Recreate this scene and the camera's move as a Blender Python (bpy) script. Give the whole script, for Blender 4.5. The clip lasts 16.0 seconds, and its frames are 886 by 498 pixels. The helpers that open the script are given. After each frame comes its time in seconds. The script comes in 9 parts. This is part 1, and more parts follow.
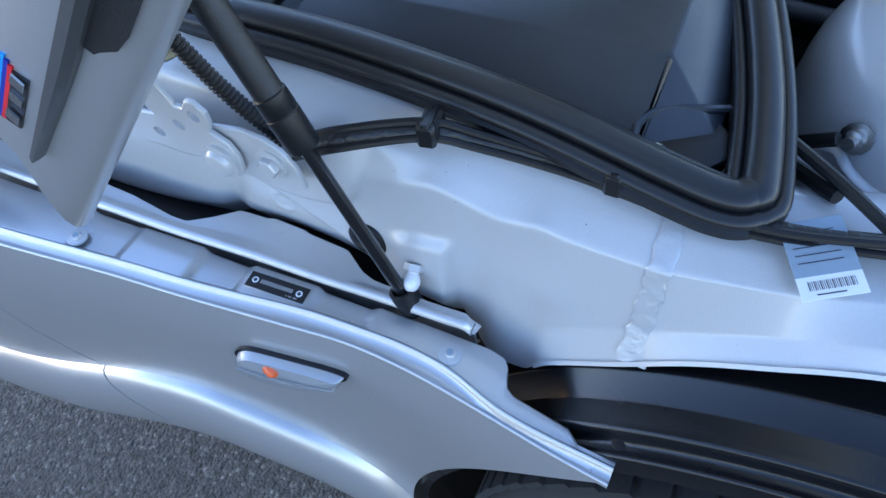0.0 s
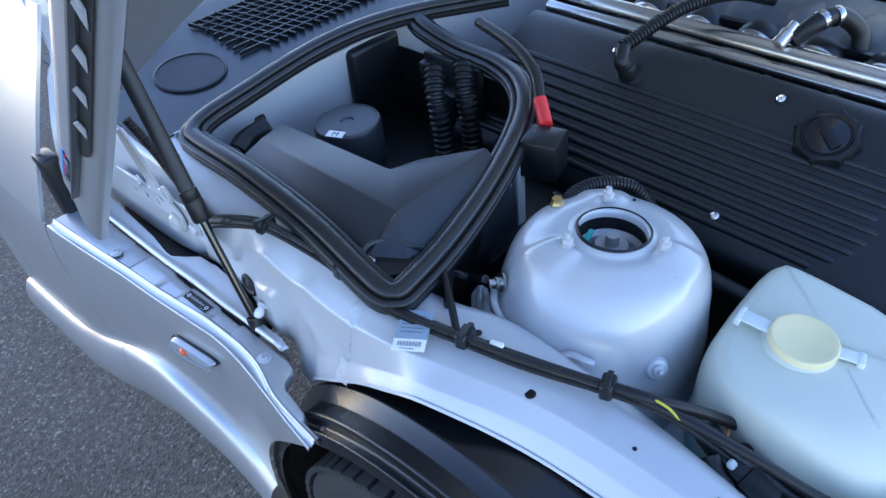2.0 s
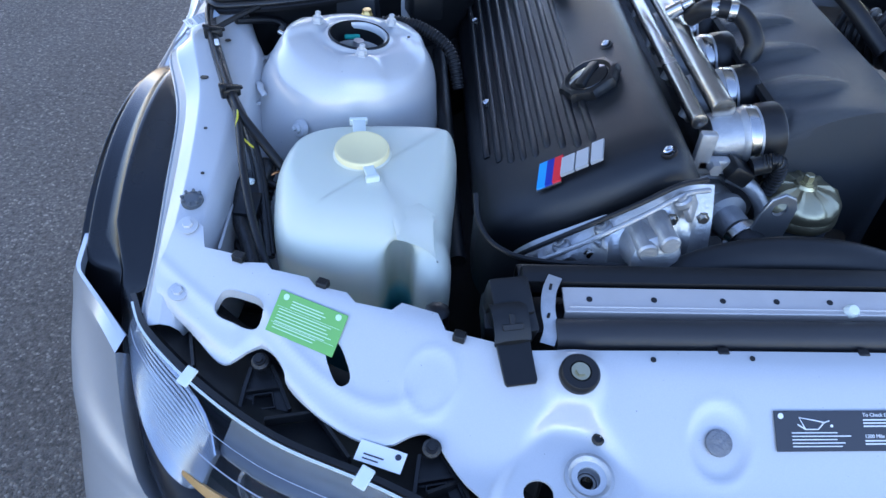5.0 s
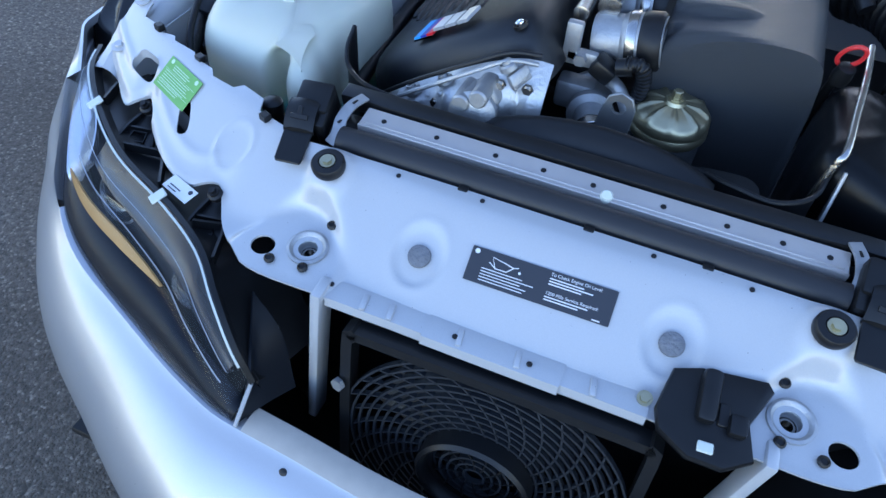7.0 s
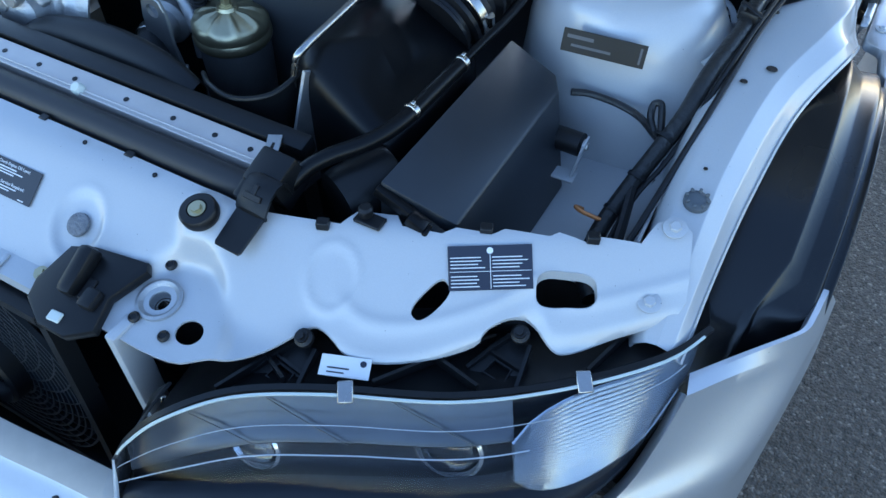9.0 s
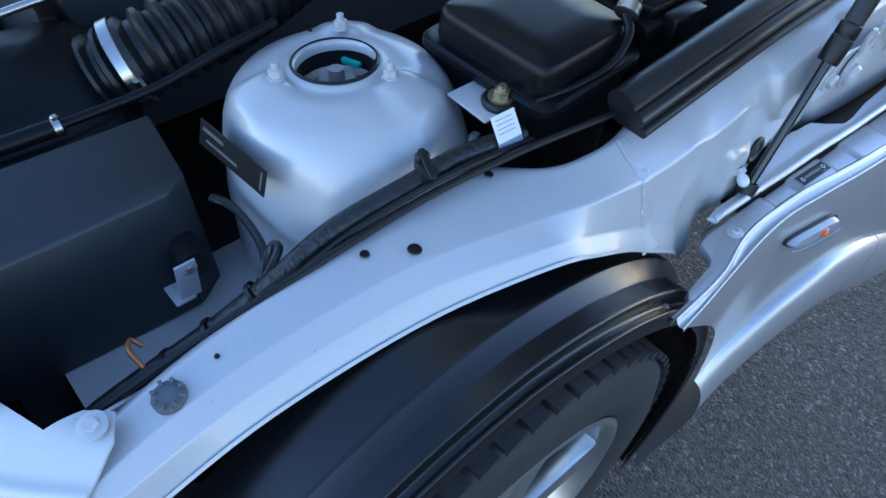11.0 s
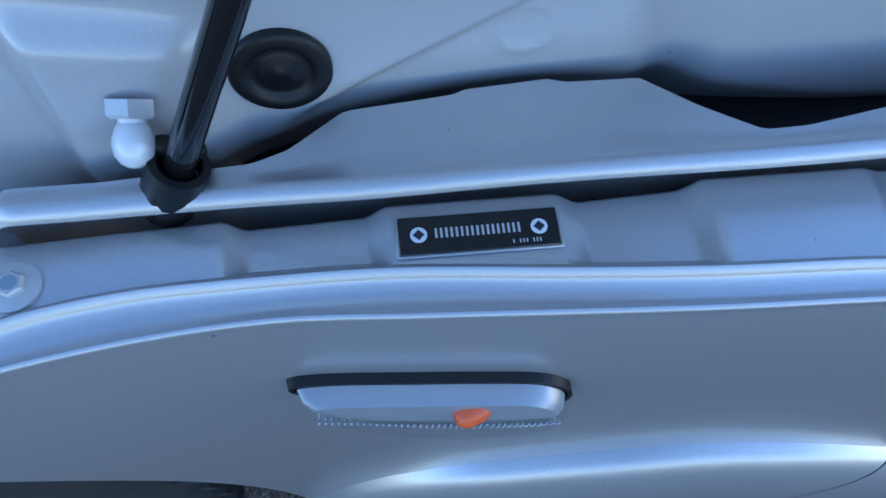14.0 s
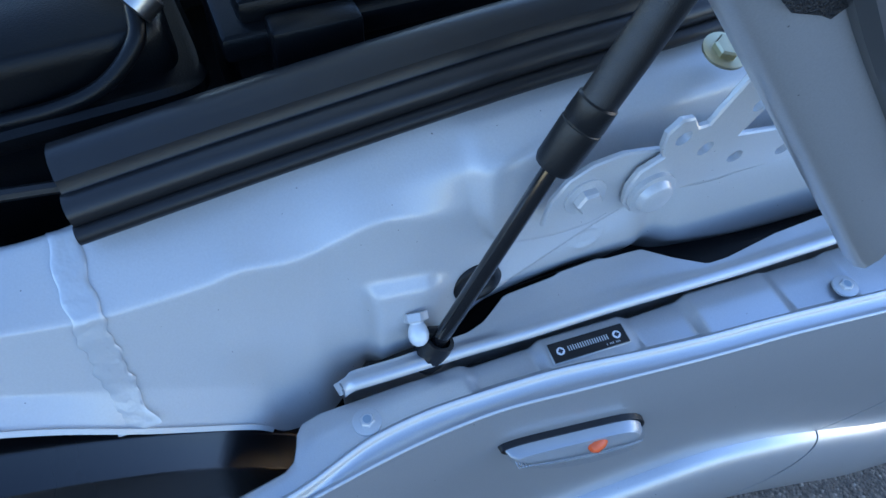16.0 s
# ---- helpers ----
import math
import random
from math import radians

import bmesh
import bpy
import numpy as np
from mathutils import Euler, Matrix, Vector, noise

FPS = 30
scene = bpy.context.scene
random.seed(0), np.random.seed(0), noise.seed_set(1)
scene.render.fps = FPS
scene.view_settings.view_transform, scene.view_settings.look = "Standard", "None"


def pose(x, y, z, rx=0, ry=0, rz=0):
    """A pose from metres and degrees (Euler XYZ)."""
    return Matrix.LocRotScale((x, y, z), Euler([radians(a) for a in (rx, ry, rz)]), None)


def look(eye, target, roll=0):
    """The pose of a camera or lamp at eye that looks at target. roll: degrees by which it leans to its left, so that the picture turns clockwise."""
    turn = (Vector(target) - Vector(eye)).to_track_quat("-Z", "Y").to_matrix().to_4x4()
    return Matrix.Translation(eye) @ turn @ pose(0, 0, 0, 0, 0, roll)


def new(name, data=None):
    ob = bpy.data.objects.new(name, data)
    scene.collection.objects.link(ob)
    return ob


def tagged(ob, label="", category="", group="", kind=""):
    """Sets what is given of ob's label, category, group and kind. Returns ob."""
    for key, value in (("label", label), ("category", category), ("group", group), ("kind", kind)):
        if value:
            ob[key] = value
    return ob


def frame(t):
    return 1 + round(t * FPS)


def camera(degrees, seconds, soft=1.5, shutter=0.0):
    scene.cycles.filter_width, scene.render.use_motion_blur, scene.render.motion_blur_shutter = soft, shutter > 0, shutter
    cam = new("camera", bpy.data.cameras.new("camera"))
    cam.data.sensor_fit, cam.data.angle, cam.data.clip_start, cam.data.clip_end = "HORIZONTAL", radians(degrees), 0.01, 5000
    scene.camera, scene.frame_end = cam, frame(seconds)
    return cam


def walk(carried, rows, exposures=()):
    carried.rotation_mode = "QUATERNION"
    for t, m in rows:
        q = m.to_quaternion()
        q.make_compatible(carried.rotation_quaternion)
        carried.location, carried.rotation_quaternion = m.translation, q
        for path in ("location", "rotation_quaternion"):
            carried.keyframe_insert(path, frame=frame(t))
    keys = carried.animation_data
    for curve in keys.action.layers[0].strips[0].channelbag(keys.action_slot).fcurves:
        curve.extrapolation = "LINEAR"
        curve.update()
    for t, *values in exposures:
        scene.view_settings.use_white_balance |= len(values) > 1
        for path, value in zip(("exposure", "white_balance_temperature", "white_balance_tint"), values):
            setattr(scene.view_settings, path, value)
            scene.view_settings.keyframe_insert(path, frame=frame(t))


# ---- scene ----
cam = camera(63.8, 16.0)
PATH = [
    (0, (-0.998, 0.719, 1.105), (-0.007, 1.356, -0.511), -7.9),
    (0.5, (-1.025, 0.642, 1.176), (-0.002, 1.387, -0.373), -8.9),
    (1, (-1.059, 0.498, 1.236), (0.017, 1.382, -0.2), -9.1),
    (1.5, (-1.066, 0.378, 1.286), (0.01, 1.375, -0.075), -8.6),
    (2, (-1.0, 0.266, 1.299), (-0.023, 1.4, -0.027), -6.9),
    (2.5, (-0.924, 0.129, 1.288), (-0.071, 1.363, -0.034), -5.4),
    (3, (-0.856, 0.003, 1.265), (-0.088, 1.309, -0.041), -3.2),
    (3.1, (-0.845, -0.025, 1.266), (-0.089, 1.295, -0.033), -2.3),
    (3.5, (-0.784, -0.109, 1.264), (-0.115, 1.261, -0.03), -0.1),
    (4, (-0.658, -0.186, 1.248), (-0.165, 1.239, -0.067), 2.8),
    (4.2, (-0.605, -0.22, 1.249), (-0.196, 1.216, -0.081), 3.2),
    (6.3, (-0.139, -0.393, 1.227), (-0.435, 0.962, -0.214), 4.6),
    (6.5, (-0.093, -0.402, 1.231), (-0.436, 0.922, -0.227), 4.8),
    (7, (0.055, -0.432, 1.229), (-0.397, 0.849, -0.238), 4.4),
    (7.5, (0.208, -0.445, 1.239), (-0.29, 0.792, -0.252), 3.1),
    (8, (0.374, -0.392, 1.234), (-0.163, 0.807, -0.274), 1.6),
    (8.5, (0.546, -0.298, 1.226), (-0.034, 0.865, -0.294), 1.5),
    (9, (0.667, -0.227, 1.206), (0.067, 0.924, -0.315), 0.8),
    (9.5, (0.75, -0.133, 1.201), (0.146, 1.035, -0.306), 3.5),
    (9.7, (0.785, -0.078, 1.195), (0.172, 1.095, -0.304), 5.3),
    (11.8, (0.985, 0.473, 1.123), (-0.06, 1.258, -0.391), 5.8),
    (12, (0.978, 0.526, 1.099), (-0.072, 1.292, -0.421), 6.5),
    (12.5, (0.978, 0.693, 1.031), (-0.129, 1.299, -0.52), 6.7),
    (13, (0.964, 0.843, 0.944), (-0.156, 1.265, -0.659), 5.9),
    (13.5, (0.933, 0.948, 0.879), (-0.081, 1.207, -0.825), 4.1),
    (14, (0.907, 0.964, 0.857), (0.041, 1.17, -0.934), 4.3),
    (14.5, (0.896, 0.967, 0.859), (0.085, 1.137, -0.961), 3.1),
    (15, (0.906, 0.958, 0.875), (0.05, 1.151, -0.922), 2.8),
    (15.5, (0.925, 0.9, 0.956), (-0.01, 1.231, -0.78), 5.3),
    (16, (0.967, 0.814, 1.047), (-0.112, 1.336, -0.554), 3.7),
]
walk(cam, [(t, look(e, g, r)) for t, e, g, r in PATH], exposures=((0.0, 2.3, 5400, 24), (4.0, 2.38, 5400, 30), (6.5, 2.28, 5500, 28), (8.5, 2.05, 5300, 17), (12.0, 2.0, 5150, 23), (13.5, 1.76, 4900, 20), (15.2, 1.76, 4900, 20), (16.0, 1.95, 4950, 21)))

# ---- world, sun, exposure ----
world = bpy.data.worlds.new("world")
scene.world = world
world.use_nodes = True
wt = world.node_tree
sky = wt.nodes.new("ShaderNodeTexSky")
sky.sky_type = "NISHITA"
sky.sun_disc = False
sky.sun_elevation = radians(10)
sky.sun_rotation = radians(0)
sky.dust_density = 0.15
wt.links.new(sky.outputs[0], wt.nodes["Background"].inputs[0])
wt.nodes["Background"].inputs[1].default_value = 0.15
sun = new("sun", bpy.data.lights.new("sun", "SUN"))
sun.data.energy = 0.02
sun.data.angle = radians(20)
sun.data.color = (1.0, 0.8, 0.6)
sun.matrix_world = look((0.0, 9.93, 1.75), (0, 0, 0))


# ---- materials ----
def mat(name, color, rough=0.5, metal=0.0, var=0.12, scale=40.0, bump=0.0, bscale=300.0, coat=0.0, spec=0.5, second=None, sscale=9.0, specks=False):
    m = bpy.data.materials.new(name)
    m.use_nodes = True
    nt = m.node_tree
    b = nt.nodes["Principled BSDF"]
    b.inputs["Roughness"].default_value = rough
    b.inputs["Metallic"].default_value = metal
    b.inputs["Coat Weight"].default_value = coat
    b.inputs["Coat Roughness"].default_value = 0.08
    b.inputs["Specular IOR Level"].default_value = spec
    tc = nt.nodes.new("ShaderNodeTexCoord")
    n1 = nt.nodes.new("ShaderNodeTexNoise")
    n1.inputs["Scale"].default_value = scale
    n1.inputs["Detail"].default_value = 5
    nt.links.new(tc.outputs["Object"], n1.inputs["Vector"])
    n2 = nt.nodes.new("ShaderNodeTexNoise")
    n2.inputs["Scale"].default_value = sscale
    n2.inputs["Detail"].default_value = 3
    nt.links.new(tc.outputs["Object"], n2.inputs["Vector"])
    mix = nt.nodes.new("ShaderNodeMix")
    mix.data_type = "RGBA"
    lo = tuple(c * (1 - var) for c in color) + (1,)
    hi = tuple(min(1, c * (1 + var)) for c in color) + (1,)
    mix.inputs[6].default_value, mix.inputs[7].default_value = lo, hi
    nt.links.new(n1.outputs["Fac"], mix.inputs[0])
    out = mix.outputs[2]
    mix2 = nt.nodes.new("ShaderNodeMix")
    mix2.data_type = "RGBA"
    ramp = nt.nodes.new("ShaderNodeValToRGB")
    ramp.color_ramp.elements[0].position, ramp.color_ramp.elements[1].position = 0.45, 0.7
    nt.links.new(n2.outputs["Fac"], ramp.inputs[0])
    mm = nt.nodes.new("ShaderNodeMath")
    mm.operation = "MULTIPLY"
    mm.inputs[1].default_value = 0.5 if second else 0.25
    nt.links.new(ramp.outputs[0], mm.inputs[0])
    nt.links.new(mm.outputs[0], mix2.inputs[0])
    nt.links.new(out, mix2.inputs[6])
    mix2.inputs[7].default_value = (*(second or [c * 0.85 for c in color]), 1)
    last = mix2.outputs[2]
    if specks:
        for vs, lim, cut, dark in ((70.0, 0.035, 0.55, 0.3), (130.0, 0.05, 0.80, 0.45)):
            vo = nt.nodes.new("ShaderNodeTexVoronoi")
            vo.inputs["Scale"].default_value = vs
            nt.links.new(tc.outputs["Object"], vo.inputs["Vector"])
            lt = nt.nodes.new("ShaderNodeMath")
            lt.operation = "LESS_THAN"
            lt.inputs[1].default_value = lim
            nt.links.new(vo.outputs["Distance"], lt.inputs[0])
            se = nt.nodes.new("ShaderNodeSeparateColor")
            nt.links.new(vo.outputs["Color"], se.inputs[0])
            gt = nt.nodes.new("ShaderNodeMath")
            gt.operation = "GREATER_THAN"
            gt.inputs[1].default_value = cut
            nt.links.new(se.outputs[0], gt.inputs[0])
            mu = nt.nodes.new("ShaderNodeMath")
            mu.operation = "MULTIPLY"
            nt.links.new(lt.outputs[0], mu.inputs[0])
            nt.links.new(gt.outputs[0], mu.inputs[1])
            mx = nt.nodes.new("ShaderNodeMix")
            mx.data_type = "RGBA"
            nt.links.new(mu.outputs[0], mx.inputs[0])
            nt.links.new(last, mx.inputs[6])
            mx.inputs[7].default_value = (*[c * dark for c in color], 1)
            last = mx.outputs[2]
    nt.links.new(last, b.inputs["Base Color"])
    rr = nt.nodes.new("ShaderNodeMapRange")
    rr.inputs[3].default_value, rr.inputs[4].default_value = max(0.02, rough - 0.06), min(1, rough + 0.08)
    nt.links.new(n2.outputs["Fac"], rr.inputs[0])
    nt.links.new(rr.outputs[0], b.inputs["Roughness"])
    if bump:
        n3 = nt.nodes.new("ShaderNodeTexNoise")
        n3.inputs["Scale"].default_value = bscale
        n3.inputs["Detail"].default_value = 2
        nt.links.new(tc.outputs["Object"], n3.inputs["Vector"])
        bp = nt.nodes.new("ShaderNodeBump")
        bp.inputs["Strength"].default_value = bump
        bp.inputs["Distance"].default_value = 0.002
        nt.links.new(n3.outputs["Fac"], bp.inputs["Height"])
        nt.links.new(bp.outputs[0], b.inputs["Normal"])
    return m


def glass(name, color=(1, 1, 1), rough=0.02, ior=1.45):
    m = bpy.data.materials.new(name)
    m.use_nodes = True
    b = m.node_tree.nodes["Principled BSDF"]
    b.inputs["Base Color"].default_value = (*color, 1)
    b.inputs["Roughness"].default_value = rough
    b.inputs["Transmission Weight"].default_value = 1.0
    b.inputs["IOR"].default_value = ior
    return m


def clear_lens(name, tint=(0.97, 0.98, 1.0), bump=0.0):
    m = bpy.data.materials.new(name)
    m.use_nodes = True
    nt = m.node_tree
    nt.nodes.remove(nt.nodes["Principled BSDF"])
    tr = nt.nodes.new("ShaderNodeBsdfTransparent")
    tr.inputs[0].default_value = (*tint, 1)
    gl = nt.nodes.new("ShaderNodeBsdfGlossy")
    gl.inputs["Roughness"].default_value = 0.06
    lw = nt.nodes.new("ShaderNodeLayerWeight")
    lw.inputs[0].default_value = 0.5
    pw = nt.nodes.new("ShaderNodeMath")
    pw.operation = "POWER"
    pw.inputs[1].default_value = 4.0
    ma = nt.nodes.new("ShaderNodeMath")
    ma.operation = "MULTIPLY_ADD"
    ma.inputs[1].default_value = 0.12
    ma.inputs[2].default_value = 0.007
    mx = nt.nodes.new("ShaderNodeMixShader")
    nt.links.new(lw.outputs["Facing"], pw.inputs[0])
    nt.links.new(pw.outputs[0], ma.inputs[0])
    nt.links.new(ma.outputs[0], mx.inputs[0])
    nt.links.new(tr.outputs[0], mx.inputs[1])
    nt.links.new(gl.outputs[0], mx.inputs[2])
    nt.links.new(mx.outputs[0], nt.nodes["Material Output"].inputs[0])
    return m


def asphalt_material():
    m = bpy.data.materials.new("asphalt")
    m.use_nodes = True
    nt = m.node_tree
    b = nt.nodes["Principled BSDF"]
    tc = nt.nodes.new("ShaderNodeTexCoord")
    vo = nt.nodes.new("ShaderNodeTexVoronoi")
    vo.inputs["Scale"].default_value = 190
    n1 = nt.nodes.new("ShaderNodeTexNoise")
    n1.inputs["Scale"].default_value = 70
    n1.inputs["Detail"].default_value = 8
    n1.inputs["Roughness"].default_value = 0.7
    n2 = nt.nodes.new("ShaderNodeTexNoise")
    n2.inputs["Scale"].default_value = 1.6
    n2.inputs["Detail"].default_value = 4
    for n in (vo, n1, n2):
        nt.links.new(tc.outputs["Object"], n.inputs["Vector"])
    r1 = nt.nodes.new("ShaderNodeValToRGB")
    r1.color_ramp.elements[0].position, r1.color_ramp.elements[1].position = 0.0, 1.0
    r1.color_ramp.elements[0].color = (0.080, 0.070, 0.058, 1)
    r1.color_ramp.elements[1].color = (0.26, 0.23, 0.19, 1)
    e = r1.color_ramp.elements.new(0.88)
    e.color = (0.128, 0.112, 0.092, 1)
    sep = nt.nodes.new("ShaderNodeSeparateColor")
    nt.links.new(vo.outputs["Color"], sep.inputs[0])
    nt.links.new(sep.outputs[0], r1.inputs[0])
    r2 = nt.nodes.new("ShaderNodeValToRGB")
    r2.color_ramp.elements[0].position, r2.color_ramp.elements[1].position = 0.35, 0.62
    r2.color_ramp.elements[0].color = (0.45, 0.45, 0.46, 1)
    r2.color_ramp.elements[1].color = (1.25, 1.22, 1.2, 1)
    nt.links.new(n1.outputs["Fac"], r2.inputs[0])
    mu = nt.nodes.new("ShaderNodeMix")
    mu.data_type, mu.blend_type = "RGBA", "MULTIPLY"
    mu.inputs[0].default_value = 1
    nt.links.new(r1.outputs[0], mu.inputs[6])
    nt.links.new(r2.outputs[0], mu.inputs[7])
    r3 = nt.nodes.new("ShaderNodeValToRGB")
    r3.color_ramp.elements[0].position, r3.color_ramp.elements[1].position = 0.35, 0.65
    r3.color_ramp.elements[0].color = (0.8, 0.8, 0.8, 1)
    r3.color_ramp.elements[1].color = (1.15, 1.15, 1.15, 1)
    nt.links.new(n2.outputs["Fac"], r3.inputs[0])
    mv = nt.nodes.new("ShaderNodeMix")
    mv.data_type, mv.blend_type = "RGBA", "MULTIPLY"
    mv.inputs[0].default_value = 1
    nt.links.new(mu.outputs[2], mv.inputs[6])
    nt.links.new(r3.outputs[0], mv.inputs[7])
    nt.links.new(mv.outputs[2], b.inputs["Base Color"])
    b.inputs["Roughness"].default_value = 0.85
    bp = nt.nodes.new("ShaderNodeBump")
    bp.inputs["Strength"].default_value = 0.9
    bp.inputs["Distance"].default_value = 0.006
    ad = nt.nodes.new("ShaderNodeMath")
    ad.operation = "SUBTRACT"
    nt.links.new(n1.outputs["Fac"], ad.inputs[0])
    nt.links.new(vo.outputs["Distance"], ad.inputs[1])
    nt.links.new(ad.outputs[0], bp.inputs["Height"])
    nt.links.new(bp.outputs[0], b.inputs["Normal"])
    return m


def tank_material():
    m = bpy.data.materials.new("milky_plastic")
    m.use_nodes = True
    nt = m.node_tree
    b = nt.nodes["Principled BSDF"]
    b.inputs["Roughness"].default_value = 0.33
    b.inputs["Subsurface Weight"].default_value = 0.2
    b.inputs["Subsurface Radius"].default_value = (0.02, 0.024, 0.02)
    b.inputs["Subsurface Scale"].default_value = 0.6
    tc = nt.nodes.new("ShaderNodeTexCoord")
    sx = nt.nodes.new("ShaderNodeSeparateXYZ")
    nt.links.new(tc.outputs["Object"], sx.inputs[0])
    no = nt.nodes.new("ShaderNodeTexNoise")
    no.inputs["Scale"].default_value = 14
    nt.links.new(tc.outputs["Object"], no.inputs["Vector"])
    ma = nt.nodes.new("ShaderNodeMath")
    ma.operation = "MULTIPLY_ADD"
    ma.inputs[1].default_value = 0.02
    nt.links.new(no.outputs["Fac"], ma.inputs[0])
    nt.links.new(sx.outputs["Z"], ma.inputs[2])
    rp = nt.nodes.new("ShaderNodeValToRGB")
    el = rp.color_ramp.elements
    el[0].position, el[0].color = 0.44, (0.03, 0.24, 0.28, 1)
    el[1].position, el[1].color = 0.68, (0.62, 0.63, 0.52, 1)
    k = el.new(0.52)
    k.color = (0.20, 0.52, 0.52, 1)
    k = el.new(0.57)
    k.color = (0.58, 0.64, 0.52, 1)
    mr = nt.nodes.new("ShaderNodeMapRange")
    mr.inputs[1].default_value, mr.inputs[2].default_value = 0.45, 0.80
    nt.links.new(ma.outputs[0], mr.inputs[0])
    nt.links.new(mr.outputs[0], rp.inputs[0])
    nt.links.new(rp.outputs[0], b.inputs["Base Color"])
    return m


SILVER = mat("silver_paint", (0.49, 0.495, 0.505), 0.33, 0.62, 0.13, 1400, 0.05, 1400, coat=0.5, specks=True)
BAY = mat("bay_silver_paint", (0.50, 0.505, 0.51), 0.36, 0.13, 0.09, 900, 0.05, 700, coat=0.5, specks=True, sscale=4.0)
BLACK = mat("black_plastic", (0.008, 0.0085, 0.0095), 0.36, 0, 0.25, 60, 0.10, 900, spec=0.35)
SATIN = mat("satin_black_cover", (0.007, 0.008, 0.010), 0.36, 0, 0.2, 50, 0.22, 1400, spec=0.5)
GRAIN = mat("grained_black_plastic", (0.042, 0.046, 0.052), 0.40, 0, 0.3, 700, 0.9, 1300, spec=0.55)
BOXBLACK = mat("box_black_plastic", (0.0035, 0.004, 0.005), 0.30, 0, 0.2, 50, 0.12, 900, spec=0.22)
GREYBOX = mat("dark_grey_plastic", (0.018, 0.021, 0.026), 0.36, 0, 0.15, 50, 0.12, 1100, spec=0.6)
RUBBER = mat("black_rubber", (0.008, 0.008, 0.009), 0.42, 0, 0.25, 80, 0.1, 500, spec=0.4)
SEALBULB = mat("smooth_seal_rubber", (0.014, 0.014, 0.015), 0.34, 0, 0.2, 60, 0.06, 300, spec=0.5)
LINER = mat("liner_plastic", (0.0055, 0.0058, 0.0068), 0.25, 0, 0.3, 20, 0.05, 300, spec=0.55)
TYRE = mat("tyre_rubber", (0.022, 0.022, 0.023), 0.75, 0, 0.3, 60, 0.2, 400)
STEEL = mat("polished_steel", (0.50, 0.485, 0.46), 0.25, 1, 0.08, 60, 0.03, 300)
ALU = mat("cast_aluminium", (0.42, 0.425, 0.43), 0.45, 0.75, 0.2, 90, 0.3, 500)
CASTING = mat("rough_cast_aluminium", (0.46, 0.465, 0.47), 0.40, 0.75, 0.15, 70, 0.35, 260, second=(0.32, 0.32, 0.325), sscale=25)
ZINC = mat("yellow_zinc_plate", (0.50, 0.45, 0.28), 0.32, 0.9, 0.18, 60, 0.08, 300, second=(0.36, 0.36, 0.28))
BRASS = mat("brass", (0.62, 0.45, 0.18), 0.3, 1, 0.12, 120)
TANK = tank_material()
CAPP = mat("yellowed_cap_plastic", (0.78, 0.68, 0.38), 0.4, 0, 0.05, 40)
TABP = mat("milky_tab_plastic", (0.66, 0.70, 0.64), 0.4, 0, 0.05, 40)
RED = mat("red_plastic", (0.62, 0.03, 0.03), 0.4, 0, 0.1)
GREEN = mat("green_label", (0.16, 0.42, 0.10), 0.45, 0, 0.06)
PALEGREEN = mat("pale_print", (0.55, 0.75, 0.55), 0.5, 0, 0.03)
DARKLABEL = mat("charcoal_label", (0.035, 0.037, 0.045), 0.4, 0, 0.06)
BLUELABEL = mat("navy_label", (0.022, 0.026, 0.045), 0.4, 0, 0.06)
WHITE = mat("white_print", (0.78, 0.78, 0.78), 0.5, 0, 0.03)
GREYPAPER = mat("grey_tag_paper", (0.26, 0.32, 0.38), 0.6, 0, 0.06)
LIGHTBLUE = mat("light_blue_stripe", (0.03, 0.30, 0.72), 0.3)
DARKBLUE = mat("dark_blue_stripe", (0.015, 0.03, 0.30), 0.3)
REDSTRIPE = mat("red_stripe", (0.68, 0.02, 0.03), 0.3)
CHROME = mat("chrome", (0.75, 0.75, 0.76), 0.08, 1, 0.02)
BLADE = mat("satin_silver_blade", (0.72, 0.73, 0.75), 0.28, 0.6, 0.03)
BADGEDARK = mat("badge_black", (0.02, 0.02, 0.022), 0.3)
AMBER = mat("amber_reflector", (0.42, 0.22, 0.06), 0.4, 0, 0.08)
ORANGE = mat("orange_bulb", (0.78, 0.13, 0.03), 0.25, 0, 0.05)
COPPER = mat("copper_wire", (0.62, 0.27, 0.10), 0.4, 0.7)
YELLOWWIRE = mat("yellow_green_wire", (0.55, 0.5, 0.04), 0.45)
GREENWIRE = mat("teal_spring_paint", (0.02, 0.35, 0.28), 0.4)
SEALANT = mat("seam_sealer", (0.51, 0.52, 0.53), 0.36, 0.25, 0.05, 60, 0.5, 140, coat=0.35)
REFLECT = mat("lamp_reflector", (0.60, 0.62, 0.64), 0.2, 0.85, 0.04, 40)
LAMPBAND = mat("lamp_band_grey", (0.06, 0.066, 0.075), 0.22, 0.5, 0.25, 30)
DARKMASK = mat("lamp_mask_black", (0.008, 0.010, 0.014), 0.32, 0, 0.05, spec=0.2)
LAMPGREY = mat("lamp_bezel_grey", (0.006, 0.0075, 0.011), 0.35, 0.0, 0.05, spec=0.15)
TAPE = mat("cloth_tape", (0.014, 0.014, 0.014), 0.36, 0, 0.4, 120, 0.8, 160)
BEIGE = mat("primer_edge", (0.52, 0.47, 0.40), 0.55, 0.1, 0.12, 60)
FOAM = mat("foam_strip", (0.02, 0.02, 0.022), 0.5, 0, 0.15, 40, 0.05, 200)
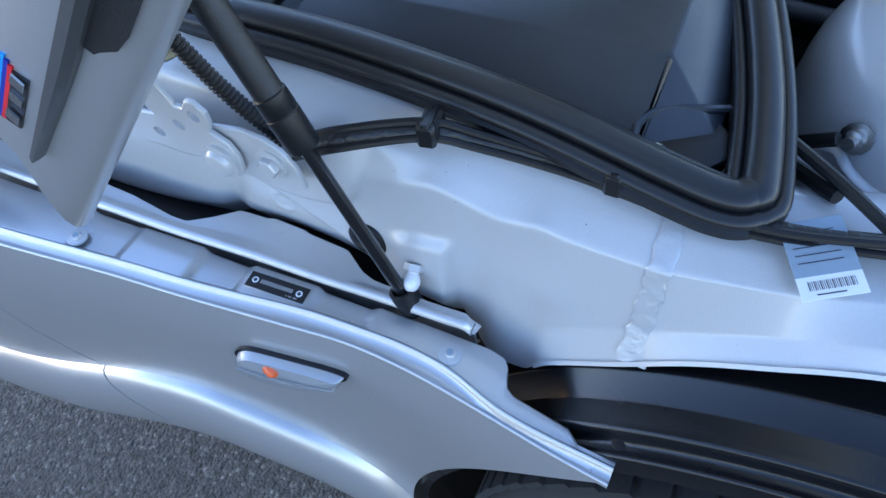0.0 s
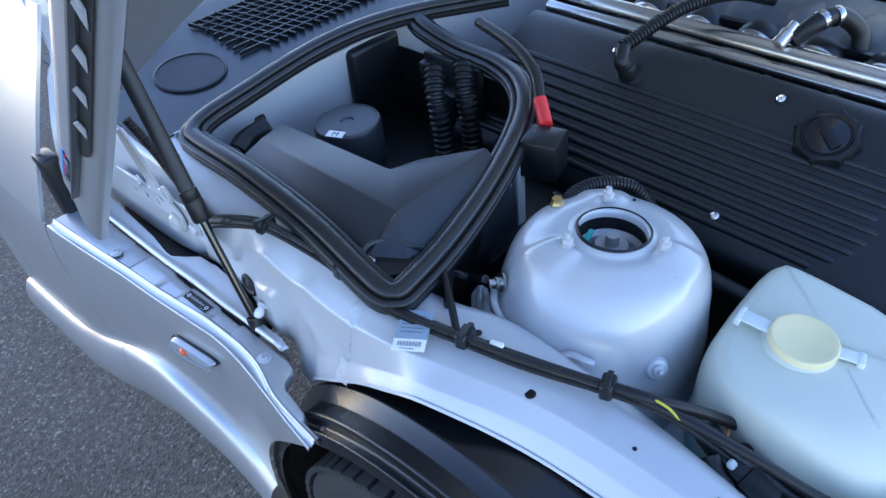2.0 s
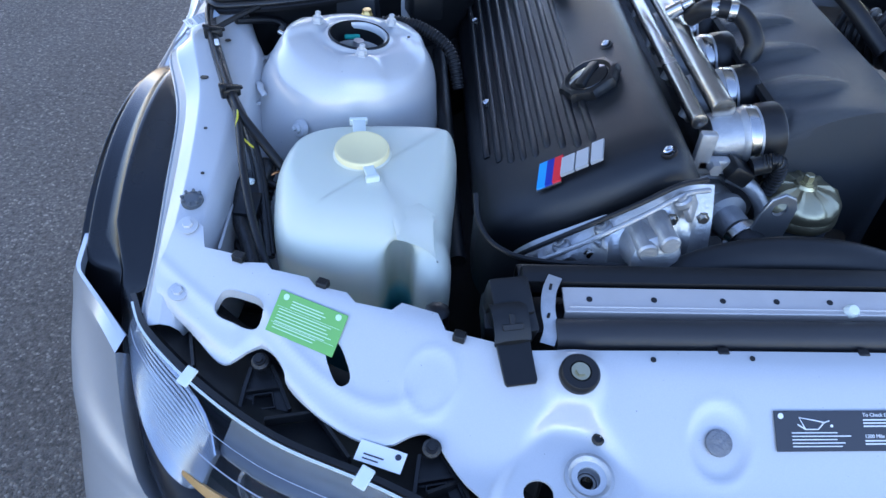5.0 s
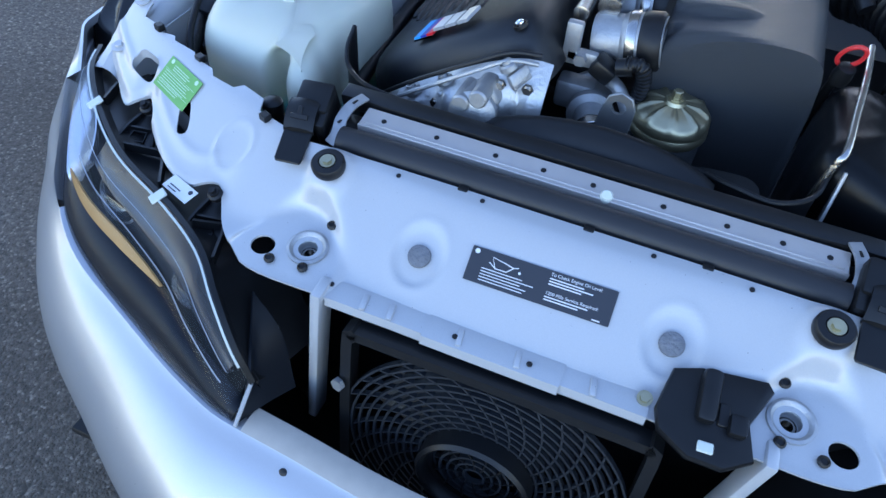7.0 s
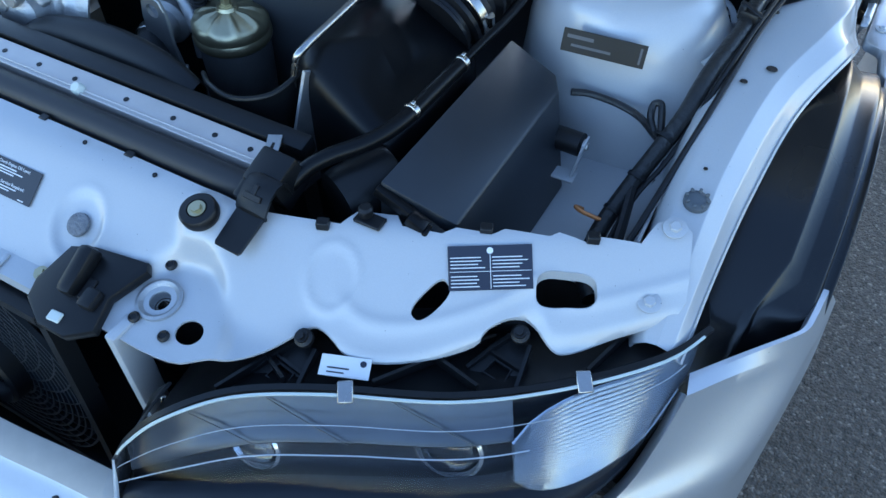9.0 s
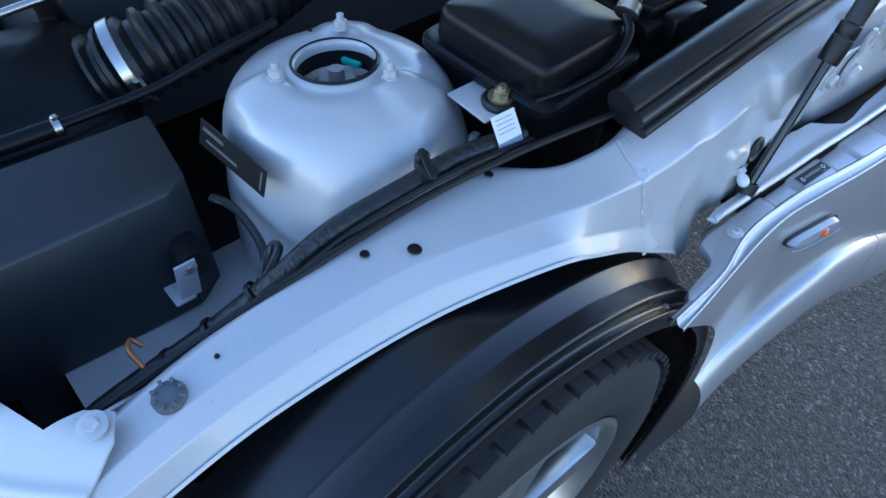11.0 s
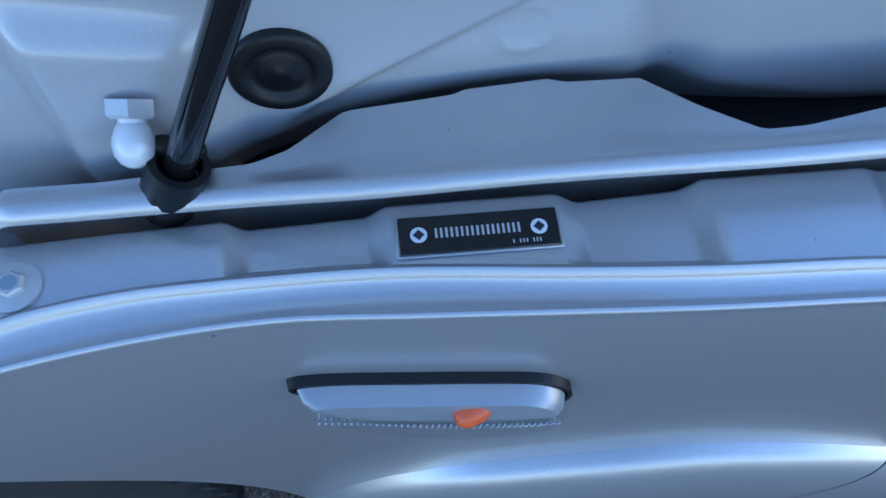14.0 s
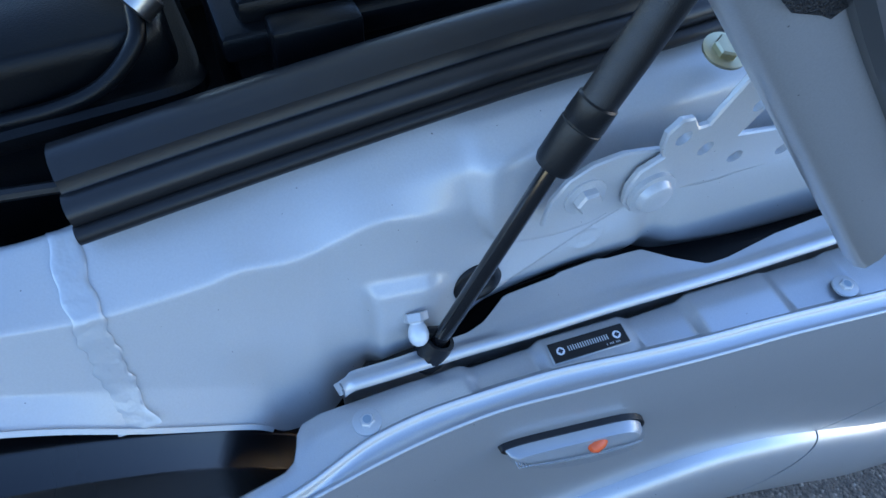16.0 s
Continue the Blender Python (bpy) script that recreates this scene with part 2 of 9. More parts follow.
PALEOPTIC = mat("pale_optic_plastic", (0.50, 0.53, 0.56), 0.22, 0.3, 0.04, 60)
MARKERGREY = mat("marker_reflector_grey", (0.40, 0.41, 0.42), 0.3, 0.35, 0.05, 60)
GLASS = clear_lens("clear_lens")
BULGE = glass("projector_glass", (0.96, 0.98, 1.0), 0.03)
WINDOW = glass("windscreen_glass", (0.75, 0.82, 0.8), 0.01)
ASPHALT = asphalt_material()


# ---- builders ----
def empty(name, label, category, group="", kind="", loc=(0, 0, 0)):
    ob = new(name)
    ob.location = loc
    ob.empty_display_size = 0.05
    return tagged(ob, label, category, group, kind)


def put(name, bm, material, parent=None, label="", smooth=40):
    me = bpy.data.meshes.new(name)
    bmesh.ops.recalc_face_normals(bm, faces=bm.faces)
    lim = radians(smooth)
    for e in bm.edges:
        e.smooth = not (len(e.link_faces) == 2 and e.calc_face_angle(0) > lim)
    for f in bm.faces:
        f.smooth = True
    bm.to_mesh(me)
    bm.free()
    me.materials.append(material)
    ob = new(name, me)
    if parent:
        ob.parent = parent
        ob.matrix_parent_inverse = Matrix.Translation(-parent.location) if parent.type == "EMPTY" else Matrix()
    if label:
        ob["label"] = label
    return ob


def spline(pts, n=8, closed=False):
    """Smooth curve through the points."""
    p = [Vector(q) for q in pts]
    m = len(p)
    out = []
    for i in range(m if closed else m - 1):
        a = p[(i - 1) % m] if closed or i > 0 else p[0] * 2 - p[1]
        b, c = p[i], p[(i + 1) % m]
        d = p[(i + 2) % m] if closed or i + 2 < m else p[-1] * 2 - p[-2]
        for k in range(n):
            t = k / n
            out.append(0.5 * (2 * b + (c - a) * t + (2 * a - 5 * b + 4 * c - d) * t * t + (3 * b - a - 3 * c + d) * t ** 3))
    if not closed:
        out.append(p[-1].copy())
    return out


def grid(rows, cu=False, cv=False, bm=None):
    """Surface through rows of points; cu closes each row, cv closes the row of rows."""
    bm = bm or bmesh.new()
    vs = [[bm.verts.new(q) for q in r] for r in rows]
    nr, nc = len(vs), len(vs[0])
    for i in range(nr if cv else nr - 1):
        for j in range(nc if cu else nc - 1):
            q = (vs[i][j], vs[(i + 1) % nr][j], vs[(i + 1) % nr][(j + 1) % nc], vs[i][(j + 1) % nc])
            if len(set(q)) == 4:
                bm.faces.new(q)
    return bm


def caps(bm):
    """Fills open ends."""
    ed = [e for e in bm.edges if e.is_boundary]
    if ed:
        bmesh.ops.holes_fill(bm, edges=ed, sides=0)
    return bm


def thick(bm, d):
    """Gives an open sheet a thickness."""
    geom = bm.faces[:]
    bmesh.ops.recalc_face_normals(bm, faces=geom)
    bmesh.ops.solidify(bm, geom=geom, thickness=d)
    return bm


def frames(path, up=(0, 0, 1)):
    out = []
    n = len(path)
    for i, p in enumerate(path):
        t = (path[min(i + 1, n - 1)] - path[max(i - 1, 0)]).normalized()
        u = Vector(up)
        if abs(t.dot(u)) > 0.97:
            u = Vector((0, 1, 0)) if abs(t.y) < 0.9 else Vector((1, 0, 0))
        a = t.cross(u).normalized()
        out.append((p, a, a.cross(t).normalized(), t))
    return out


def sweep(path, profile, up=(0, 0, 1), closed=False, cap=True, bm=None):
    """Profile of (side, up) pairs along a path."""
    path = [Vector(p) for p in path]
    rows = [[p + a * u + b * v for u, v in profile] for p, a, b, t in frames(path, up)]
    if closed:
        rows = []
        n = len(path)
        for i, p in enumerate(path):
            t = (path[(i + 1) % n] - path[i - 1]).normalized()
            a = t.cross(Vector(up)).normalized()
            b = a.cross(t)
            rows.append([p + a * u + b * v for u, v in profile])
    g = grid(rows, cu=True, cv=closed)
    if cap and not closed:
        caps(g)
    if bm:
        tmp = bpy.data.meshes.new("t")
        g.to_mesh(tmp)
        g.free()
        bm.from_mesh(tmp)
        bpy.data.meshes.remove(tmp)
        return bm
    return g


def circle(r, n=12, sx=1.0, sy=1.0):
    return [(r * sx * math.cos(2 * math.pi * k / n), r * sy * math.sin(2 * math.pi * k / n)) for k in range(n)]


def tube(pts, r, n=10, smooth=6, up=(0, 0, 1), bm=None):
    path = spline(pts, smooth) if smooth and len(pts) > 2 else [Vector(p) for p in pts]
    return sweep(path, circle(r, n), up, bm=bm)


def corrugated(pts, r, pitch=0.006, n=10):
    """Ribbed hose."""
    path = spline(pts, 10)
    length = sum((path[i + 1] - path[i]).length for i in range(len(path) - 1))
    m = max(6, int(length / pitch * 4))
    dist = [0.0]
    for i in range(len(path) - 1):
        dist.append(dist[-1] + (path[i + 1] - path[i]).length)
    fine = []
    k = 0
    for i in range(m + 1):
        d = length * i / m
        while k < len(dist) - 2 and dist[k + 1] < d:
            k += 1
        w = (d - dist[k]) / max(1e-9, dist[k + 1] - dist[k])
        fine.append(path[k].lerp(path[k + 1], w))
    rows = []
    for i, (p, a, b, t) in enumerate(frames(fine)):
        q = r * (1.0 if i % 4 in (0, 1) else 0.82)
        rows.append([p + a * u + b * v for u, v in circle(q, n)])
    return caps(grid(rows, cu=True))


def axes(origin, z, x=None):
    """Matrix with its z along the given direction."""
    z = Vector(z).normalized()
    x = Vector(x) if x else (Vector((1, 0, 0)) if abs(z.x) < 0.9 else Vector((0, 1, 0)))
    y = z.cross(x).normalized()
    x = y.cross(z).normalized()
    return Matrix.Translation(origin) @ Matrix((x, y, z)).transposed().to_4x4()


def lathe(profile, n=32, m=None, close=True):
    """Turned shape from (radius, height) pairs."""
    m = m or Matrix()
    rows = [[m @ Vector((r * math.cos(2 * math.pi * k / n), r * math.sin(2 * math.pi * k / n), z)) for k in range(n)] for r, z in profile]
    bm = grid(rows, cu=True)
    if close:
        caps(bm)
    return bm


def block(size, m=None, bevel=0.003, seg=2, taper=1.0):
    """Box with rounded edges; taper narrows its top."""
    bm = bmesh.new()
    bmesh.ops.create_cube(bm, size=1)
    for v in bm.verts:
        k = taper if v.co.z > 0 else 1
        v.co = Vector((v.co.x * size[0] * k, v.co.y * size[1] * k, v.co.z * size[2]))
    if bevel:
        bmesh.ops.bevel(bm, geom=bm.edges[:], offset=bevel, segments=seg, profile=0.5, affect="EDGES")
    if m:
        bmesh.ops.transform(bm, matrix=m, verts=bm.verts)
    return bm


def prism(outline, z0, z1, m=None, bevel=0.0, seg=2):
    """Outline pulled up from z0 to z1."""
    bm = bmesh.new()
    lo = [bm.verts.new((x, y, z0)) for x, y in outline]
    f = bm.faces.new(lo)
    ext = bmesh.ops.extrude_face_region(bm, geom=[f])
    for v in ext["geom"]:
        if isinstance(v, bmesh.types.BMVert):
            v.co.z = z1
    bmesh.ops.recalc_face_normals(bm, faces=bm.faces)
    if bevel:
        ed = [e for e in bm.edges if abs(e.verts[0].co.z - e.verts[1].co.z) < 1e-6]
        bmesh.ops.bevel(bm, geom=ed, offset=bevel, segments=seg, profile=0.5, affect="EDGES")
    if m:
        bmesh.ops.transform(bm, matrix=m, verts=bm.verts)
    return bm


def join(*bms):
    out = bmesh.new()
    for b in bms:
        tmp = bpy.data.meshes.new("t")
        b.to_mesh(tmp)
        b.free()
        out.from_mesh(tmp)
        bpy.data.meshes.remove(tmp)
    return out


def carve(bm, cutters, op="DIFFERENCE"):
    """Cuts closed shapes out of (or keeps the common part of) a closed shape."""
    me = bpy.data.meshes.new("t")
    bmesh.ops.recalc_face_normals(bm, faces=bm.faces)
    bm.to_mesh(me)
    bm.free()
    ob = new("t", me)
    cs = []
    for c, o in cutters:
        bmesh.ops.recalc_face_normals(c, faces=c.faces)
        cm = bpy.data.meshes.new("c")
        c.to_mesh(cm)
        c.free()
        co = new("c", cm)
        md = ob.modifiers.new("b", "BOOLEAN")
        md.operation, md.object, md.solver = o, co, "EXACT"
        cs.append(co)
    dg = bpy.context.evaluated_depsgraph_get()
    res = bmesh.new()
    em = ob.evaluated_get(dg).to_mesh()
    res.from_mesh(em)
    ob.evaluated_get(dg).to_mesh_clear()
    for o in (ob, *cs):
        d = o.data
        bpy.data.objects.remove(o)
        bpy.data.meshes.remove(d)
    return res


def words(text, size, m, depth=0.0002):
    cu = bpy.data.curves.new("t", "FONT")
    cu.body, cu.size, cu.extrude = text, size, depth
    ob = new("t", cu)
    dg = bpy.context.evaluated_depsgraph_get()
    bm = bmesh.new()
    bm.from_mesh(ob.evaluated_get(dg).to_mesh())
    ob.evaluated_get(dg).to_mesh_clear()
    bpy.data.objects.remove(ob)
    bpy.data.curves.remove(cu)
    bmesh.ops.transform(bm, matrix=m, verts=bm.verts)
    return bm


def lerp1(table, v):
    """Value from a short table of (key, value)."""
    return float(np.interp(v, [a for a, b in table], [b for a, b in table]))


def smooth1(table, v):
    """Smooth value from a short table of (key, value)."""
    ks = [a for a, b in table]
    vs = [b for a, b in table]
    if v <= ks[0]:
        return vs[0]
    if v >= ks[-1]:
        return vs[-1]
    i = next(k for k in range(len(ks) - 1) if ks[k] <= v <= ks[k + 1])
    sl = lambda j: (vs[min(j + 1, len(vs) - 1)] - vs[max(j - 1, 0)]) / (ks[min(j + 1, len(ks) - 1)] - ks[max(j - 1, 0)])
    h = ks[i + 1] - ks[i]
    t = (v - ks[i]) / h
    a, b = sl(i) * h, sl(i + 1) * h
    return (2 * t ** 3 - 3 * t * t + 1) * vs[i] + (t ** 3 - 2 * t * t + t) * a + (3 * t * t - 2 * t ** 3) * vs[i + 1] + (t ** 3 - t * t) * b


def bolt(parent, at, axis, r=0.006, h=0.005, washer=0.0, material=None, name="bolt", label=""):
    """Hexagon head on a washer."""
    m = axes(at, axis)
    bm = lathe([(r, 0), (r, h * 0.8), (r * 0.86, h)], 6, m)
    if washer:
        bm = join(bm, lathe([(washer, -0.0005), (washer, 0.0012), (washer * 0.9, 0.0016)], 20, m))
    return put(name, bm, material or BAY, parent, label, 30)


def bars(parent, m, rows, material, name="print", single=False):
    """Lines of unreadable print: (x, y, length, height) in the label's own plane."""
    bms = []
    for x, y, w, h in rows:
        b = bmesh.new()
        vs = [b.verts.new(m @ Vector(q)) for q in ((x, y, 0.0004), (x + w, y, 0.0004), (x + w, y + h, 0.0004), (x, y + h, 0.0004))]
        b.faces.new(vs)
        bms.append(b)
    if single:
        return [put(name, b, material, parent) for b in bms]
    return put(name, join(*bms), material, parent)


def paragraph(x, y, w, n, step, h, rng):
    return [(x, y - i * step, w * rng.uniform(0.7, 1.0), h) for i in range(n)]


# ---- ground ----
def build_ground():
    bm = bmesh.new()
    vs = [bm.verts.new(p) for p in ((-400, -400, 0), (400, -400, 0), (400, 400, 0), (-400, 400, 0))]
    bm.faces.new(vs)
    tagged(put("ground", bm, ASPHALT), "dark grey worn asphalt with small pale stones", "asphalt", kind="structure")


build_ground()

# ---- car shell: fenders, doors, rails, towers ----
WHEEL_Y, WHEEL_Z, ARCH_R = 0.53, 0.31, 0.375
CREASE_X = ((0.70, 0.838), (0.76, 0.834), (0.82, 0.828), (0.88, 0.823), (0.93, 0.823), (0.98, 0.829), (1.07, 0.84), (1.14, 0.847), (1.26, 0.862), (1.36, 0.872), (1.9, 0.885))
CREASE_Z = ((0.70, 0.626), (0.74, 0.628), (0.80, 0.634), (0.86, 0.64), (0.95, 0.644), (1.1, 0.645), (1.36, 0.641), (1.9, 0.64))
FLARE_Z = ((0.86, 0.27), (0.88, 0.30), (0.905, 0.345), (0.936, 0.392), (0.985, 0.438), (1.03, 0.458), (1.10, 0.475), (1.18, 0.465), (1.25, 0.44), (1.36, 0.39), (1.512, 0.32), (1.9, 0.21))


def side_x(y, z):
    """Half width of the car's side."""
    x = smooth1(CREASE_X, y) + 0.012 * (1 - math.exp(-(smooth1(CREASE_Z, y) - z) / 0.05))
    zf = smooth1(FLARE_Z, y)
    d = zf - z
    if d > 0:
        u = min(1.0, d / 0.06)
        x += 0.024 * math.sqrt(1 - (1 - u) ** 2)
    if d > 0.06:
        x -= 0.3 * (d - 0.06) * min(1.0, (d - 0.06) / 0.09)
    return x


def side_skin(s, y_front, y_rear, n=80):
    us = [-1 + k / 22 for k in range(22)] + [0.0, 0.004, 0.012, 0.025, 0.04, 0.06, 0.085, 0.115, 0.15, 0.19] + [0.19 + 0.81 * k / 20 for k in range(1, 21)]
    rows = []
    for i in range(n + 1):
        row = []
        for u in us:
            y = y_front(0.5) + (y_rear(0.5) - y_front(0.5)) * i / n
            for _ in range(10):
                zf = smooth1(FLARE_Z, y)
                zz = zf - u * (smooth1(CREASE_Z, y) - zf) if u < 0 else zf - u * (zf - 0.13)
                y = 0.5 * y + 0.5 * (y_front(zz) + (y_rear(zz) - y_front(zz)) * i / n)
            row.append(Vector((s * side_x(y, zz), y, zz)))
        rows.append(row)
    return grid(rows)


def arch_y(z):
    d = ARCH_R ** 2 - (z - WHEEL_Z) ** 2
    return WHEEL_Y + math.sqrt(max(d, 0.0)) if d > 0 else WHEEL_Y


GAP = ((0.15, 1.15), (0.38, 1.15), (0.42, 1.20), (0.45, 1.27), (0.50, 1.33), (0.57, 1.355), (0.66, 1.36))


def bead_x(y):
    return smooth1(((0.72, 0.827), (0.80, 0.824), (0.85, 0.812), (0.883, 0.809), (0.917, 0.81), (0.97, 0.814), (1.031, 0.823), (1.076, 0.829), (1.126, 0.834), (1.26, 0.85), (1.36, 0.86)), y)


def flange_in(y):
    return lerp1(((0.72, 0.836), (0.737, 0.829), (0.746, 0.820), (0.758, 0.8105), (0.781, 0.808), (0.800, 0.806), (0.806, 0.8025), (0.8095, 0.796), (0.812, 0.788), (0.817, 0.7822), (0.8285, 0.7804), (0.847, 0.7815), (0.918, 0.784), (0.924, 0.7865), (0.965, 0.788), (0.971, 0.7865), (1.03, 0.79), (1.036, 0.7925), (1.074, 0.793), (1.081, 0.7915), (1.142, 0.795), (1.36, 0.805)), y)


def flange_z(y):
    return smooth1(((0.72, 0.634), (0.78, 0.64), (0.86, 0.648), (1.0, 0.651), (1.36, 0.647)), y)


def plate_x(y):
    """Inner edge of the tray plate."""
    return lerp1(((0.84, 0.775), (0.882, 0.7775), (0.930, 0.7775), (0.942, 0.774), (0.962, 0.7615), (1.0, 0.760), (1.003, 0.7585), (1.035, 0.758), (1.038, 0.760), (1.066, 0.762), (1.084, 0.776), (1.104, 0.7885), (1.12, 0.789), (1.165, 0.784), (1.34, 0.780)), y)


def tray_x(y):
    return smooth1(((0.84, 0.7795), (0.857, 0.7815), (0.923, 0.785), (0.967, 0.788), (1.026, 0.7905), (1.13, 0.797), (1.34, 0.804)), y)


car = empty("car_body", "silver sports car body shell with open engine bay", "car")


def build_fender(s):
    skin = side_skin(s, lambda z: max(arch_y(z), 0.70), lambda z: smooth1(GAP, z) - 0.002)
    rows = []
    n = 300
    for i in range(n + 1):
        y = 0.722 + (1.352 - 0.722) * i / n
        xi, xb, xc = flange_in(y), bead_x(y), smooth1(CREASE_X, y)
        xi = min(xi + 0.0012, xb - 0.004)
        z = flange_z(y)
        zp = z + lerp1(((0.72, 0), (0.918, 0), (0.925, -0.0034), (0.964, -0.0034), (0.971, 0), (1.028, 0), (1.036, -0.0034), (1.072, -0.0034), (1.081, 0), (1.14, 0), (1.148, -0.0034), (1.19, -0.0034), (1.198, 0), (1.36, 0)), y)
        zc = smooth1(CREASE_Z, y)
        prof = ((xi, z - 0.012), (xi + 0.0006, zp - 0.0012), (xi + 0.0022, zp), (xi * 0.55 + xb * 0.45, zp), (xb - 0.0062, zp - 0.0004), (xb - 0.0040, z - 0.0008), (xb - 0.0026, z + 0.0013), (xb - 0.0016, z + 0.0019), (xb - 0.0006, z + 0.0013),
                (xb + 0.0006, z - 0.0010), (xb + 0.0020, z - 0.0030), ((xb + xc) / 2, z - 0.0046), (xc - 0.0034, z - 0.0042), (xc - 0.0018, z - 0.0033), (xc - 0.0008, z - 0.0037), (xc - 0.0002, z - 0.0050), (xc, min(zc, z - 0.0065)))
        rows.append([Vector((s * a, y, b)) for a, b in prof])
    top = grid(rows)
    bm = join(skin, top)
    f = put("fender", bm, SILVER, car, "silver metallic fender with a ribbed top flange", 50)
    bolt(f, (s * 0.799, 0.853, 0.6475), (0, 0, 1), 0.0046, 0.004, 0.0088, BAY, "fender_bolt")
    bolt(f, (s * 0.829, 1.19, 0.649), (0, 0, 1), 0.0046, 0.004, 0.0088, BAY, "fender_bolt")
    for q in ((s * 0.799, 0.853, 0.6475), (s * 0.829, 1.19, 0.649)):
        put("bolt_recess", lathe([(0.0026, 0.0), (0.0026, 0.0043), (0.0005, 0.0043)], 12, Matrix.Translation(q)), GREYPAPER, f)
    # rolled tray behind the flange
    rows = []
    for k in range(150):
        y = 0.846 + 0.49 * k / 149
        xb, xe = tray_x(y) - 0.0035, plate_x(y) - 0.006
        e = max(0.0, 1 - (y - 0.846) / 0.008)
        zb = 0.6605 - 0.006 * e * e
        xe = xe + (xb - xe) * 0.6 * e * e
        prof = ((-0.004, -0.034), (-0.003, -0.016), (0.0, -0.0095), (0.0026, -0.0072), (0.0036, -0.0050), (0.0026, -0.0022), (0.0006, -0.0006), (-0.0012, 0.0), (-0.0032, -0.0005), (-0.0052, -0.0013))
        row = [Vector((s * (xb + a), y, zb + b)) for a, b in prof]
        for q in (0.25, 0.5, 0.75, 0.96, 1.0):
            x = (xb - 0.006) * (1 - q) + xe * q
            row.append(Vector((s * x, y, zb - 0.0015 + 0.12 * (xb - 0.006 - x) - (0.0012 if q == 1.0 else 0))))
        rows.append(row)
    put("fender_tray", thick(grid(rows), 0.0018), SILVER, car, "silver rolled drain tray behind the fender flange")
    # identification plate: emblem discs and a row of unreadable characters
    m = Matrix.Translation((s * 0.8033, 1.0003, 0.6518)) @ Matrix.Rotation(radians(90 * s - 3.6 * s), 4, "Z")
    pl = put("identification_plate", block((0.053, 0.0142, 0.0012), m, 0.0005, 1), mat("plate_black", (0.008, 0.008, 0.009), 0.35), car, "small black identification plate with two round emblems")
    put("plate_rim", block((0.0545, 0.0156, 0.0008), m @ Matrix.Translation((0, 0, -0.0002)), 0.0004, 1), ALU, pl)
    for k in (-1, 1):
        put("emblem", lathe([(0.0028, 0.0007), (0.0028, 0.0009)], 20, m @ Matrix.Translation((k * 0.0198, 0, 0))), WHITE, pl)
        put("emblem_core", lathe([(0.0019, 0.0009), (0.0019, 0.0011)], 4, m @ Matrix.Translation((k * 0.0198, 0, 0))), BLUELABEL, pl)
    rr = random.Random(3)
    rows = [(-0.0145 + 0.0017 * k, -0.0016, 0.0008, 0.0036) for k in range(17)] + [(0.0105 + 0.0011 * k, -0.0055, 0.0005, 0.0014) for k in (0, 2, 3, 4, 6, 7, 8)]
    bars(pl, m @ Matrix.Translation((0, 0, 0.0005)), rows, mat("plate_print", (0.5, 0.5, 0.5), 0.4), "character_bar", True)


def build_door(s):
    skin = side_skin(s, lambda z: smooth1(GAP, z) + 0.003, lambda z: 1.9, 30)
    put("door", thick(skin, 0.004), SILVER, car, "silver door skin with a closed shut line")
    rows = []
    for y in (1.372, 1.42, 1.5, 1.7, 1.9):
        xo = smooth1(CREASE_X, y)
        rows.append(spline([Vector((s * a, y + c, b)) for a, b, c in ((xo, 0.641, 0.0), (xo - 0.010, 0.67, 0.0), (xo - 0.030, 0.72, 0.0), (xo - 0.058, 0.78, 0.004), (xo - 0.088, 0.835, 0.012), (xo - 0.122, 0.89, 0.028), (xo - 0.150, 0.93, 0.05))], 4))
    put("door_upper", thick(grid(rows), 0.006), SILVER, car, "upper silver door skin curving to the window line")


def rail_sections(s):
    return (
        (0.180, ((0.652, 0.630), (0.655, 0.645), (0.665, 0.654), (0.676, 0.657), (0.690, 0.654), (0.700, 0.645))),
        (0.264, ((0.628, 0.56), (0.632, 0.686), (0.645, 0.703), (0.674, 0.702), (0.690, 0.690), (0.700, 0.668))),
        (0.365, ((0.618, 0.56), (0.622, 0.712), (0.64, 0.727), (0.674, 0.727), (0.692, 0.715), (0.705, 0.698))),
        (0.496, ((0.602, 0.56), (0.618, 0.732), (0.64, 0.746), (0.688, 0.745), (0.707, 0.733), (0.720, 0.716))),
    )


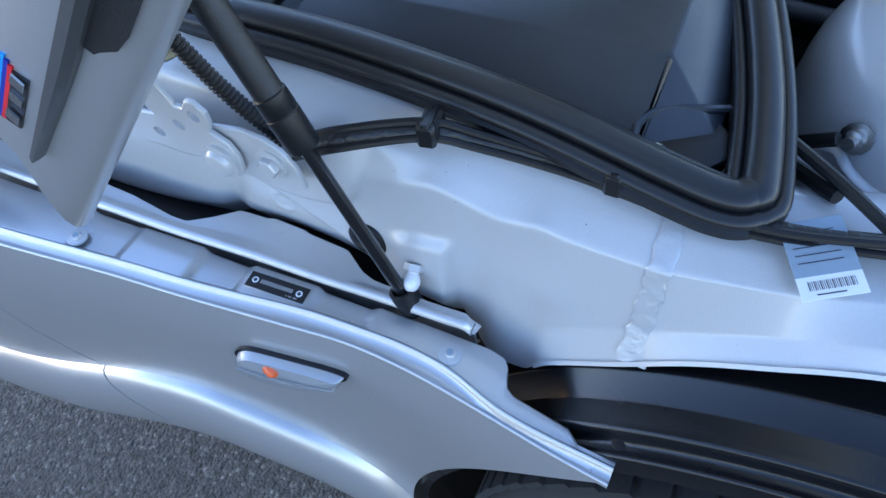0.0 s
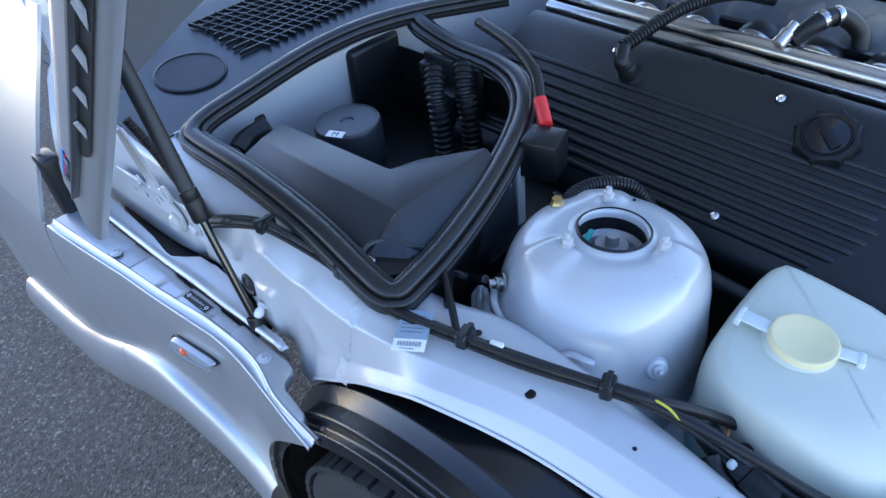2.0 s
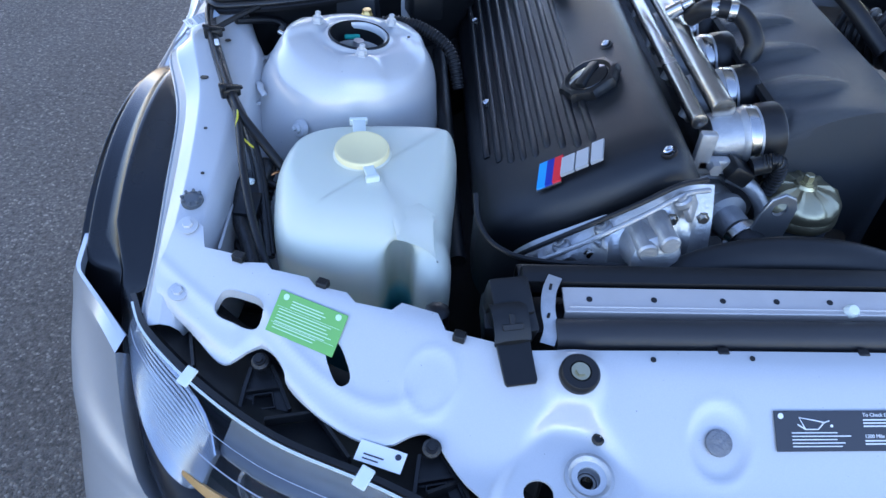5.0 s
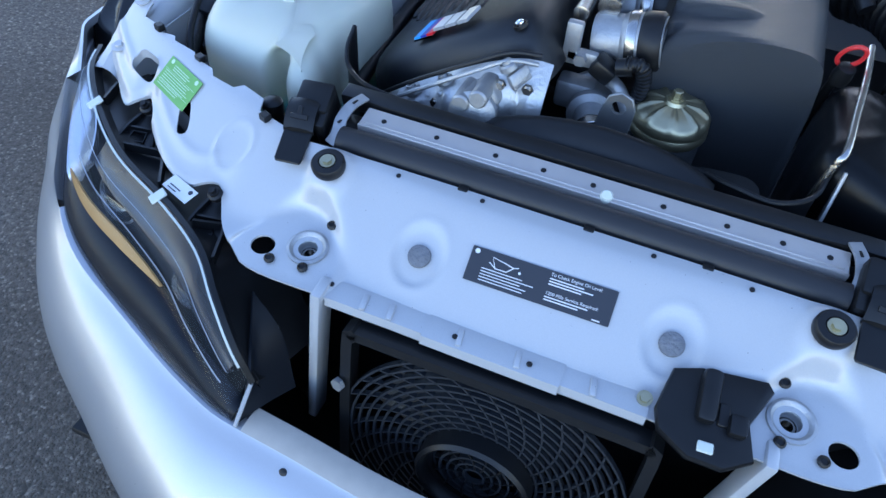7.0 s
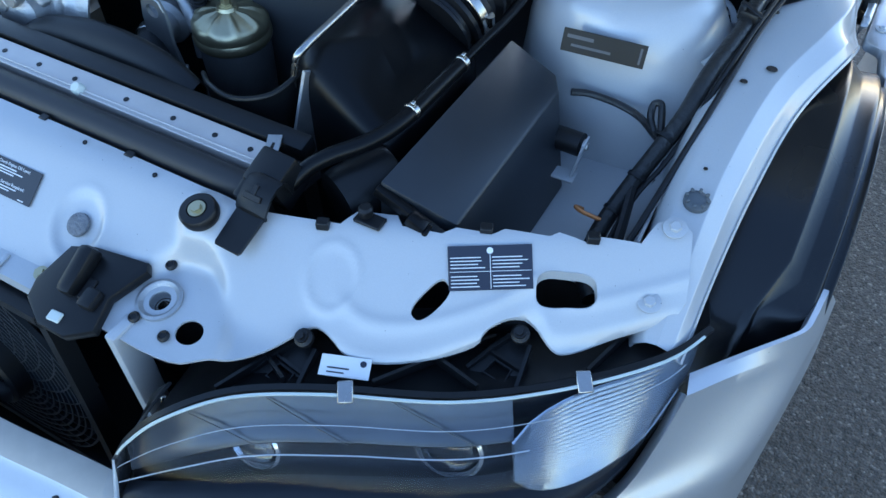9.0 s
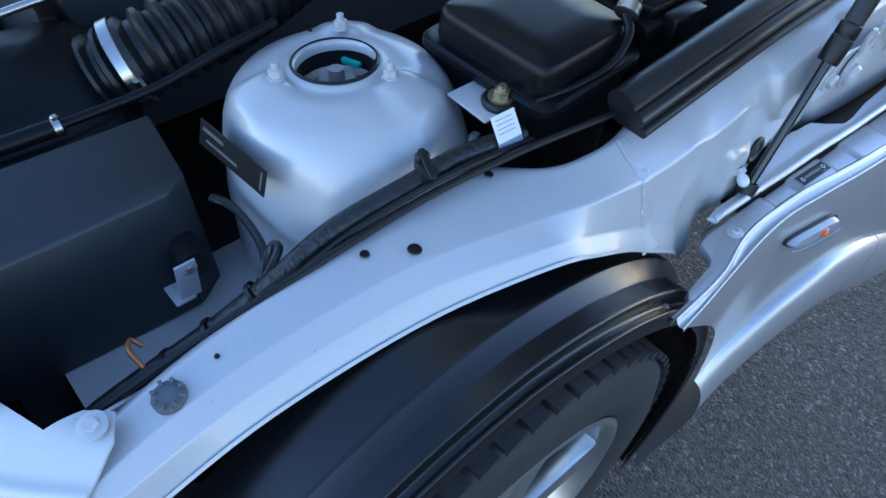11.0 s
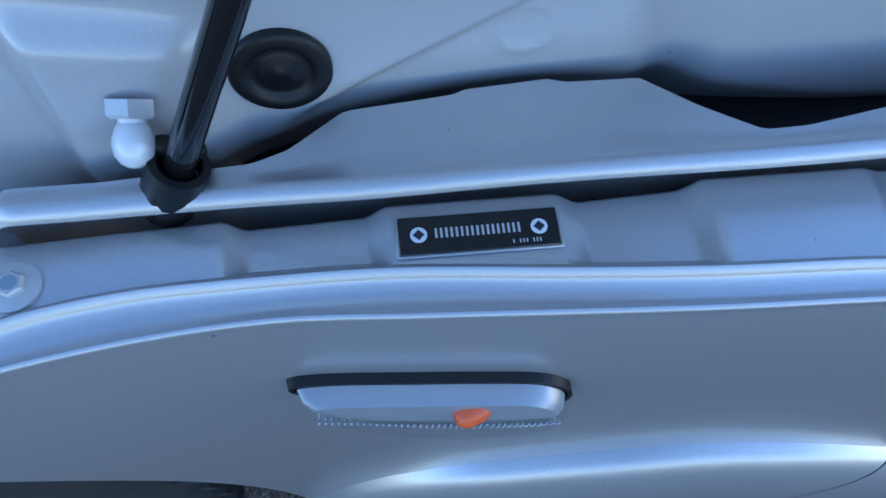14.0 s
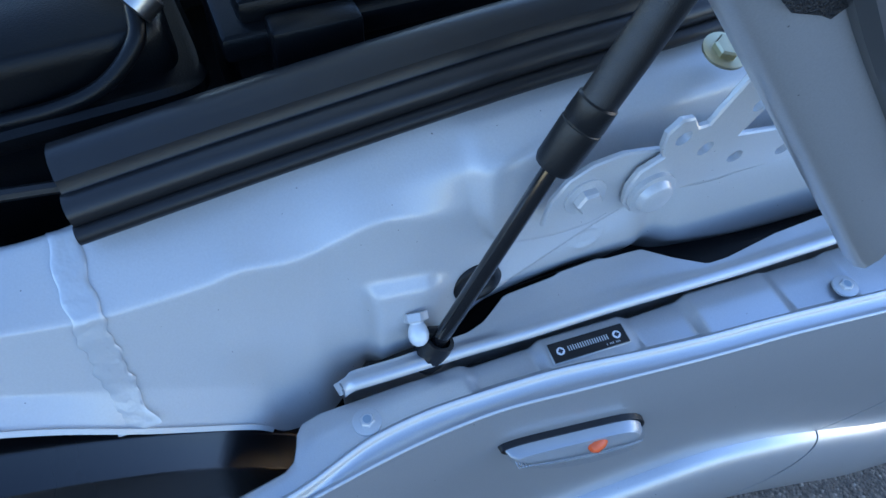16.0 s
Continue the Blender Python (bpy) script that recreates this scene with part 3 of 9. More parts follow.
def rear_sections(s):
    top = ((0.60, 0.604, 0.622, 0.745, 0.645, 0.757, 0.695, 0.756), (0.66, 0.622, 0.642, 0.750, 0.665, 0.763, 0.708, 0.760), (0.70, 0.642, 0.655, 0.754, 0.675, 0.768, 0.718, 0.759),
           (0.74, 0.652, 0.667, 0.757, 0.682, 0.771, 0.722, 0.757), (0.79, 0.652, 0.672, 0.763, 0.688, 0.774, 0.724, 0.757), (0.81, 0.652, 0.673, 0.765, 0.689, 0.777, 0.726, 0.757),
           (0.845, 0.652, 0.675, 0.769, 0.692, 0.780, 0.728, 0.757), (0.88, 0.655, 0.680, 0.773, 0.698, 0.784, 0.730, 0.766), (0.91, 0.655, 0.680, 0.777, 0.700, 0.787, 0.731, 0.767),
           (0.94, 0.657, 0.680, 0.779, 0.700, 0.789, 0.732, 0.770), (1.04, 0.662, 0.680, 0.786, 0.700, 0.794, 0.733, 0.785), (1.18, 0.662, 0.680, 0.794, 0.700, 0.800, 0.736, 0.792), (1.34, 0.662, 0.680, 0.800, 0.700, 0.806, 0.740, 0.800))
    if s > 0:
        # scalloped inner edge beside the cable
        cut = {0.66: (0.660, 0.676, 0.754, 0.688, 0.762), 0.70: (0.676, 0.690, 0.757, 0.699, 0.765), 0.74: (0.676, 0.690, 0.759, 0.700, 0.768), 0.79: (0.660, 0.677, 0.763, 0.691, 0.774)}
        top = tuple((t[0], *cut[t[0]], *t[6:]) if t[0] in cut else t for t in top)
    low = ((0.717, 0.755, 0.742, 0.747, 0.752, 0.735), (0.734, 0.755, 0.748, 0.728, 0.761, 0.716), (0.739, 0.751, 0.752, 0.712, 0.765, 0.697), (0.741, 0.745, 0.756, 0.695, 0.769, 0.671),
           (0.742, 0.746, 0.758, 0.665, 0.770, 0.634), (0.742, 0.749, 0.757, 0.645, 0.769, 0.607), (0.743, 0.744, 0.756, 0.643, 0.764, 0.607), (0.744, 0.757, 0.7535, 0.645, 0.738, 0.62), (0.744, 0.749, 0.7525, 0.646, 0.738, 0.62),
           (0.744, 0.742, 0.752, 0.647, 0.738, 0.62), (0.745, 0.742, 0.751, 0.656, 0.738, 0.63), (0.749, 0.745, 0.757, 0.628, 0.743, 0.60), (0.757, 0.75, 0.768, 0.636, 0.755, 0.60))
    return [(t[0], ((t[1], 0.62), (t[2], t[3]), (t[4], t[5]), (t[6], t[7]), (w[0], w[1]), (w[2], w[3]), (w[4], w[5]))) for t, w in zip(top, low)]


def sig(v, w):
    return 1 / (1 + math.exp(-max(-40, min(40, v / w))))


def pressing(y, z):
    """Outward relief pressed into the rear apron."""
    d = 0.0
    # strut pocket
    d += 0.009 * sig(y - 0.873, 0.0012) * sig(0.922 - y, 0.004) * sig(0.704 - z - 0.25 * (y - 0.895), 0.0020)
    # raised land under the hood hinge
    low = smooth1(((0.90, 0.80), (0.935, 0.76), (0.95, 0.722), (0.975, 0.709), (1.015, 0.707), (1.046, 0.719), (1.09, 0.712), (1.14, 0.714), (1.34, 0.715)), y)
    d += 0.0085 * sig(z - low, 0.0018) * sig(y - 0.942, 0.0022)
    # diagonal step and a round embossed spot
    dg = smooth1(((0.90, 0.60), (0.94, 0.648), (0.96, 0.660), (0.999, 0.680), (1.033, 0.697), (1.06, 0.706), (1.34, 0.708)), y)
    d -= 0.0055 * sig(dg - z, 0.0011) * sig(y - 0.945, 0.004)
    r = math.hypot(y - 1.026, z - 0.679)
    d += 0.0014 * math.exp(-((r - 0.0095) / 0.0018) ** 2) + 0.0006 * math.exp(-(r / 0.003) ** 2)
    # hollows
    d -= 0.007 * math.exp(-((y - 1.084) / 0.012) ** 2) * sig(0.706 - z, 0.006)
    d -= 0.003 * math.exp(-((y - 0.853) / 0.012) ** 2) * sig(0.74 - z, 0.01)
    d += 0.0025 * math.exp(-((y - 0.80) / 0.02) ** 2) * math.exp(-((z - 0.70) / 0.02) ** 2)
    return d


def build_rail(s):
    secs = []
    for y, c in rail_sections(s):
        mid = (c[2][0] * 0.4 + c[3][0] * 0.6, c[2][1] * 0.4 + c[3][1] * 0.6)
        secs.append((y, (c[0], c[1], c[2], mid, c[3], c[4], c[5])))
    secs += rear_sections(s)
    cols = [spline([Vector((sec[k][0], y, sec[k][1])) for y, sec in secs], 8) for k in range(7)]
    ys = [0.18 + 0.008 * k for k in range(65)] + [0.70 + 0.0032 * k for k in range(147)] + [1.172 + 0.014 * k for k in range(13)]

    def column(k, y):
        c = cols[k]
        for p, q in zip(c, c[1:]):
            if y <= q.y:
                break
        return p.lerp(q, max(0, min(1, (y - p.y) / (q.y - p.y))))

    rows = []
    for y in ys:
        c = [column(k, y) for k in range(7)]
        row = []
        for k, m in enumerate((4, 4, 8, 10, 40, 12)):
            row += [c[k].lerp(c[k + 1], j / m) for j in range(m)]
        row.append(c[6])
        for _ in range(2):
            row = [row[0]] + [(row[i - 1] + row[i] * 2 + row[i + 1]) / 4 for i in range(1, len(row) - 1)] + [row[-1]]
        if y > 0.76:
            for q in row:
                if q.x > 0.715:
                    q.x += pressing(y, q.z) * min(1, (y - 0.76) / 0.03)
        rows.append([Vector((s * q.x, q.y, q.z)) for q in row])

    def apron(y, z):
        """Outer surface of the rail at a height."""
        r = min(rows, key=lambda w: abs(w[0].y - y))
        for p, q in zip(reversed(r), reversed(r[:-1])):
            if p.z <= z <= q.z:
                return s * p.lerp(q, (z - p.z) / max(1e-6, q.z - p.z)).x
        return s * r[-1].x

    bm = grid(rows)
    # rolled lip along the wheel arch edge
    bm2 = sweep([r[-1] + Vector((s * 0.001, 0, 0.0)) for r in rows if r[0].y < 0.80], ((0.002, 0), (0, 0.0025), (-0.002, 0), (0, -0.0025)))
    rl = put("inner_rail", join(thick(bm, 0.002), bm2), BAY, car, "silver painted inner fender rail with pressed creases", 60)
    for y, x, z, r in ((0.529, 0.688, 0.7485, 0.0058), (0.428, 0.667, 0.7365, 0.0022), (0.352, 0.656, 0.7255, 0.0022), (0.61, 0.671, 0.7605, 0.0045)):
        if s > 0:
            y, x, z, r = {0.529: (0.516, 0.679, 0.7485, 0.0062), 0.428: (0.4835, 0.657, 0.7455, 0.0042), 0.61: (0.613, 0.660, 0.760, 0.0042)}.get(y, (y, x, z, r))
        put("drain_hole", lathe([(r, 0.0), (r * 0.9, 0.0012)], 16, axes((s * x, y, z), (0.0, 0.1, 1))), RUBBER, rl)
    # seam sealer brushed over the joint
    rng = random.Random(5)
    base = min(rows, key=lambda w: abs(w[0].y - 0.735))
    line = [q for q in base if abs(q.x) > 0.69]
    out = []
    for i, p in enumerate(line):
        w = 0.0075 + 0.0007 * math.sin(i * 0.8) + 0.004 * max(0, (i - len(line) + 9) / 9)
        sh = 0.0008 * math.sin(i * 0.35)
        out.append([p + Vector((0, sh + u * w, 0)) + Vector((s * 0.75, 0, 0.55)) * (0.0006 + h * 0.0008 * rng.uniform(0.7, 1.3)) for u, h in ((-1, 0.1), (-0.85, 1.0), (-0.45, 0.9), (-0.1, 1.3), (0.3, 0.9), (0.7, 1.2), (0.9, 0.9), (1, 0.1))])
    put("seam_sealer", grid(out), SEALANT, rl, "brushed seam sealer strip", 70)
    # ball stud for a second strut place
    m = axes((s * (apron(0.899, 0.681) - 0.001), 0.899, 0.681), (s * 0.78, -0.12, -0.6))
    put("ball_stud", lathe([(0.0078, 0.0), (0.0078, 0.0048), (0.0068, 0.0058)], 6, m), BAY, rl, "silver painted hexagon stud base")
    put("stud_ball", lathe([(0.0046, 0.004), (0.0042, 0.0070), (0.0052, 0.0085), (0.0062, 0.0115), (0.0064, 0.0140), (0.0058, 0.0170), (0.0043, 0.0193), (0.0022, 0.0206), (0.0004, 0.0209)], 24, m), mat("pearl_white_paint", (0.72, 0.73, 0.74), 0.3, 0.1, 0.04, 60, coat=0.4) if s < 0 else bpy.data.materials["pearl_white_paint"], rl, "pearly painted ball head")
    gx = apron(0.944, 0.678)
    gl, gh = apron(0.944, 0.669), apron(0.944, 0.693)
    m = axes((s * (gx + 0.0008), 0.944, 0.678), (s, 0, (gl - gh) / 0.024))
    put("grommet", lathe([(0.0165, -0.001), (0.0165, 0.0012), (0.0155, 0.0022), (0.0128, 0.0026), (0.0112, 0.0022), (0.0100, 0.0008), (0.0088, 0.0004), (0.0072, 0.0010), (0.0066, 0.0014), (0.0022, 0.0010), (0.0014, 0.0018), (0.0004, 0.0018)], 40, m), RUBBER, rl, "round black rubber plug with raised rings", 70)
    # hood stop on the rail
    m = axes((s * 0.660, 0.312, 0.714), (0, -0.1, 1))
    rub = [lathe([(0.0125, 0), (0.0125, 0.006), (0.010, 0.008), (0.004, 0.0085)], 24, m)]
    for k in range(8):
        rub.append(block((0.004, 0.003, 0.004), m @ Matrix.Rotation(k * math.pi / 4, 4, "Z") @ Matrix.Translation((0.0105, 0, 0.009)), 0.0008, 1))
    put("hood_stop", join(*rub), mat("grey_stop", (0.10, 0.11, 0.12), 0.6), rl, "grey castellated hood stop")


def build_tower(s):
    cx, cy, cz = 0.489, 0.579, 0.789
    tilt = Matrix.Rotation(radians(-5), 4, "Y")
    n = 120
    levels = ((0.038, -0.008), (0.038, 0.0005), (0.0395, 0.0022), (0.0425, 0.0018), (0.045, -0.0008), (0.049, -0.0018), (0.055, -0.0012), (0.062, -0.001), (0.070, -0.003), (0.078, -0.006), (0.086, -0.0095), (0.092, -0.0125), (0.0965, -0.0165), (0.101, -0.022), (0.106, -0.030), (0.111, -0.042), (0.1155, -0.060), (0.119, -0.085), (0.122, -0.12), (0.125, -0.17), (0.128, -0.23))
    rows = []
    for r, z in levels:
        row = []
        for k in range(n):
            a = 2 * math.pi * k / n
            u, v = math.cos(a), math.sin(a)
            out = max(0.0, u) ** 2
            low = max(0.0, (-z - 0.015) / 0.1)
            rr = r * (1 + 0.16 * out * min(1.6, low)) + 0.05 * out * max(0, low - 0.5) * 0.6
            zz = z
            for st in (0.35, 2.45, 4.55):
                da = math.atan2(math.sin(a - st), math.cos(a - st))
                if 0.05 < r < 0.112:
                    # raised nut pads that run out over the shoulder
                    zz += 0.0055 * sig(0.30 - abs(da), 0.035) * min(1, (r - 0.05) / 0.006) * min(1, (0.112 - r) / 0.012)
                if 0.045 < r < 0.10:
                    rr *= 1 + 0.03 * math.exp(-(da / 0.30) ** 2)
            if z < -0.05:
                # pressed step round the foot
                rr += 0.0035 * sig(-z - 0.105 - 0.012 * math.sin(3 * a), 0.003)
            p = tilt @ Vector((rr * u, rr * v * (1.0 - 0.04 * low), zz))
            row.append(Vector((s * (cx + p.x), cy + p.y, cz + p.z)))
        rows.append(row)
    t = put("strut_tower", grid(rows, cu=True), BAY, car, "silver painted strut tower dome with an open centre hole", 60)
    for st in (0.35, 2.45, 4.55):
        p = tilt @ Vector((0.058 * math.cos(st), 0.058 * math.sin(st), 0.004))
        at = (s * (cx + p.x), cy + p.y, cz + p.z)
        m = axes(at, (s * -0.09, 0, 1))
        put("stud_nut", join(lathe([(0.0085, 0), (0.0085, 0.0015), (0.0066, 0.0016), (0.0066, 0.008), (0.0055, 0.0085)], 6, m), lathe([(0.0036, 0.008), (0.0036, 0.0145), (0.003, 0.015)], 12, m)), BAY, t)
    # wrinkled sealer brushed over the outer foot, and drain marks
    rng = random.Random(11)
    for j in range(4):
        row = []
        for k in range(15):
            a = -0.55 + (1.3 + 0.1 * j) * k / 14
            rr, zz = 0.126 + 0.006 * j + 0.0016 * math.sin(2.3 * k + j), -0.066 - 0.014 * j + 0.004 * math.sin(1.1 * k + 2 * j) + rng.uniform(-0.001, 0.001)
            q = tilt @ Vector((rr * (1 + 0.16 * max(0, math.cos(a)) ** 2 * min(1.6, (-zz - 0.015) / 0.1)) * math.cos(a), rr * math.sin(a), zz))
            row.append(Vector((s * (cx + q.x), cy + q.y, cz + q.z)))
        put("sealer_bead", sweep(spline(row, 3), circle(0.0042, 8, 1.0, 0.5)), SEALANT, t, "brushed sealer bead")
    for a, r, z in ((-1.9, 0.075, -0.003), (2.9, 0.072, -0.002)):
        q = tilt @ Vector((r * math.cos(a), r * math.sin(a), z))
        put("drain_mark", lathe([(0.0024, 0), (0.0019, 0.0012)], 12, axes((s * (cx + q.x), cy + q.y, cz + q.z), (0, 0, 1))), RUBBER, t)
    # strut bearing seen through the hole
    m = axes((s * cx, cy, cz - 0.03), (s * -0.09, 0, 1))
    put("bearing_plate", lathe([(0.044, 0.0), (0.036, 0.006), (0.030, 0.002), (0.022, 0.004), (0.018, 0.012), (0.008, 0.012), (0.007, 0.024), (0.001, 0.024)], 32, m), ALU, t, "dull metal strut bearing inside the tower")
    put("spring_mark", block((0.022, 0.006, 0.006), m @ Matrix.Translation((-0.01, 0.024, 0.016)) @ Matrix.Rotation(0.3, 4, "Z"), 0.002), GREENWIRE, t, "teal paint mark")
    put("rubber_rim", lathe([(0.0405, 0.0), (0.0415, 0.032), (0.039, 0.034), (0.038, 0.0)], 40, m, False), RUBBER, t)
    if s < 0:
        # side stud and gas fitting
        m = axes((-0.592, 0.648, 0.748), (-0.85, 0.35, 0.35))
        put("side_stud", join(lathe([(0.011, 0), (0.011, 0.003), (0.007, 0.0035), (0.007, 0.010), (0.0045, 0.0105), (0.0045, 0.018)], 12, m)), STEEL, t)
        m = axes((-0.480, 0.660, 0.772), (0, 0, 1))
        e = axes((-0.565, 0.463, 0.716), (-0.55, -0.7, 0.45))
        put("earth_stud", lathe([(0.013, -0.012), (0.0105, -0.0075), (0.0065, -0.0068), (0.0062, -0.003), (0.0048, -0.0022), (0.003, -0.0018), (0.003, 0.002), (0.002, 0.0026)], 24, e), BAY, t, "painted earth stud")
        put("brass_fitting", join(lathe([(0.011, -0.006), (0.011, 0.0)], 12, m), lathe([(0.0085, 0), (0.0085, 0.011), (0.007, 0.0125), (0.0065, 0.018)], 6, m)), BRASS, t, "brass hexagon fitting")
    else:
        m = Matrix.Translation((0.507, 0.4555, 0.755)) @ Matrix.Rotation(radians(5), 4, "Z") @ Matrix.Rotation(radians(74), 4, "X")
        lb = put("data_plate", block((0.094, 0.026, 0.0012), m, 0.0004, 1), BLACK, t, "dark data plate on the tower")
        bars(lb, m @ Matrix.Translation((0, 0, 0.0004)), [(-0.042, 0.003, 0.03, 0.004), (-0.036, -0.006, 0.045, 0.003), (0.040, -0.009, 0.0025, 0.018)], mat("plate_grey", (0.10, 0.10, 0.11), 0.5), "print_bar", True)


def build_liner(s):
    rows = []
    for deg in range(-74, 121):
        a = radians(deg)
        # crest and fold of the long rib run together in a point above the front foot
        q = min(1.0, max(0.0, (deg + 37.5) / 8.5))
        xc = 0.749 + 0.0145 * q
        q = min(1.0, max(0.0, (deg + 37.5) / 6.5))
        xf = max(0.7492 + 0.0308 * q ** 0.8, xc + 0.0045)
        h = 0.0125 * min(1.0, (xf - xc) / 0.0165)
        if deg > 66:
            h *= max(0.0, 1 - (deg - 66) / 14)
        prof = [(0.690, 0.399), (0.715, 0.4015), (0.735, 0.4035), (xc - 0.010, 0.4055), (xc - 0.005, 0.4066), (xc - 0.002, 0.4070), (xc, 0.4068), (xc + 0.001, 0.4060),
                (xf - 0.0012, 0.4068 - h * 1.02), (xf, 0.4064 - h), (xf + 0.0012, 0.4062 - h), (max(xf + 0.010, 0.794), 0.3950), (0.7975, 0.3952), (0.7995, 0.3948), (0.8005, 0.3930),
                (0.8015, 0.3860), (0.8025, 0.3828), (0.8042, 0.3818), (0.8085, 0.3818), (0.8105, 0.3828), (0.8120, 0.3836), (0.8135, 0.3828), (0.8142, 0.3800), (0.8142, 0.362)]
        row = []
        for x, r in prof:
            f = min(1, max(0, (deg + 60) / 20)) if deg < 0 else min(1, max(0, (62 - deg) / 25))
            if deg > 66:
                f = min(1, (deg - 66) / 18)
            dip = 0.028 * (1 - f) if x < 0.81 else 0.008 * (1 - f)
            y = WHEEL_Y + (r - dip * 0.4) * math.sin(a)
            z = WHEEL_Z + (r - dip) * math.cos(a)
            # the outer shelf ends in a step over the front foot
            if deg < -36 and x > 0.7565:
                z -= 0.022 * min(1.0, (-36 - deg) / 2)
            wide = 1.0 + 0.10 * max(0.0, math.sin(a))
            row.append(Vector((s * (0.69 + (x - 0.69) * wide), y, z)))
        rows.append(row)
    th = empty("wheel_arch_liner", "black plastic wheel arch liner with long ribs", "wheel arch liner", "wheel arch liners", loc=(s * 0.76, WHEEL_Y, WHEEL_Z))
    put("liner_shell", thick(grid(rows), 0.002), LINER, th, smooth=70)
    put("liner_clip", join(block((0.014, 0.03, 0.012), Matrix.Translation((s * 0.812, 0.735, 0.622)) @ Matrix.Rotation(radians(-30), 4, "X"), 0.003, 2), lathe([(0.007, 0), (0.006, 0.004), (0.002, 0.005)], 16, axes((s * 0.808, 0.722, 0.636), (0, 0.4, 1)))), BLACK, th)


def build_wheel(s):
    th = empty("wheel", "black road tyre on a grey alloy rim", "wheel", "front wheels", loc=(s * 0.711, WHEEL_Y, 0.315))
    m = axes((s * 0.711, WHEEL_Y, 0.315), (s, 0, 0))
    R = 0.315
    ty = lathe([(0.215, -0.10), (0.235, -0.112), (0.28, -0.115), (0.302, -0.105), (0.310, -0.09), (R, -0.06), (R, 0.06), (0.310, 0.09), (0.302, 0.105), (0.28, 0.115), (0.235, 0.112), (0.215, 0.10)], 72, m, False)
    put("tyre", ty, TYRE, th, "black tyre with block tread")
    # tread blocks
    tb = bmesh.new()
    for k in range(64):
        a = 2 * math.pi * k / 64
        for u, w, sk in ((-0.088, 0.04, 0.05), (-0.035, 0.045, -0.03), (0.02, 0.045, 0.03), (0.082, 0.05, -0.05)):
            mm = m @ Matrix.Rotation(a + sk, 4, "Z") @ Matrix.Translation((R + 0.0005 - 0.5 * (abs(u) > 0.06) * 0.008, 0, u)) @ Matrix.Rotation(0.1 if u > 0 else -0.1, 4, "X")
            b = block((0.008, 0.023, w), mm, 0, 1)
            tmp = bpy.data.meshes.new("t")
            b.to_mesh(tmp)
            b.free()
            tb.from_mesh(tmp)
            bpy.data.meshes.remove(tmp)
    put("tread", tb, TYRE, th, smooth=20)
    put("rim", lathe([(0.218, 0.102), (0.222, 0.108), (0.214, 0.11), (0.205, 0.10), (0.198, 0.05), (0.195, -0.08)], 64, m, False), mat("alloy", (0.5, 0.51, 0.52), 0.3, 0.9), th, "grey alloy rim")
    for k in range(5):
        mm = m @ Matrix.Rotation(2 * math.pi * k / 5, 4, "Z") @ Matrix.Translation((0.115, 0, 0.085))
        put("spoke", block((0.18, 0.045, 0.03), mm, 0.008, 2), mat("alloy_spoke", (0.5, 0.51, 0.52), 0.3, 0.9) if k == 0 else bpy.data.materials["alloy_spoke"], th)
    put("hub", lathe([(0.06, 0.04), (0.05, 0.09), (0.03, 0.1), (0.001, 0.1)], 32, m), bpy.data.materials["alloy_spoke"], th)


for s in (-1, 1):
    build_fender(s)
    build_door(s)
    build_rail(s)
    build_tower(s)
    build_liner(s)
    build_wheel(s)


def build_bay():
    # bay floor, bulkhead and side closings, dark behind the units
    def slab(name, size, at, material, label):
        put(name, block(size, Matrix.Translation(at), 0.004, 1), material, car, label)
    slab("bay_floor", (1.28, 1.1, 0.02), (0, 0.75, 0.36), BLACK, "dark undertray of the engine bay")
    slab("bulkhead", (1.5, 0.02, 0.5), (0, 1.335, 0.55), BAY, "silver painted bulkhead")
    # pressed floor beside the left tower
    for s in (-1, 1):
        rows = []
        for y in (0.262, 0.30, 0.36, 0.46, 0.58, 0.70):
            rows.append([Vector((s * a, y, b)) for a, b in ((0.44, 0.575), (0.48, 0.585), (0.52, 0.590), (0.58, 0.595), (0.60, 0.605), (0.622, 0.64), (0.626, 0.69))])
        put("apron_floor", thick(grid([spline(r, 3) for r in rows]), 0.003), BAY, car, "silver painted inner apron floor")
        # legs in front of the radiator
        put("front_leg", block((0.012, 0.03, 0.26), Matrix.Translation((s * 0.225, -0.04, 0.535)) @ Matrix.Rotation(radians(6), 4, "Y"), 0.003), BAY, car, "silver painted upright strut before the radiator")
        put("lamp_bay", block((0.40, 0.02, 0.34), Matrix.Translation((s * 0.46, 0.115, 0.47)) @ Matrix.Rotation(radians(28 * s), 4, "Z"), 0.004), BLACK, car, "black panel behind the lamp")
    # black sheet that stands in for the shade before the radiator core
    slab("front_shadow_panel", (0.9, 0.02, 0.35), (0, 0.09, 0.40), BLACK, "black sheet for the shade before the radiator core")


build_bay()
# added dark strips that stand in for shade in the gap under each tray
for s in (-1, 1):
    put("gap_shade_strip", block((0.075, 0.42, 0.01), Matrix.Translation((s * 0.765, 1.13, 0.615)), 0.002, 1), RUBBER, car, "dark strip added to shade the gap under the drain tray")


# ---- front panel over the radiator ----
def panel_y(x):
    return 0.017 + 0.544 * abs(x) ** 2.5


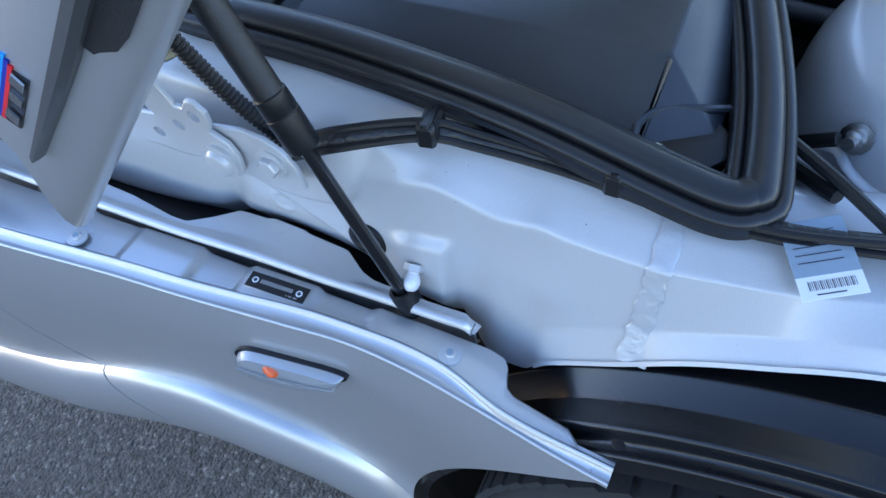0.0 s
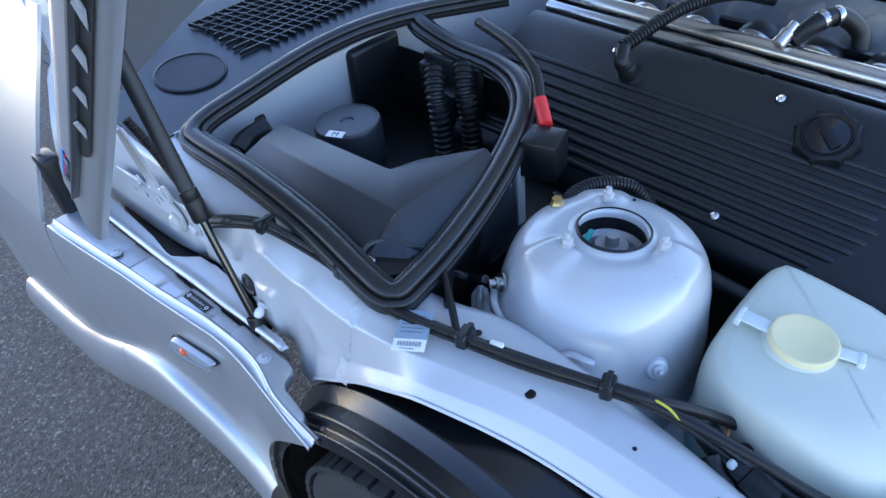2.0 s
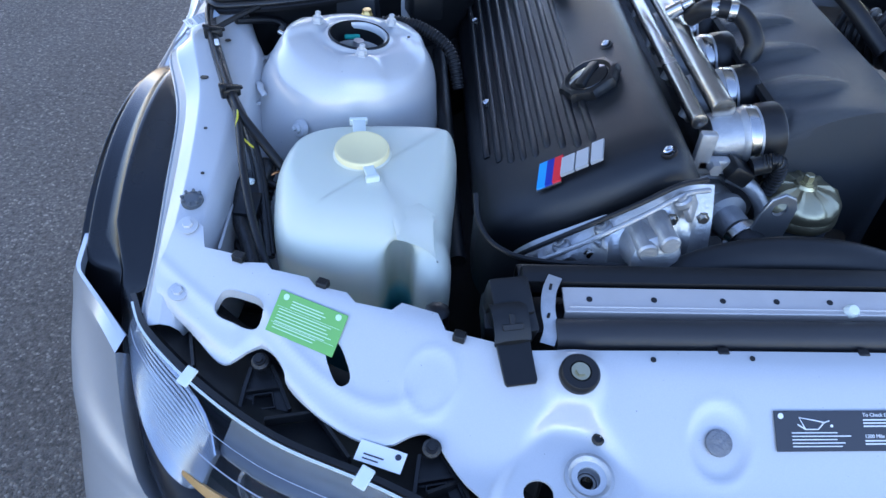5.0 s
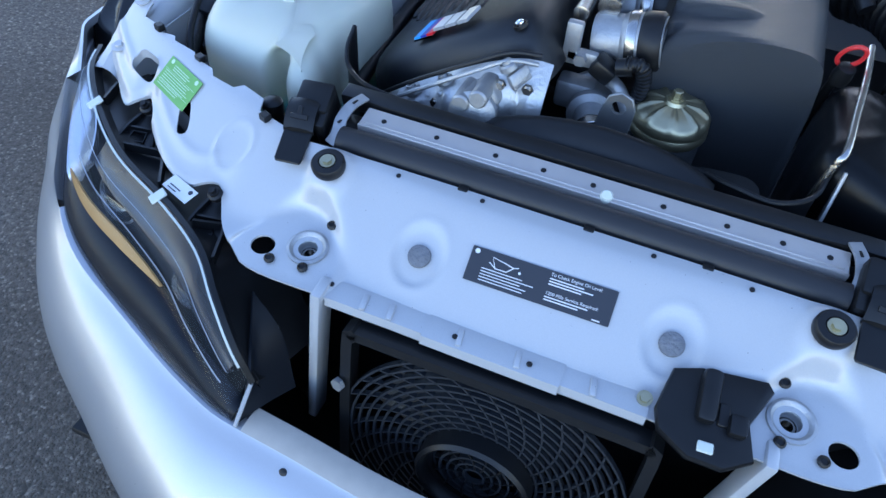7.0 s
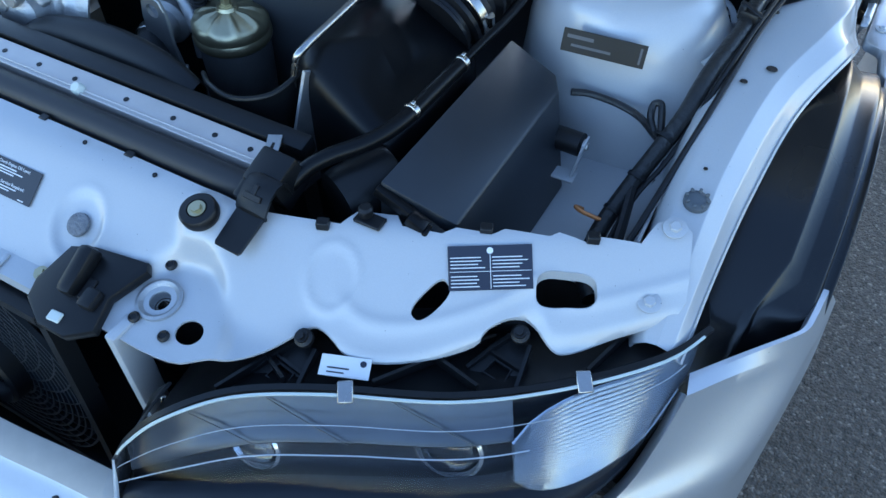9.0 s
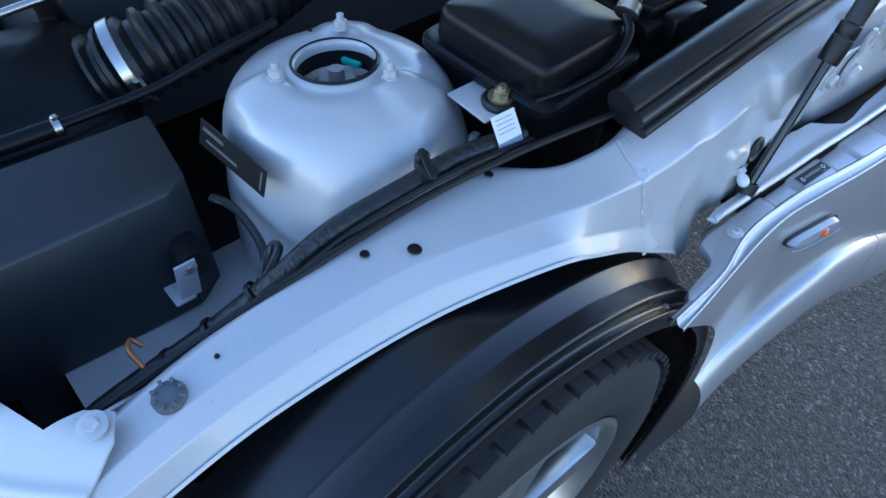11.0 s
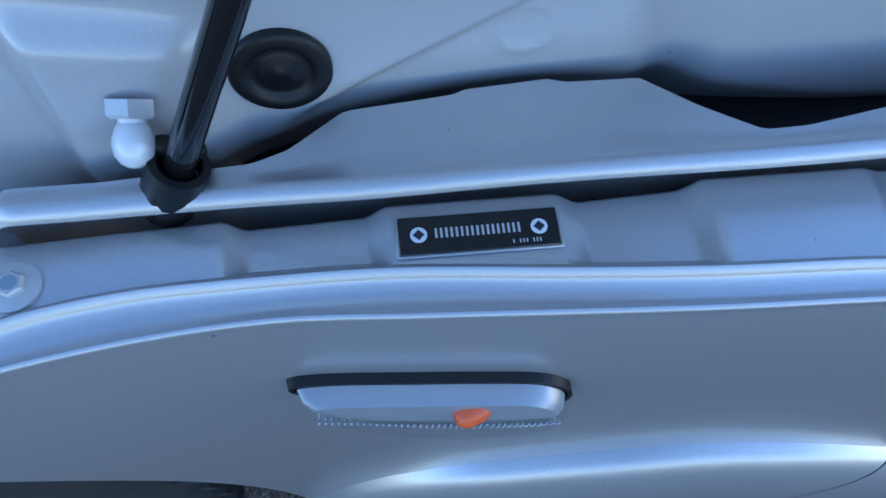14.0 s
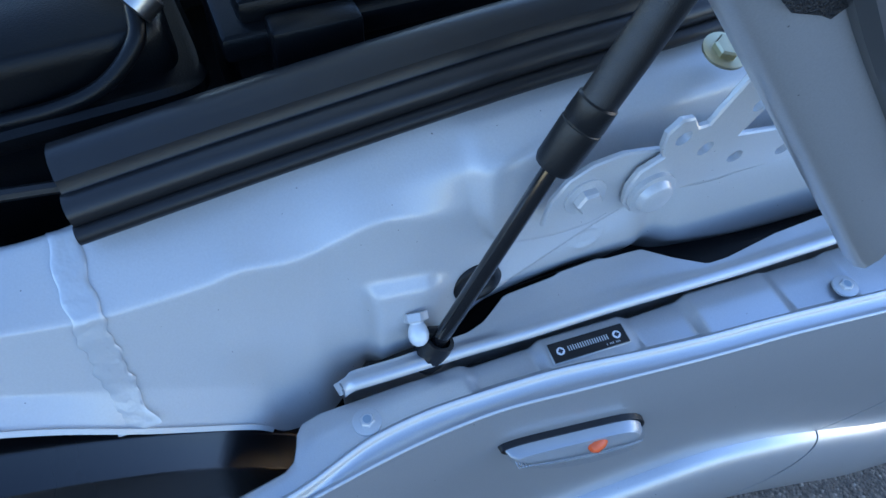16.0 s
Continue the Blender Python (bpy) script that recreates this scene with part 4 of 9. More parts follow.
def panel_z(x, y):
    z = 0.684 + 0.7 * (y - panel_y(x))
    k = 0.0035
    z = -k * math.log(math.exp(-z / k) + math.exp(-0.7225 / k))
    lo = 0.654
    z = k * math.log(math.exp(z / k) + math.exp(lo / k))
    for sx in (-1, 1):
        d = math.hypot((x - sx * 0.268) * 0.86, (y + 0.012) * 1.0) + 0.006 * math.sin(3 * math.atan2(y + 0.012, sx * x - 0.268))
        w = sig(0.056 - d, 0.0022)
        z = z * (1 - w) + (0.664 + 0.12 * max(-0.04, min(0.04, y))) * w
        d = math.hypot(x - sx * 0.131, y - 0.024)
        z += 0.0012 * math.exp(-((d - 0.031) / 0.0035) ** 2) - 0.0048 * sig(0.0255 - d, 0.0017)
        d = math.hypot(x - sx * 0.259, y - 0.07)
        z += 0.010 * sig(0.024 - d, 0.003)
        d = math.hypot(x - sx * 0.392, y - 0.083)
        z += 0.0022 * math.exp(-((d - 0.0250) / 0.0034) ** 2) - 0.0012 * sig(0.020 - d, 0.003)
        # pressed ridges towards the outer front points
        for px, py in ((0.392, 0.045), (0.562, 0.142)):
            d = math.hypot(x - sx * px, y - py)
            z -= 0.005 * math.exp(-(d / 0.018) ** 2)
    ax = abs(x)
    if ax > 0.395 and y < smooth1(WING_FRONT, ax) + 0.05:
        d = y - smooth1(WING_FRONT, ax)
        z -= 0.75 * max(0.0, 0.009 - max(0.0, d)) * sig(ax - 0.41, 0.006)
        z += 0.0035 * math.exp(-((d - 0.034) / 0.006) ** 2) * sig(ax - 0.41, 0.006)
    return z


WING_FRONT = ((0.395, 0.040), (0.437, 0.034), (0.484, 0.056), (0.533, 0.098), (0.567, 0.138), (0.592, 0.131), (0.637, 0.164), (0.682, 0.205))


def half_outline(r):
    fr = [(0.0, -0.044), (0.128, -0.044), (0.204, -0.047), (0.30, -0.049), (0.325, -0.03), (0.357, -0.006), (0.378, 0.026), (0.39, 0.046), (0.404, 0.047), (0.437, 0.035), (0.484, 0.058), (0.533, 0.10), (0.534, 0.112), (0.552, 0.134), (0.567, 0.143), (0.592, 0.13), (0.607, 0.134), (0.637, 0.166), (0.665, 0.192), (0.682, 0.207)]
    bk = [(0.686, 0.222), (0.668, 0.268), (0.650, 0.278), (0.636, 0.262), (0.63, 0.236), (0.595, 0.222), (0.59, 0.212), (0.56, 0.208), (0.554, 0.2), (0.515, 0.188), (0.508, 0.178), (0.475, 0.168), (0.466, 0.156), (0.43, 0.146), (0.42, 0.155), (0.385, 0.142), (0.378, 0.122), (0.345, 0.112), (0.30, 0.099), (0.26, 0.098), (0.12, 0.099), (0.0, 0.099)]
    # rounded corners along the front edge
    for _ in range(2):
        cut = [fr[0]]
        for (x0, y0), (x1, y1) in zip(fr, fr[1:]):
            cut += [(x0 * 0.75 + x1 * 0.25, y0 * 0.75 + y1 * 0.25), (x0 * 0.25 + x1 * 0.75, y0 * 0.25 + y1 * 0.75)]
        fr = cut + [fr[-1]]
    return fr + bk


def oval(cx, cy, a, b, ang, n=28, p=2.6):
    out = []
    for k in range(n):
        t = 2 * math.pi * k / n
        u = a * math.copysign(abs(math.cos(t)) ** (2 / p), math.cos(t))
        v = b * math.copysign(abs(math.sin(t)) ** (2 / p), math.sin(t))
        out.append((cx + u * math.cos(ang) - v * math.sin(ang), cy + u * math.sin(ang) + v * math.cos(ang)))
    return out


def build_front_panel():
    th = empty("radiator_support", "silver painted radiator support panel with labels", "radiator support", loc=(0, 0.05, 0.7))
    nx, ny = 421, 103
    top, bot = [], []
    rows_t, rows_b = [], []
    for i in range(ny):
        y = -0.055 + (0.285 + 0.055) * i / (ny - 1)
        rows_t.append([Vector((-0.7 + 1.4 * j / (nx - 1), y, panel_z(-0.7 + 1.4 * j / (nx - 1), y))) for j in range(nx)])
    bm = grid(rows_t)
    thick(bm, 0.0025)
    right = half_outline(1)
    left = [(-x, y) for x, y in reversed(right)]
    outline = left[1:-1] + right
    seen, ol = set(), []
    for q in outline:
        if (round(q[0], 4), round(q[1], 4)) not in seen:
            seen.add((round(q[0], 4), round(q[1], 4)))
            ol.append(q)
    holes = []
    for sx in (-1, 1):
        holes += [oval(sx * 0.25, 0.0, 0.0105, 0.0105, 0, 24, 2), oval(sx * 0.297, -0.014, 0.0135, 0.0125, 0, 24, 2), oval(sx * 0.586, 0.172, 0.029, 0.0135, sx * 0.46, 32, 3.2), oval(sx * 0.481, 0.107, 0.020, 0.0085, sx * 1.15, 28, 3)]
    cut = [(prism(ol, 0.5, 0.9), "INTERSECT")] + [(prism(h, 0.5, 0.9), "DIFFERENCE") for h in holes]
    pan = put("panel", carve(bm, cut), BAY, th, "silver painted pressed steel panel", 35)
    # folded lips round the large openings
    for sx in (-1, 1):
        o = oval(sx * 0.586, 0.172, 0.029, 0.0135, sx * 0.46, 32, 3.2)
        put("opening_lip", thick(grid([[Vector((x, y, panel_z(x, y) - d)) for d in (0.0005, 0.012)] for x, y in o + o[:1]]), 0.0012), BAY, th)
    # front flange with steps
    fl = []
    for a, b, d in ((-0.205, -0.095, 0.0), (-0.097, 0.045, 0.003), (0.043, 0.128, 0.0)):
        r = []
        for x in (a, b):
            r.append([Vector((x, -0.020, 0.6570 + d * 0.2)), Vector((x, -0.026, 0.6575 + d * 0.4)), Vector((x, -0.046 - d, 0.6565 + d * 0.2)), Vector((x, -0.048 - d, 0.646))])
        fl.append(thick(grid(r), 0.002))
    for piece in fl:
        put("front_flange", piece, BAY, th)
    for x in (-0.165, -0.135, -0.06, 0.0, 0.075):
        put("flange_rib", block((0.006, 0.020, 0.003), Matrix.Translation((x, -0.036, 0.6585)) @ Matrix.Rotation(0.15, 4, "Z"), 0.0012, 2), BAY, th)
    for x in (-0.065, 0.012):
        put("pin_hole", lathe([(0.0032, 0), (0.0026, 0.001)], 12, axes((x, -0.037, 0.6590), (0, -0.1, 1))), RUBBER, th)
    # hood lock cups
    for sx in (-1, 1):
        m = axes((sx * 0.25, 0.0, 0.6645), (0, -0.12, 1))
        c = put("lock_cup", lathe([(0.0225, -0.001), (0.0225, 0.0025), (0.0195, 0.0035), (0.017, 0.002), (0.0155, -0.001), (0.012, -0.003), (0.0105, -0.012), (0.0095, -0.012)], 36, m, False), ALU, th, "round steel hood lock cup")
        put("lock_spring", lathe([(0.0098, -0.02), (0.0085, -0.012), (0.006, -0.011), (0.005, -0.02)], 20, m, False), STEEL, c)
        for dx, dy in ((0.012, 0.033), (-0.03, -0.0285), (0.008, -0.0255)):
            p = (sx * (0.25 - dx * 1.0), dy, panel_z(sx * (0.25 - dx), dy) + 0.002)
            put("plug", lathe([(0.0058, 0), (0.0058, 0.002), (0.004, 0.004), (0.003, 0.0025), (0.001, 0.0025)], 14, axes(p, (0, -0.2, 1))), RUBBER, th)
        p = (sx * 0.131, 0.024, panel_z(sx * 0.131, 0.024))
        m = axes((p[0], p[1], p[2] + 0.002), (0, -0.55, 1))
        put("sealed_hole", lathe([(0.0125, 0), (0.0120, 0.003), (0.009, 0.0042), (0.001, 0.0045)], 20, m), mat("grey_sealer", (0.17, 0.175, 0.19), 0.7, 0, 0.35, 160, 1.0, 260) if sx < 0 else bpy.data.materials["grey_sealer"], th, "grey sealed round stop")
        # rubber buffer
        p = Vector((sx * 0.2585, 0.070, 0.7195))
        m = axes(p, (0, -0.25, 1))
        bf = put("rubber_buffer", lathe([(0.0175, 0), (0.0185, 0.003), (0.0185, 0.010), (0.0165, 0.0125), (0.010, 0.013), (0.009, 0.011), (0.001, 0.011)], 32, m), RUBBER, th, "round black rubber buffer")
        put("buffer_bolt", join(lathe([(0.0085, 0.0115), (0.0085, 0.0132)], 20, m), lathe([(0.0052, 0.0132), (0.0052, 0.0165)], 6, m)), ZINC, bf)
        # panel bolts and edge clips
        for bx, by in ((0.652, 0.262), (0.656, 0.202)):
            z = panel_z(sx * bx, by) + 0.0025
            bolt(th, (sx * bx, by, z), (0, -0.25, 1), 0.0058, 0.005, 0.011, BAY, "panel_bolt")
        for bx, by in ((0.365, 0.112), (0.50, 0.178), (0.59, 0.215)):
            m = Matrix.Translation((sx * bx, by + 0.001, 0.7225)) @ Matrix.Rotation(radians(sx * 22), 4, "Z")
            put("edge_clip", block((0.012, 0.010, 0.009), m, 0.001, 1), BLACK, th)
        for bx, by in ((0.185, 0.088), (0.09, 0.09), (0.205, -0.03)):
            put("pin_hole", lathe([(0.0028, 0), (0.0022, 0.001)], 12, axes((sx * bx, by, panel_z(sx * bx, by) + 0.0008), (0, -0.4, 1))), RUBBER, th)
    for bx in (-0.115, 0.022, 0.142):
        put("edge_clip", block((0.011, 0.008, 0.006), Matrix.Translation((bx, 0.099, 0.721)), 0.001, 1), BLACK, th)
    put("zinc_bolt", join(lathe([(0.0075, 0), (0.0075, 0.0015)], 18, axes((0.122, -0.028, 0.659), (0, -0.3, 1))), lathe([(0.005, 0.0015), (0.005, 0.005)], 6, axes((0.122, -0.028, 0.659), (0, -0.3, 1)))), ZINC, th)

    def label(name, cx, cy, w, h, ang, material, text, lift=0.0016):
        e = 0.012
        gy = (panel_z(cx, cy + e) - panel_z(cx, cy - e)) / (2 * e)
        gx = (panel_z(cx + e, cy) - panel_z(cx - e, cy)) / (2 * e)
        m = axes((cx, cy, panel_z(cx, cy) + lift), (-gx, -gy, 1), (math.cos(ang), math.sin(ang), gx * math.cos(ang) + gy * math.sin(ang)))
        return m, put(name, block((w, h, 0.001), m, 0.0004, 1), material, th, text)

    rng = random.Random(8)
    m, lb = label("oil_label", -0.005, 0.0305, 0.150, 0.036, radians(0.5), DARKLABEL, "charcoal oil service label with white print")
    mm = m @ Matrix.Translation((0, 0, 0.0004))
    put("heading", words("To Check Engine Oil Level:", 0.0047, mm @ Matrix.Translation((0.008, 0.0125, 0.0002))), WHITE, lb)
    put("heading", words("1200 Mile Service Required:", 0.0047, mm @ Matrix.Translation((0.008, -0.0065, 0.0002))), WHITE, lb)
    bars(lb, mm, paragraph(0.008, 0.009, 0.045, 3, 0.0028, 0.0012, rng) + paragraph(0.008, -0.0095, 0.048, 2, 0.0028, 0.0012, rng) + paragraph(-0.06, -0.002, 0.055, 5, 0.003, 0.0009, rng) + [(0.058, -0.0165, 0.008, 0.0012)], WHITE)
    # oil can drawing
    can = tube([mm @ Vector(q) for q in ((-0.054, 0.006, 0.0006), (-0.047, 0.0015, 0.0006), (-0.035, 0.0015, 0.0006), (-0.029, 0.0075, 0.0006), (-0.024, 0.009, 0.0006))], 0.0006, 6, 0)
    can2 = tube([mm @ Vector(q) for q in ((-0.047, 0.0015, 0.0006), (-0.052, 0.012, 0.0006), (-0.038, 0.0095, 0.0006), (-0.029, 0.0075, 0.0006))], 0.0006, 6, 0)
    put("oil_can_drawing", join(can, can2, lathe([(0.0014, 0.0003), (0.0014, 0.0006)], 10, mm @ Matrix.Translation((-0.022, 0.0045, 0)))), WHITE, lb)
    put("emblem", lathe([(0.0026, 0.0003), (0.0026, 0.0006)], 16, mm @ Matrix.Translation((-0.069, 0.0135, 0))), WHITE, lb)

    m, lb = label("instruction_label", 0.518, 0.152, 0.0765, 0.0405, radians(29.5), BLUELABEL, "navy instruction label with white print")
    mm = m @ Matrix.Translation((0, 0, 0.0004))
    put("emblem", lathe([(0.003, 0.0003), (0.003, 0.0006)], 16, mm @ Matrix.Translation((0, 0.0155, 0))), WHITE, lb)
    bars(lb, mm, [(-0.0003, -0.019, 0.0006, 0.031), (-0.037, -0.0035, 0.074, 0.0005)] + sum((paragraph(x, y, 0.033, 4, 0.0031, 0.0009, rng) for x in (-0.036, 0.002) for y in (0.009, -0.008)), []), WHITE)

    m, lb = label("green_label", -0.514, 0.1445, 0.0775, 0.0430, radians(-26.5), GREEN, "green service label with pale print")
    mm = m @ Matrix.Translation((0, 0, 0.0004))
    for k in (-1, 1):
        put("emblem", lathe([(0.0032, 0.0003), (0.0032, 0.0006)], 16, mm @ Matrix.Translation((k * 0.030, 0.0165, 0))), PALEGREEN, lb)
    bars(lb, mm, paragraph(-0.022, 0.014, 0.044, 3, 0.003, 0.001, rng) + paragraph(-0.033, 0.003, 0.066, 7, 0.0032, 0.0009, rng) + [(-0.036, 0.0055, 0.072, 0.0004), (-0.036, -0.011, 0.072, 0.0004)], PALEGREEN)

    # hold-down hooks of the air guide
    for sx in (-1, 1):
        m = Matrix.Translation((-0.316, 0.106, 0.7245) if sx < 0 else (0.300, 0.094, 0.7225)) @ Matrix.Rotation(radians(9 if sx < 0 else -3), 4, "Z") @ Matrix.Rotation(radians(20), 4, "X")
        tongue = prism([(-0.0165, 0.0), (-0.0155, -0.040), (-0.0135, -0.043), (0.0135, -0.043), (0.0155, -0.040), (0.0165, 0.0)], 0.0, 0.0035, m, 0.0008, 1)
        rows = []
        for y, z in ((-0.004, 0.0), (-0.002, 0.005), (0.006, 0.010), (0.016, 0.014), (0.026, 0.0145), (0.034, 0.011), (0.038, 0.003), (0.038, -0.012)):
            rows.append([m @ Vector((x, y, z + 0.0035 - 0.003 * (abs(x) > 0.015))) for x in (-0.0175, -0.0155, -0.008, 0.0, 0.008, 0.0155, 0.0175)])
        hk = put("hook_strap", join(tongue, thick(grid(rows), 0.003)), BLACK, th, "black plastic hold-down strap", 35)
        put("hook_slot", join(block((0.020, 0.006, 0.003), m @ Matrix.Translation((0, 0.009, 0.0150)) @ Matrix.Rotation(0.45, 4, "X"), 0.0006, 1), block((0.005, 0.012, 0.003), m @ Matrix.Translation((0, 0.015, 0.0168)) @ Matrix.Rotation(0.3, 4, "X"), 0.0006, 1)), RUBBER, hk)
        put("hook_body", join(block((0.040, 0.040, 0.045), m @ Matrix.Translation((-0.006 * sx, 0.042, -0.010)), 0.004, 2), block((0.012, 0.050, 0.040), m @ Matrix.Translation((0.021 * sx * -1, 0.030, -0.012)), 0.003, 2)), BLACK, hk)
    # safety catch
    m = Matrix.Translation((0.185, -0.012, 0.662)) @ Matrix.Rotation(radians(12), 4, "X") @ Matrix.Rotation(radians(4), 4, "Z")
    sc = put("safety_catch", join(prism([(-0.055, -0.02), (-0.045, 0.022), (-0.02, 0.03), (0.04, 0.034), (0.046, 0.025), (0.028, -0.012), (0.035, -0.045), (0.01, -0.06), (-0.022, -0.058), (-0.05, -0.04)], 0.0, 0.014, m, 0.004, 2), block((0.018, 0.05, 0.02), m @ Matrix.Translation((-0.012, 0, 0.02)) @ Matrix.Rotation(radians(10), 4, "X"), 0.006, 2), block((0.016, 0.02, 0.012), m @ Matrix.Translation((0.016, -0.02, 0.018)), 0.003, 2)), BLACK, th, "black moulded safety catch housing")
    put("catch_slot", block((0.010, 0.022, 0.004), m @ Matrix.Translation((0.004, -0.012, 0.0145)), 0.001, 1), RUBBER, sc)
    put("catch_tip", block((0.014, 0.010, 0.004), m @ Matrix.Translation((-0.008, -0.046, 0.0145)), 0.001, 1), TABP, sc)
    # latch drain block on the left wing
    put("cable_block", join(block((0.028, 0.016, 0.004), Matrix.Translation((0.401, 0.137, 0.7235)), 0.001, 1), lathe([(0.007, 0), (0.007, 0.009), (0.005, 0.011)], 16, Matrix.Translation((0.395, 0.140, 0.7245)))), BLACK, th, "small black cable block")


build_front_panel()


# ---- bumper ----
EDGE = ((0.0, -0.166, 0.498), (0.10, -0.163, 0.499), (0.20, -0.154, 0.503), (0.276, -0.149, 0.508), (0.315, -0.143, 0.511), (0.385, -0.120, 0.516), (0.477, -0.082, 0.522), (0.575, -0.040, 0.532), (0.646, 0.014, 0.546), (0.692, 0.082, 0.564), (0.705, 0.120, 0.598), (0.711, 0.158, 0.630), (0.717, 0.177, 0.640), (0.752, 0.224, 0.644), (0.787, 0.270, 0.6475), (0.798, 0.292, 0.648), (0.806, 0.332, 0.648))


# inner lip and outer crease of the corner above the arch, and the arch edge below it
LIP = ((0.7115, 0.175, 0.645), (0.751, 0.223, 0.6445), (0.786, 0.265, 0.643), (0.7935, 0.277, 0.642), (0.7965, 0.289, 0.642), (0.8035, 0.337, 0.640))
CORNER = ((0.7155, 0.150, 0.645), (0.7505, 0.1985, 0.6375), (0.793, 0.254, 0.626), (0.8095, 0.279, 0.620), (0.8150, 0.295, 0.618), (0.8235, 0.350, 0.6165))
LAMP_SIDE = ((0.7155, 0.150, 0.645), (0.7085, 0.112, 0.604), (0.699, 0.080, 0.573), (0.680, 0.046, 0.556), (0.646, 0.014, 0.546))
ARCH_EDGE = ((0.8235, 0.350, 0.6165), (0.8205, 0.289, 0.590), (0.8155, 0.244, 0.560), (0.8115, 0.206, 0.520), (0.811, 0.176, 0.460), (0.812, 0.150, 0.400), (0.812, 0.139, 0.330), (0.80, 0.145, 0.27), (0.775, 0.165, 0.21))


def even(pts, n):
    """n points at even steps along a line of points."""
    d = [0.0]
    for a, b in zip(pts, pts[1:]):
        d.append(d[-1] + (b - a).length)
    out, j = [], 0
    for k in range(n):
        v = d[-1] * k / (n - 1)
        while j < len(pts) - 2 and d[j + 1] < v:
            j += 1
        out.append(pts[j].lerp(pts[j + 1], min(1.0, (v - d[j]) / max(1e-9, d[j + 1] - d[j]))))
    return out


def bumper_corner(s, seam):
    """Corner of the cover between lamp, arch and top flange; seam is the end of the nose part."""
    side = Vector((0.86 * s, -0.46, 0.2))
    flip = lambda pts: [Vector((s * x, y, z)) for x, y, z in pts]
    left = even(spline(flip(LAMP_SIDE), 4), 14)[:-1] + seam
    right = even(spline(flip(ARCH_EDGE), 5), len(left))
    top = even(spline(flip(CORNER), 6), 33)
    base = [left[-1].lerp(right[-1], k / 32) for k in range(33)]
    n = len(left) - 1
    rows = []
    for k in range(33):
        u = k / 32
        row = []
        for j in range(n + 1):
            v = j / n
            fade = (1 - v) ** 3
            p = left[j].lerp(right[j], u) + (top[k] - top[0].lerp(top[-1], u)) * fade + (base[k] - base[0].lerp(base[-1], u)) * v
            row.append(p + side * (0.022 * math.sin(math.pi * u) * math.sin(math.pi * min(1.0, v * 1.1)) ** 2))
        rows.append(row)
    skin = grid(rows)
    lip = even(spline(flip(LIP), 6), 33)
    rows = []
    for p, c in zip(lip, top):
        d = c - p
        flat = p + Vector((d.x, d.y, 0)) * 0.34
        rows.append([p + Vector((-d.x * 0.1, -d.y * 0.1, -0.010)), p + Vector((0, 0, -0.0012)), p + Vector((d.x, d.y, 0)) * 0.04, flat, flat.lerp(c, 0.06), flat.lerp(c, 0.95), c])
    # inward returns along the lamp and along the arch
    ret = [[p, p + Vector((-0.002 * s, 0.004, -0.004)), p + Vector((-0.006 * s, 0.016, -0.022))] for p in left[:13]]
    arch = [[p, p + Vector((-0.003 * s, 0.003, -0.001)), p + Vector((-0.022 * s, 0.004, -0.002))] for p in right]
    return skin, grid(rows), grid(ret), grid(arch)


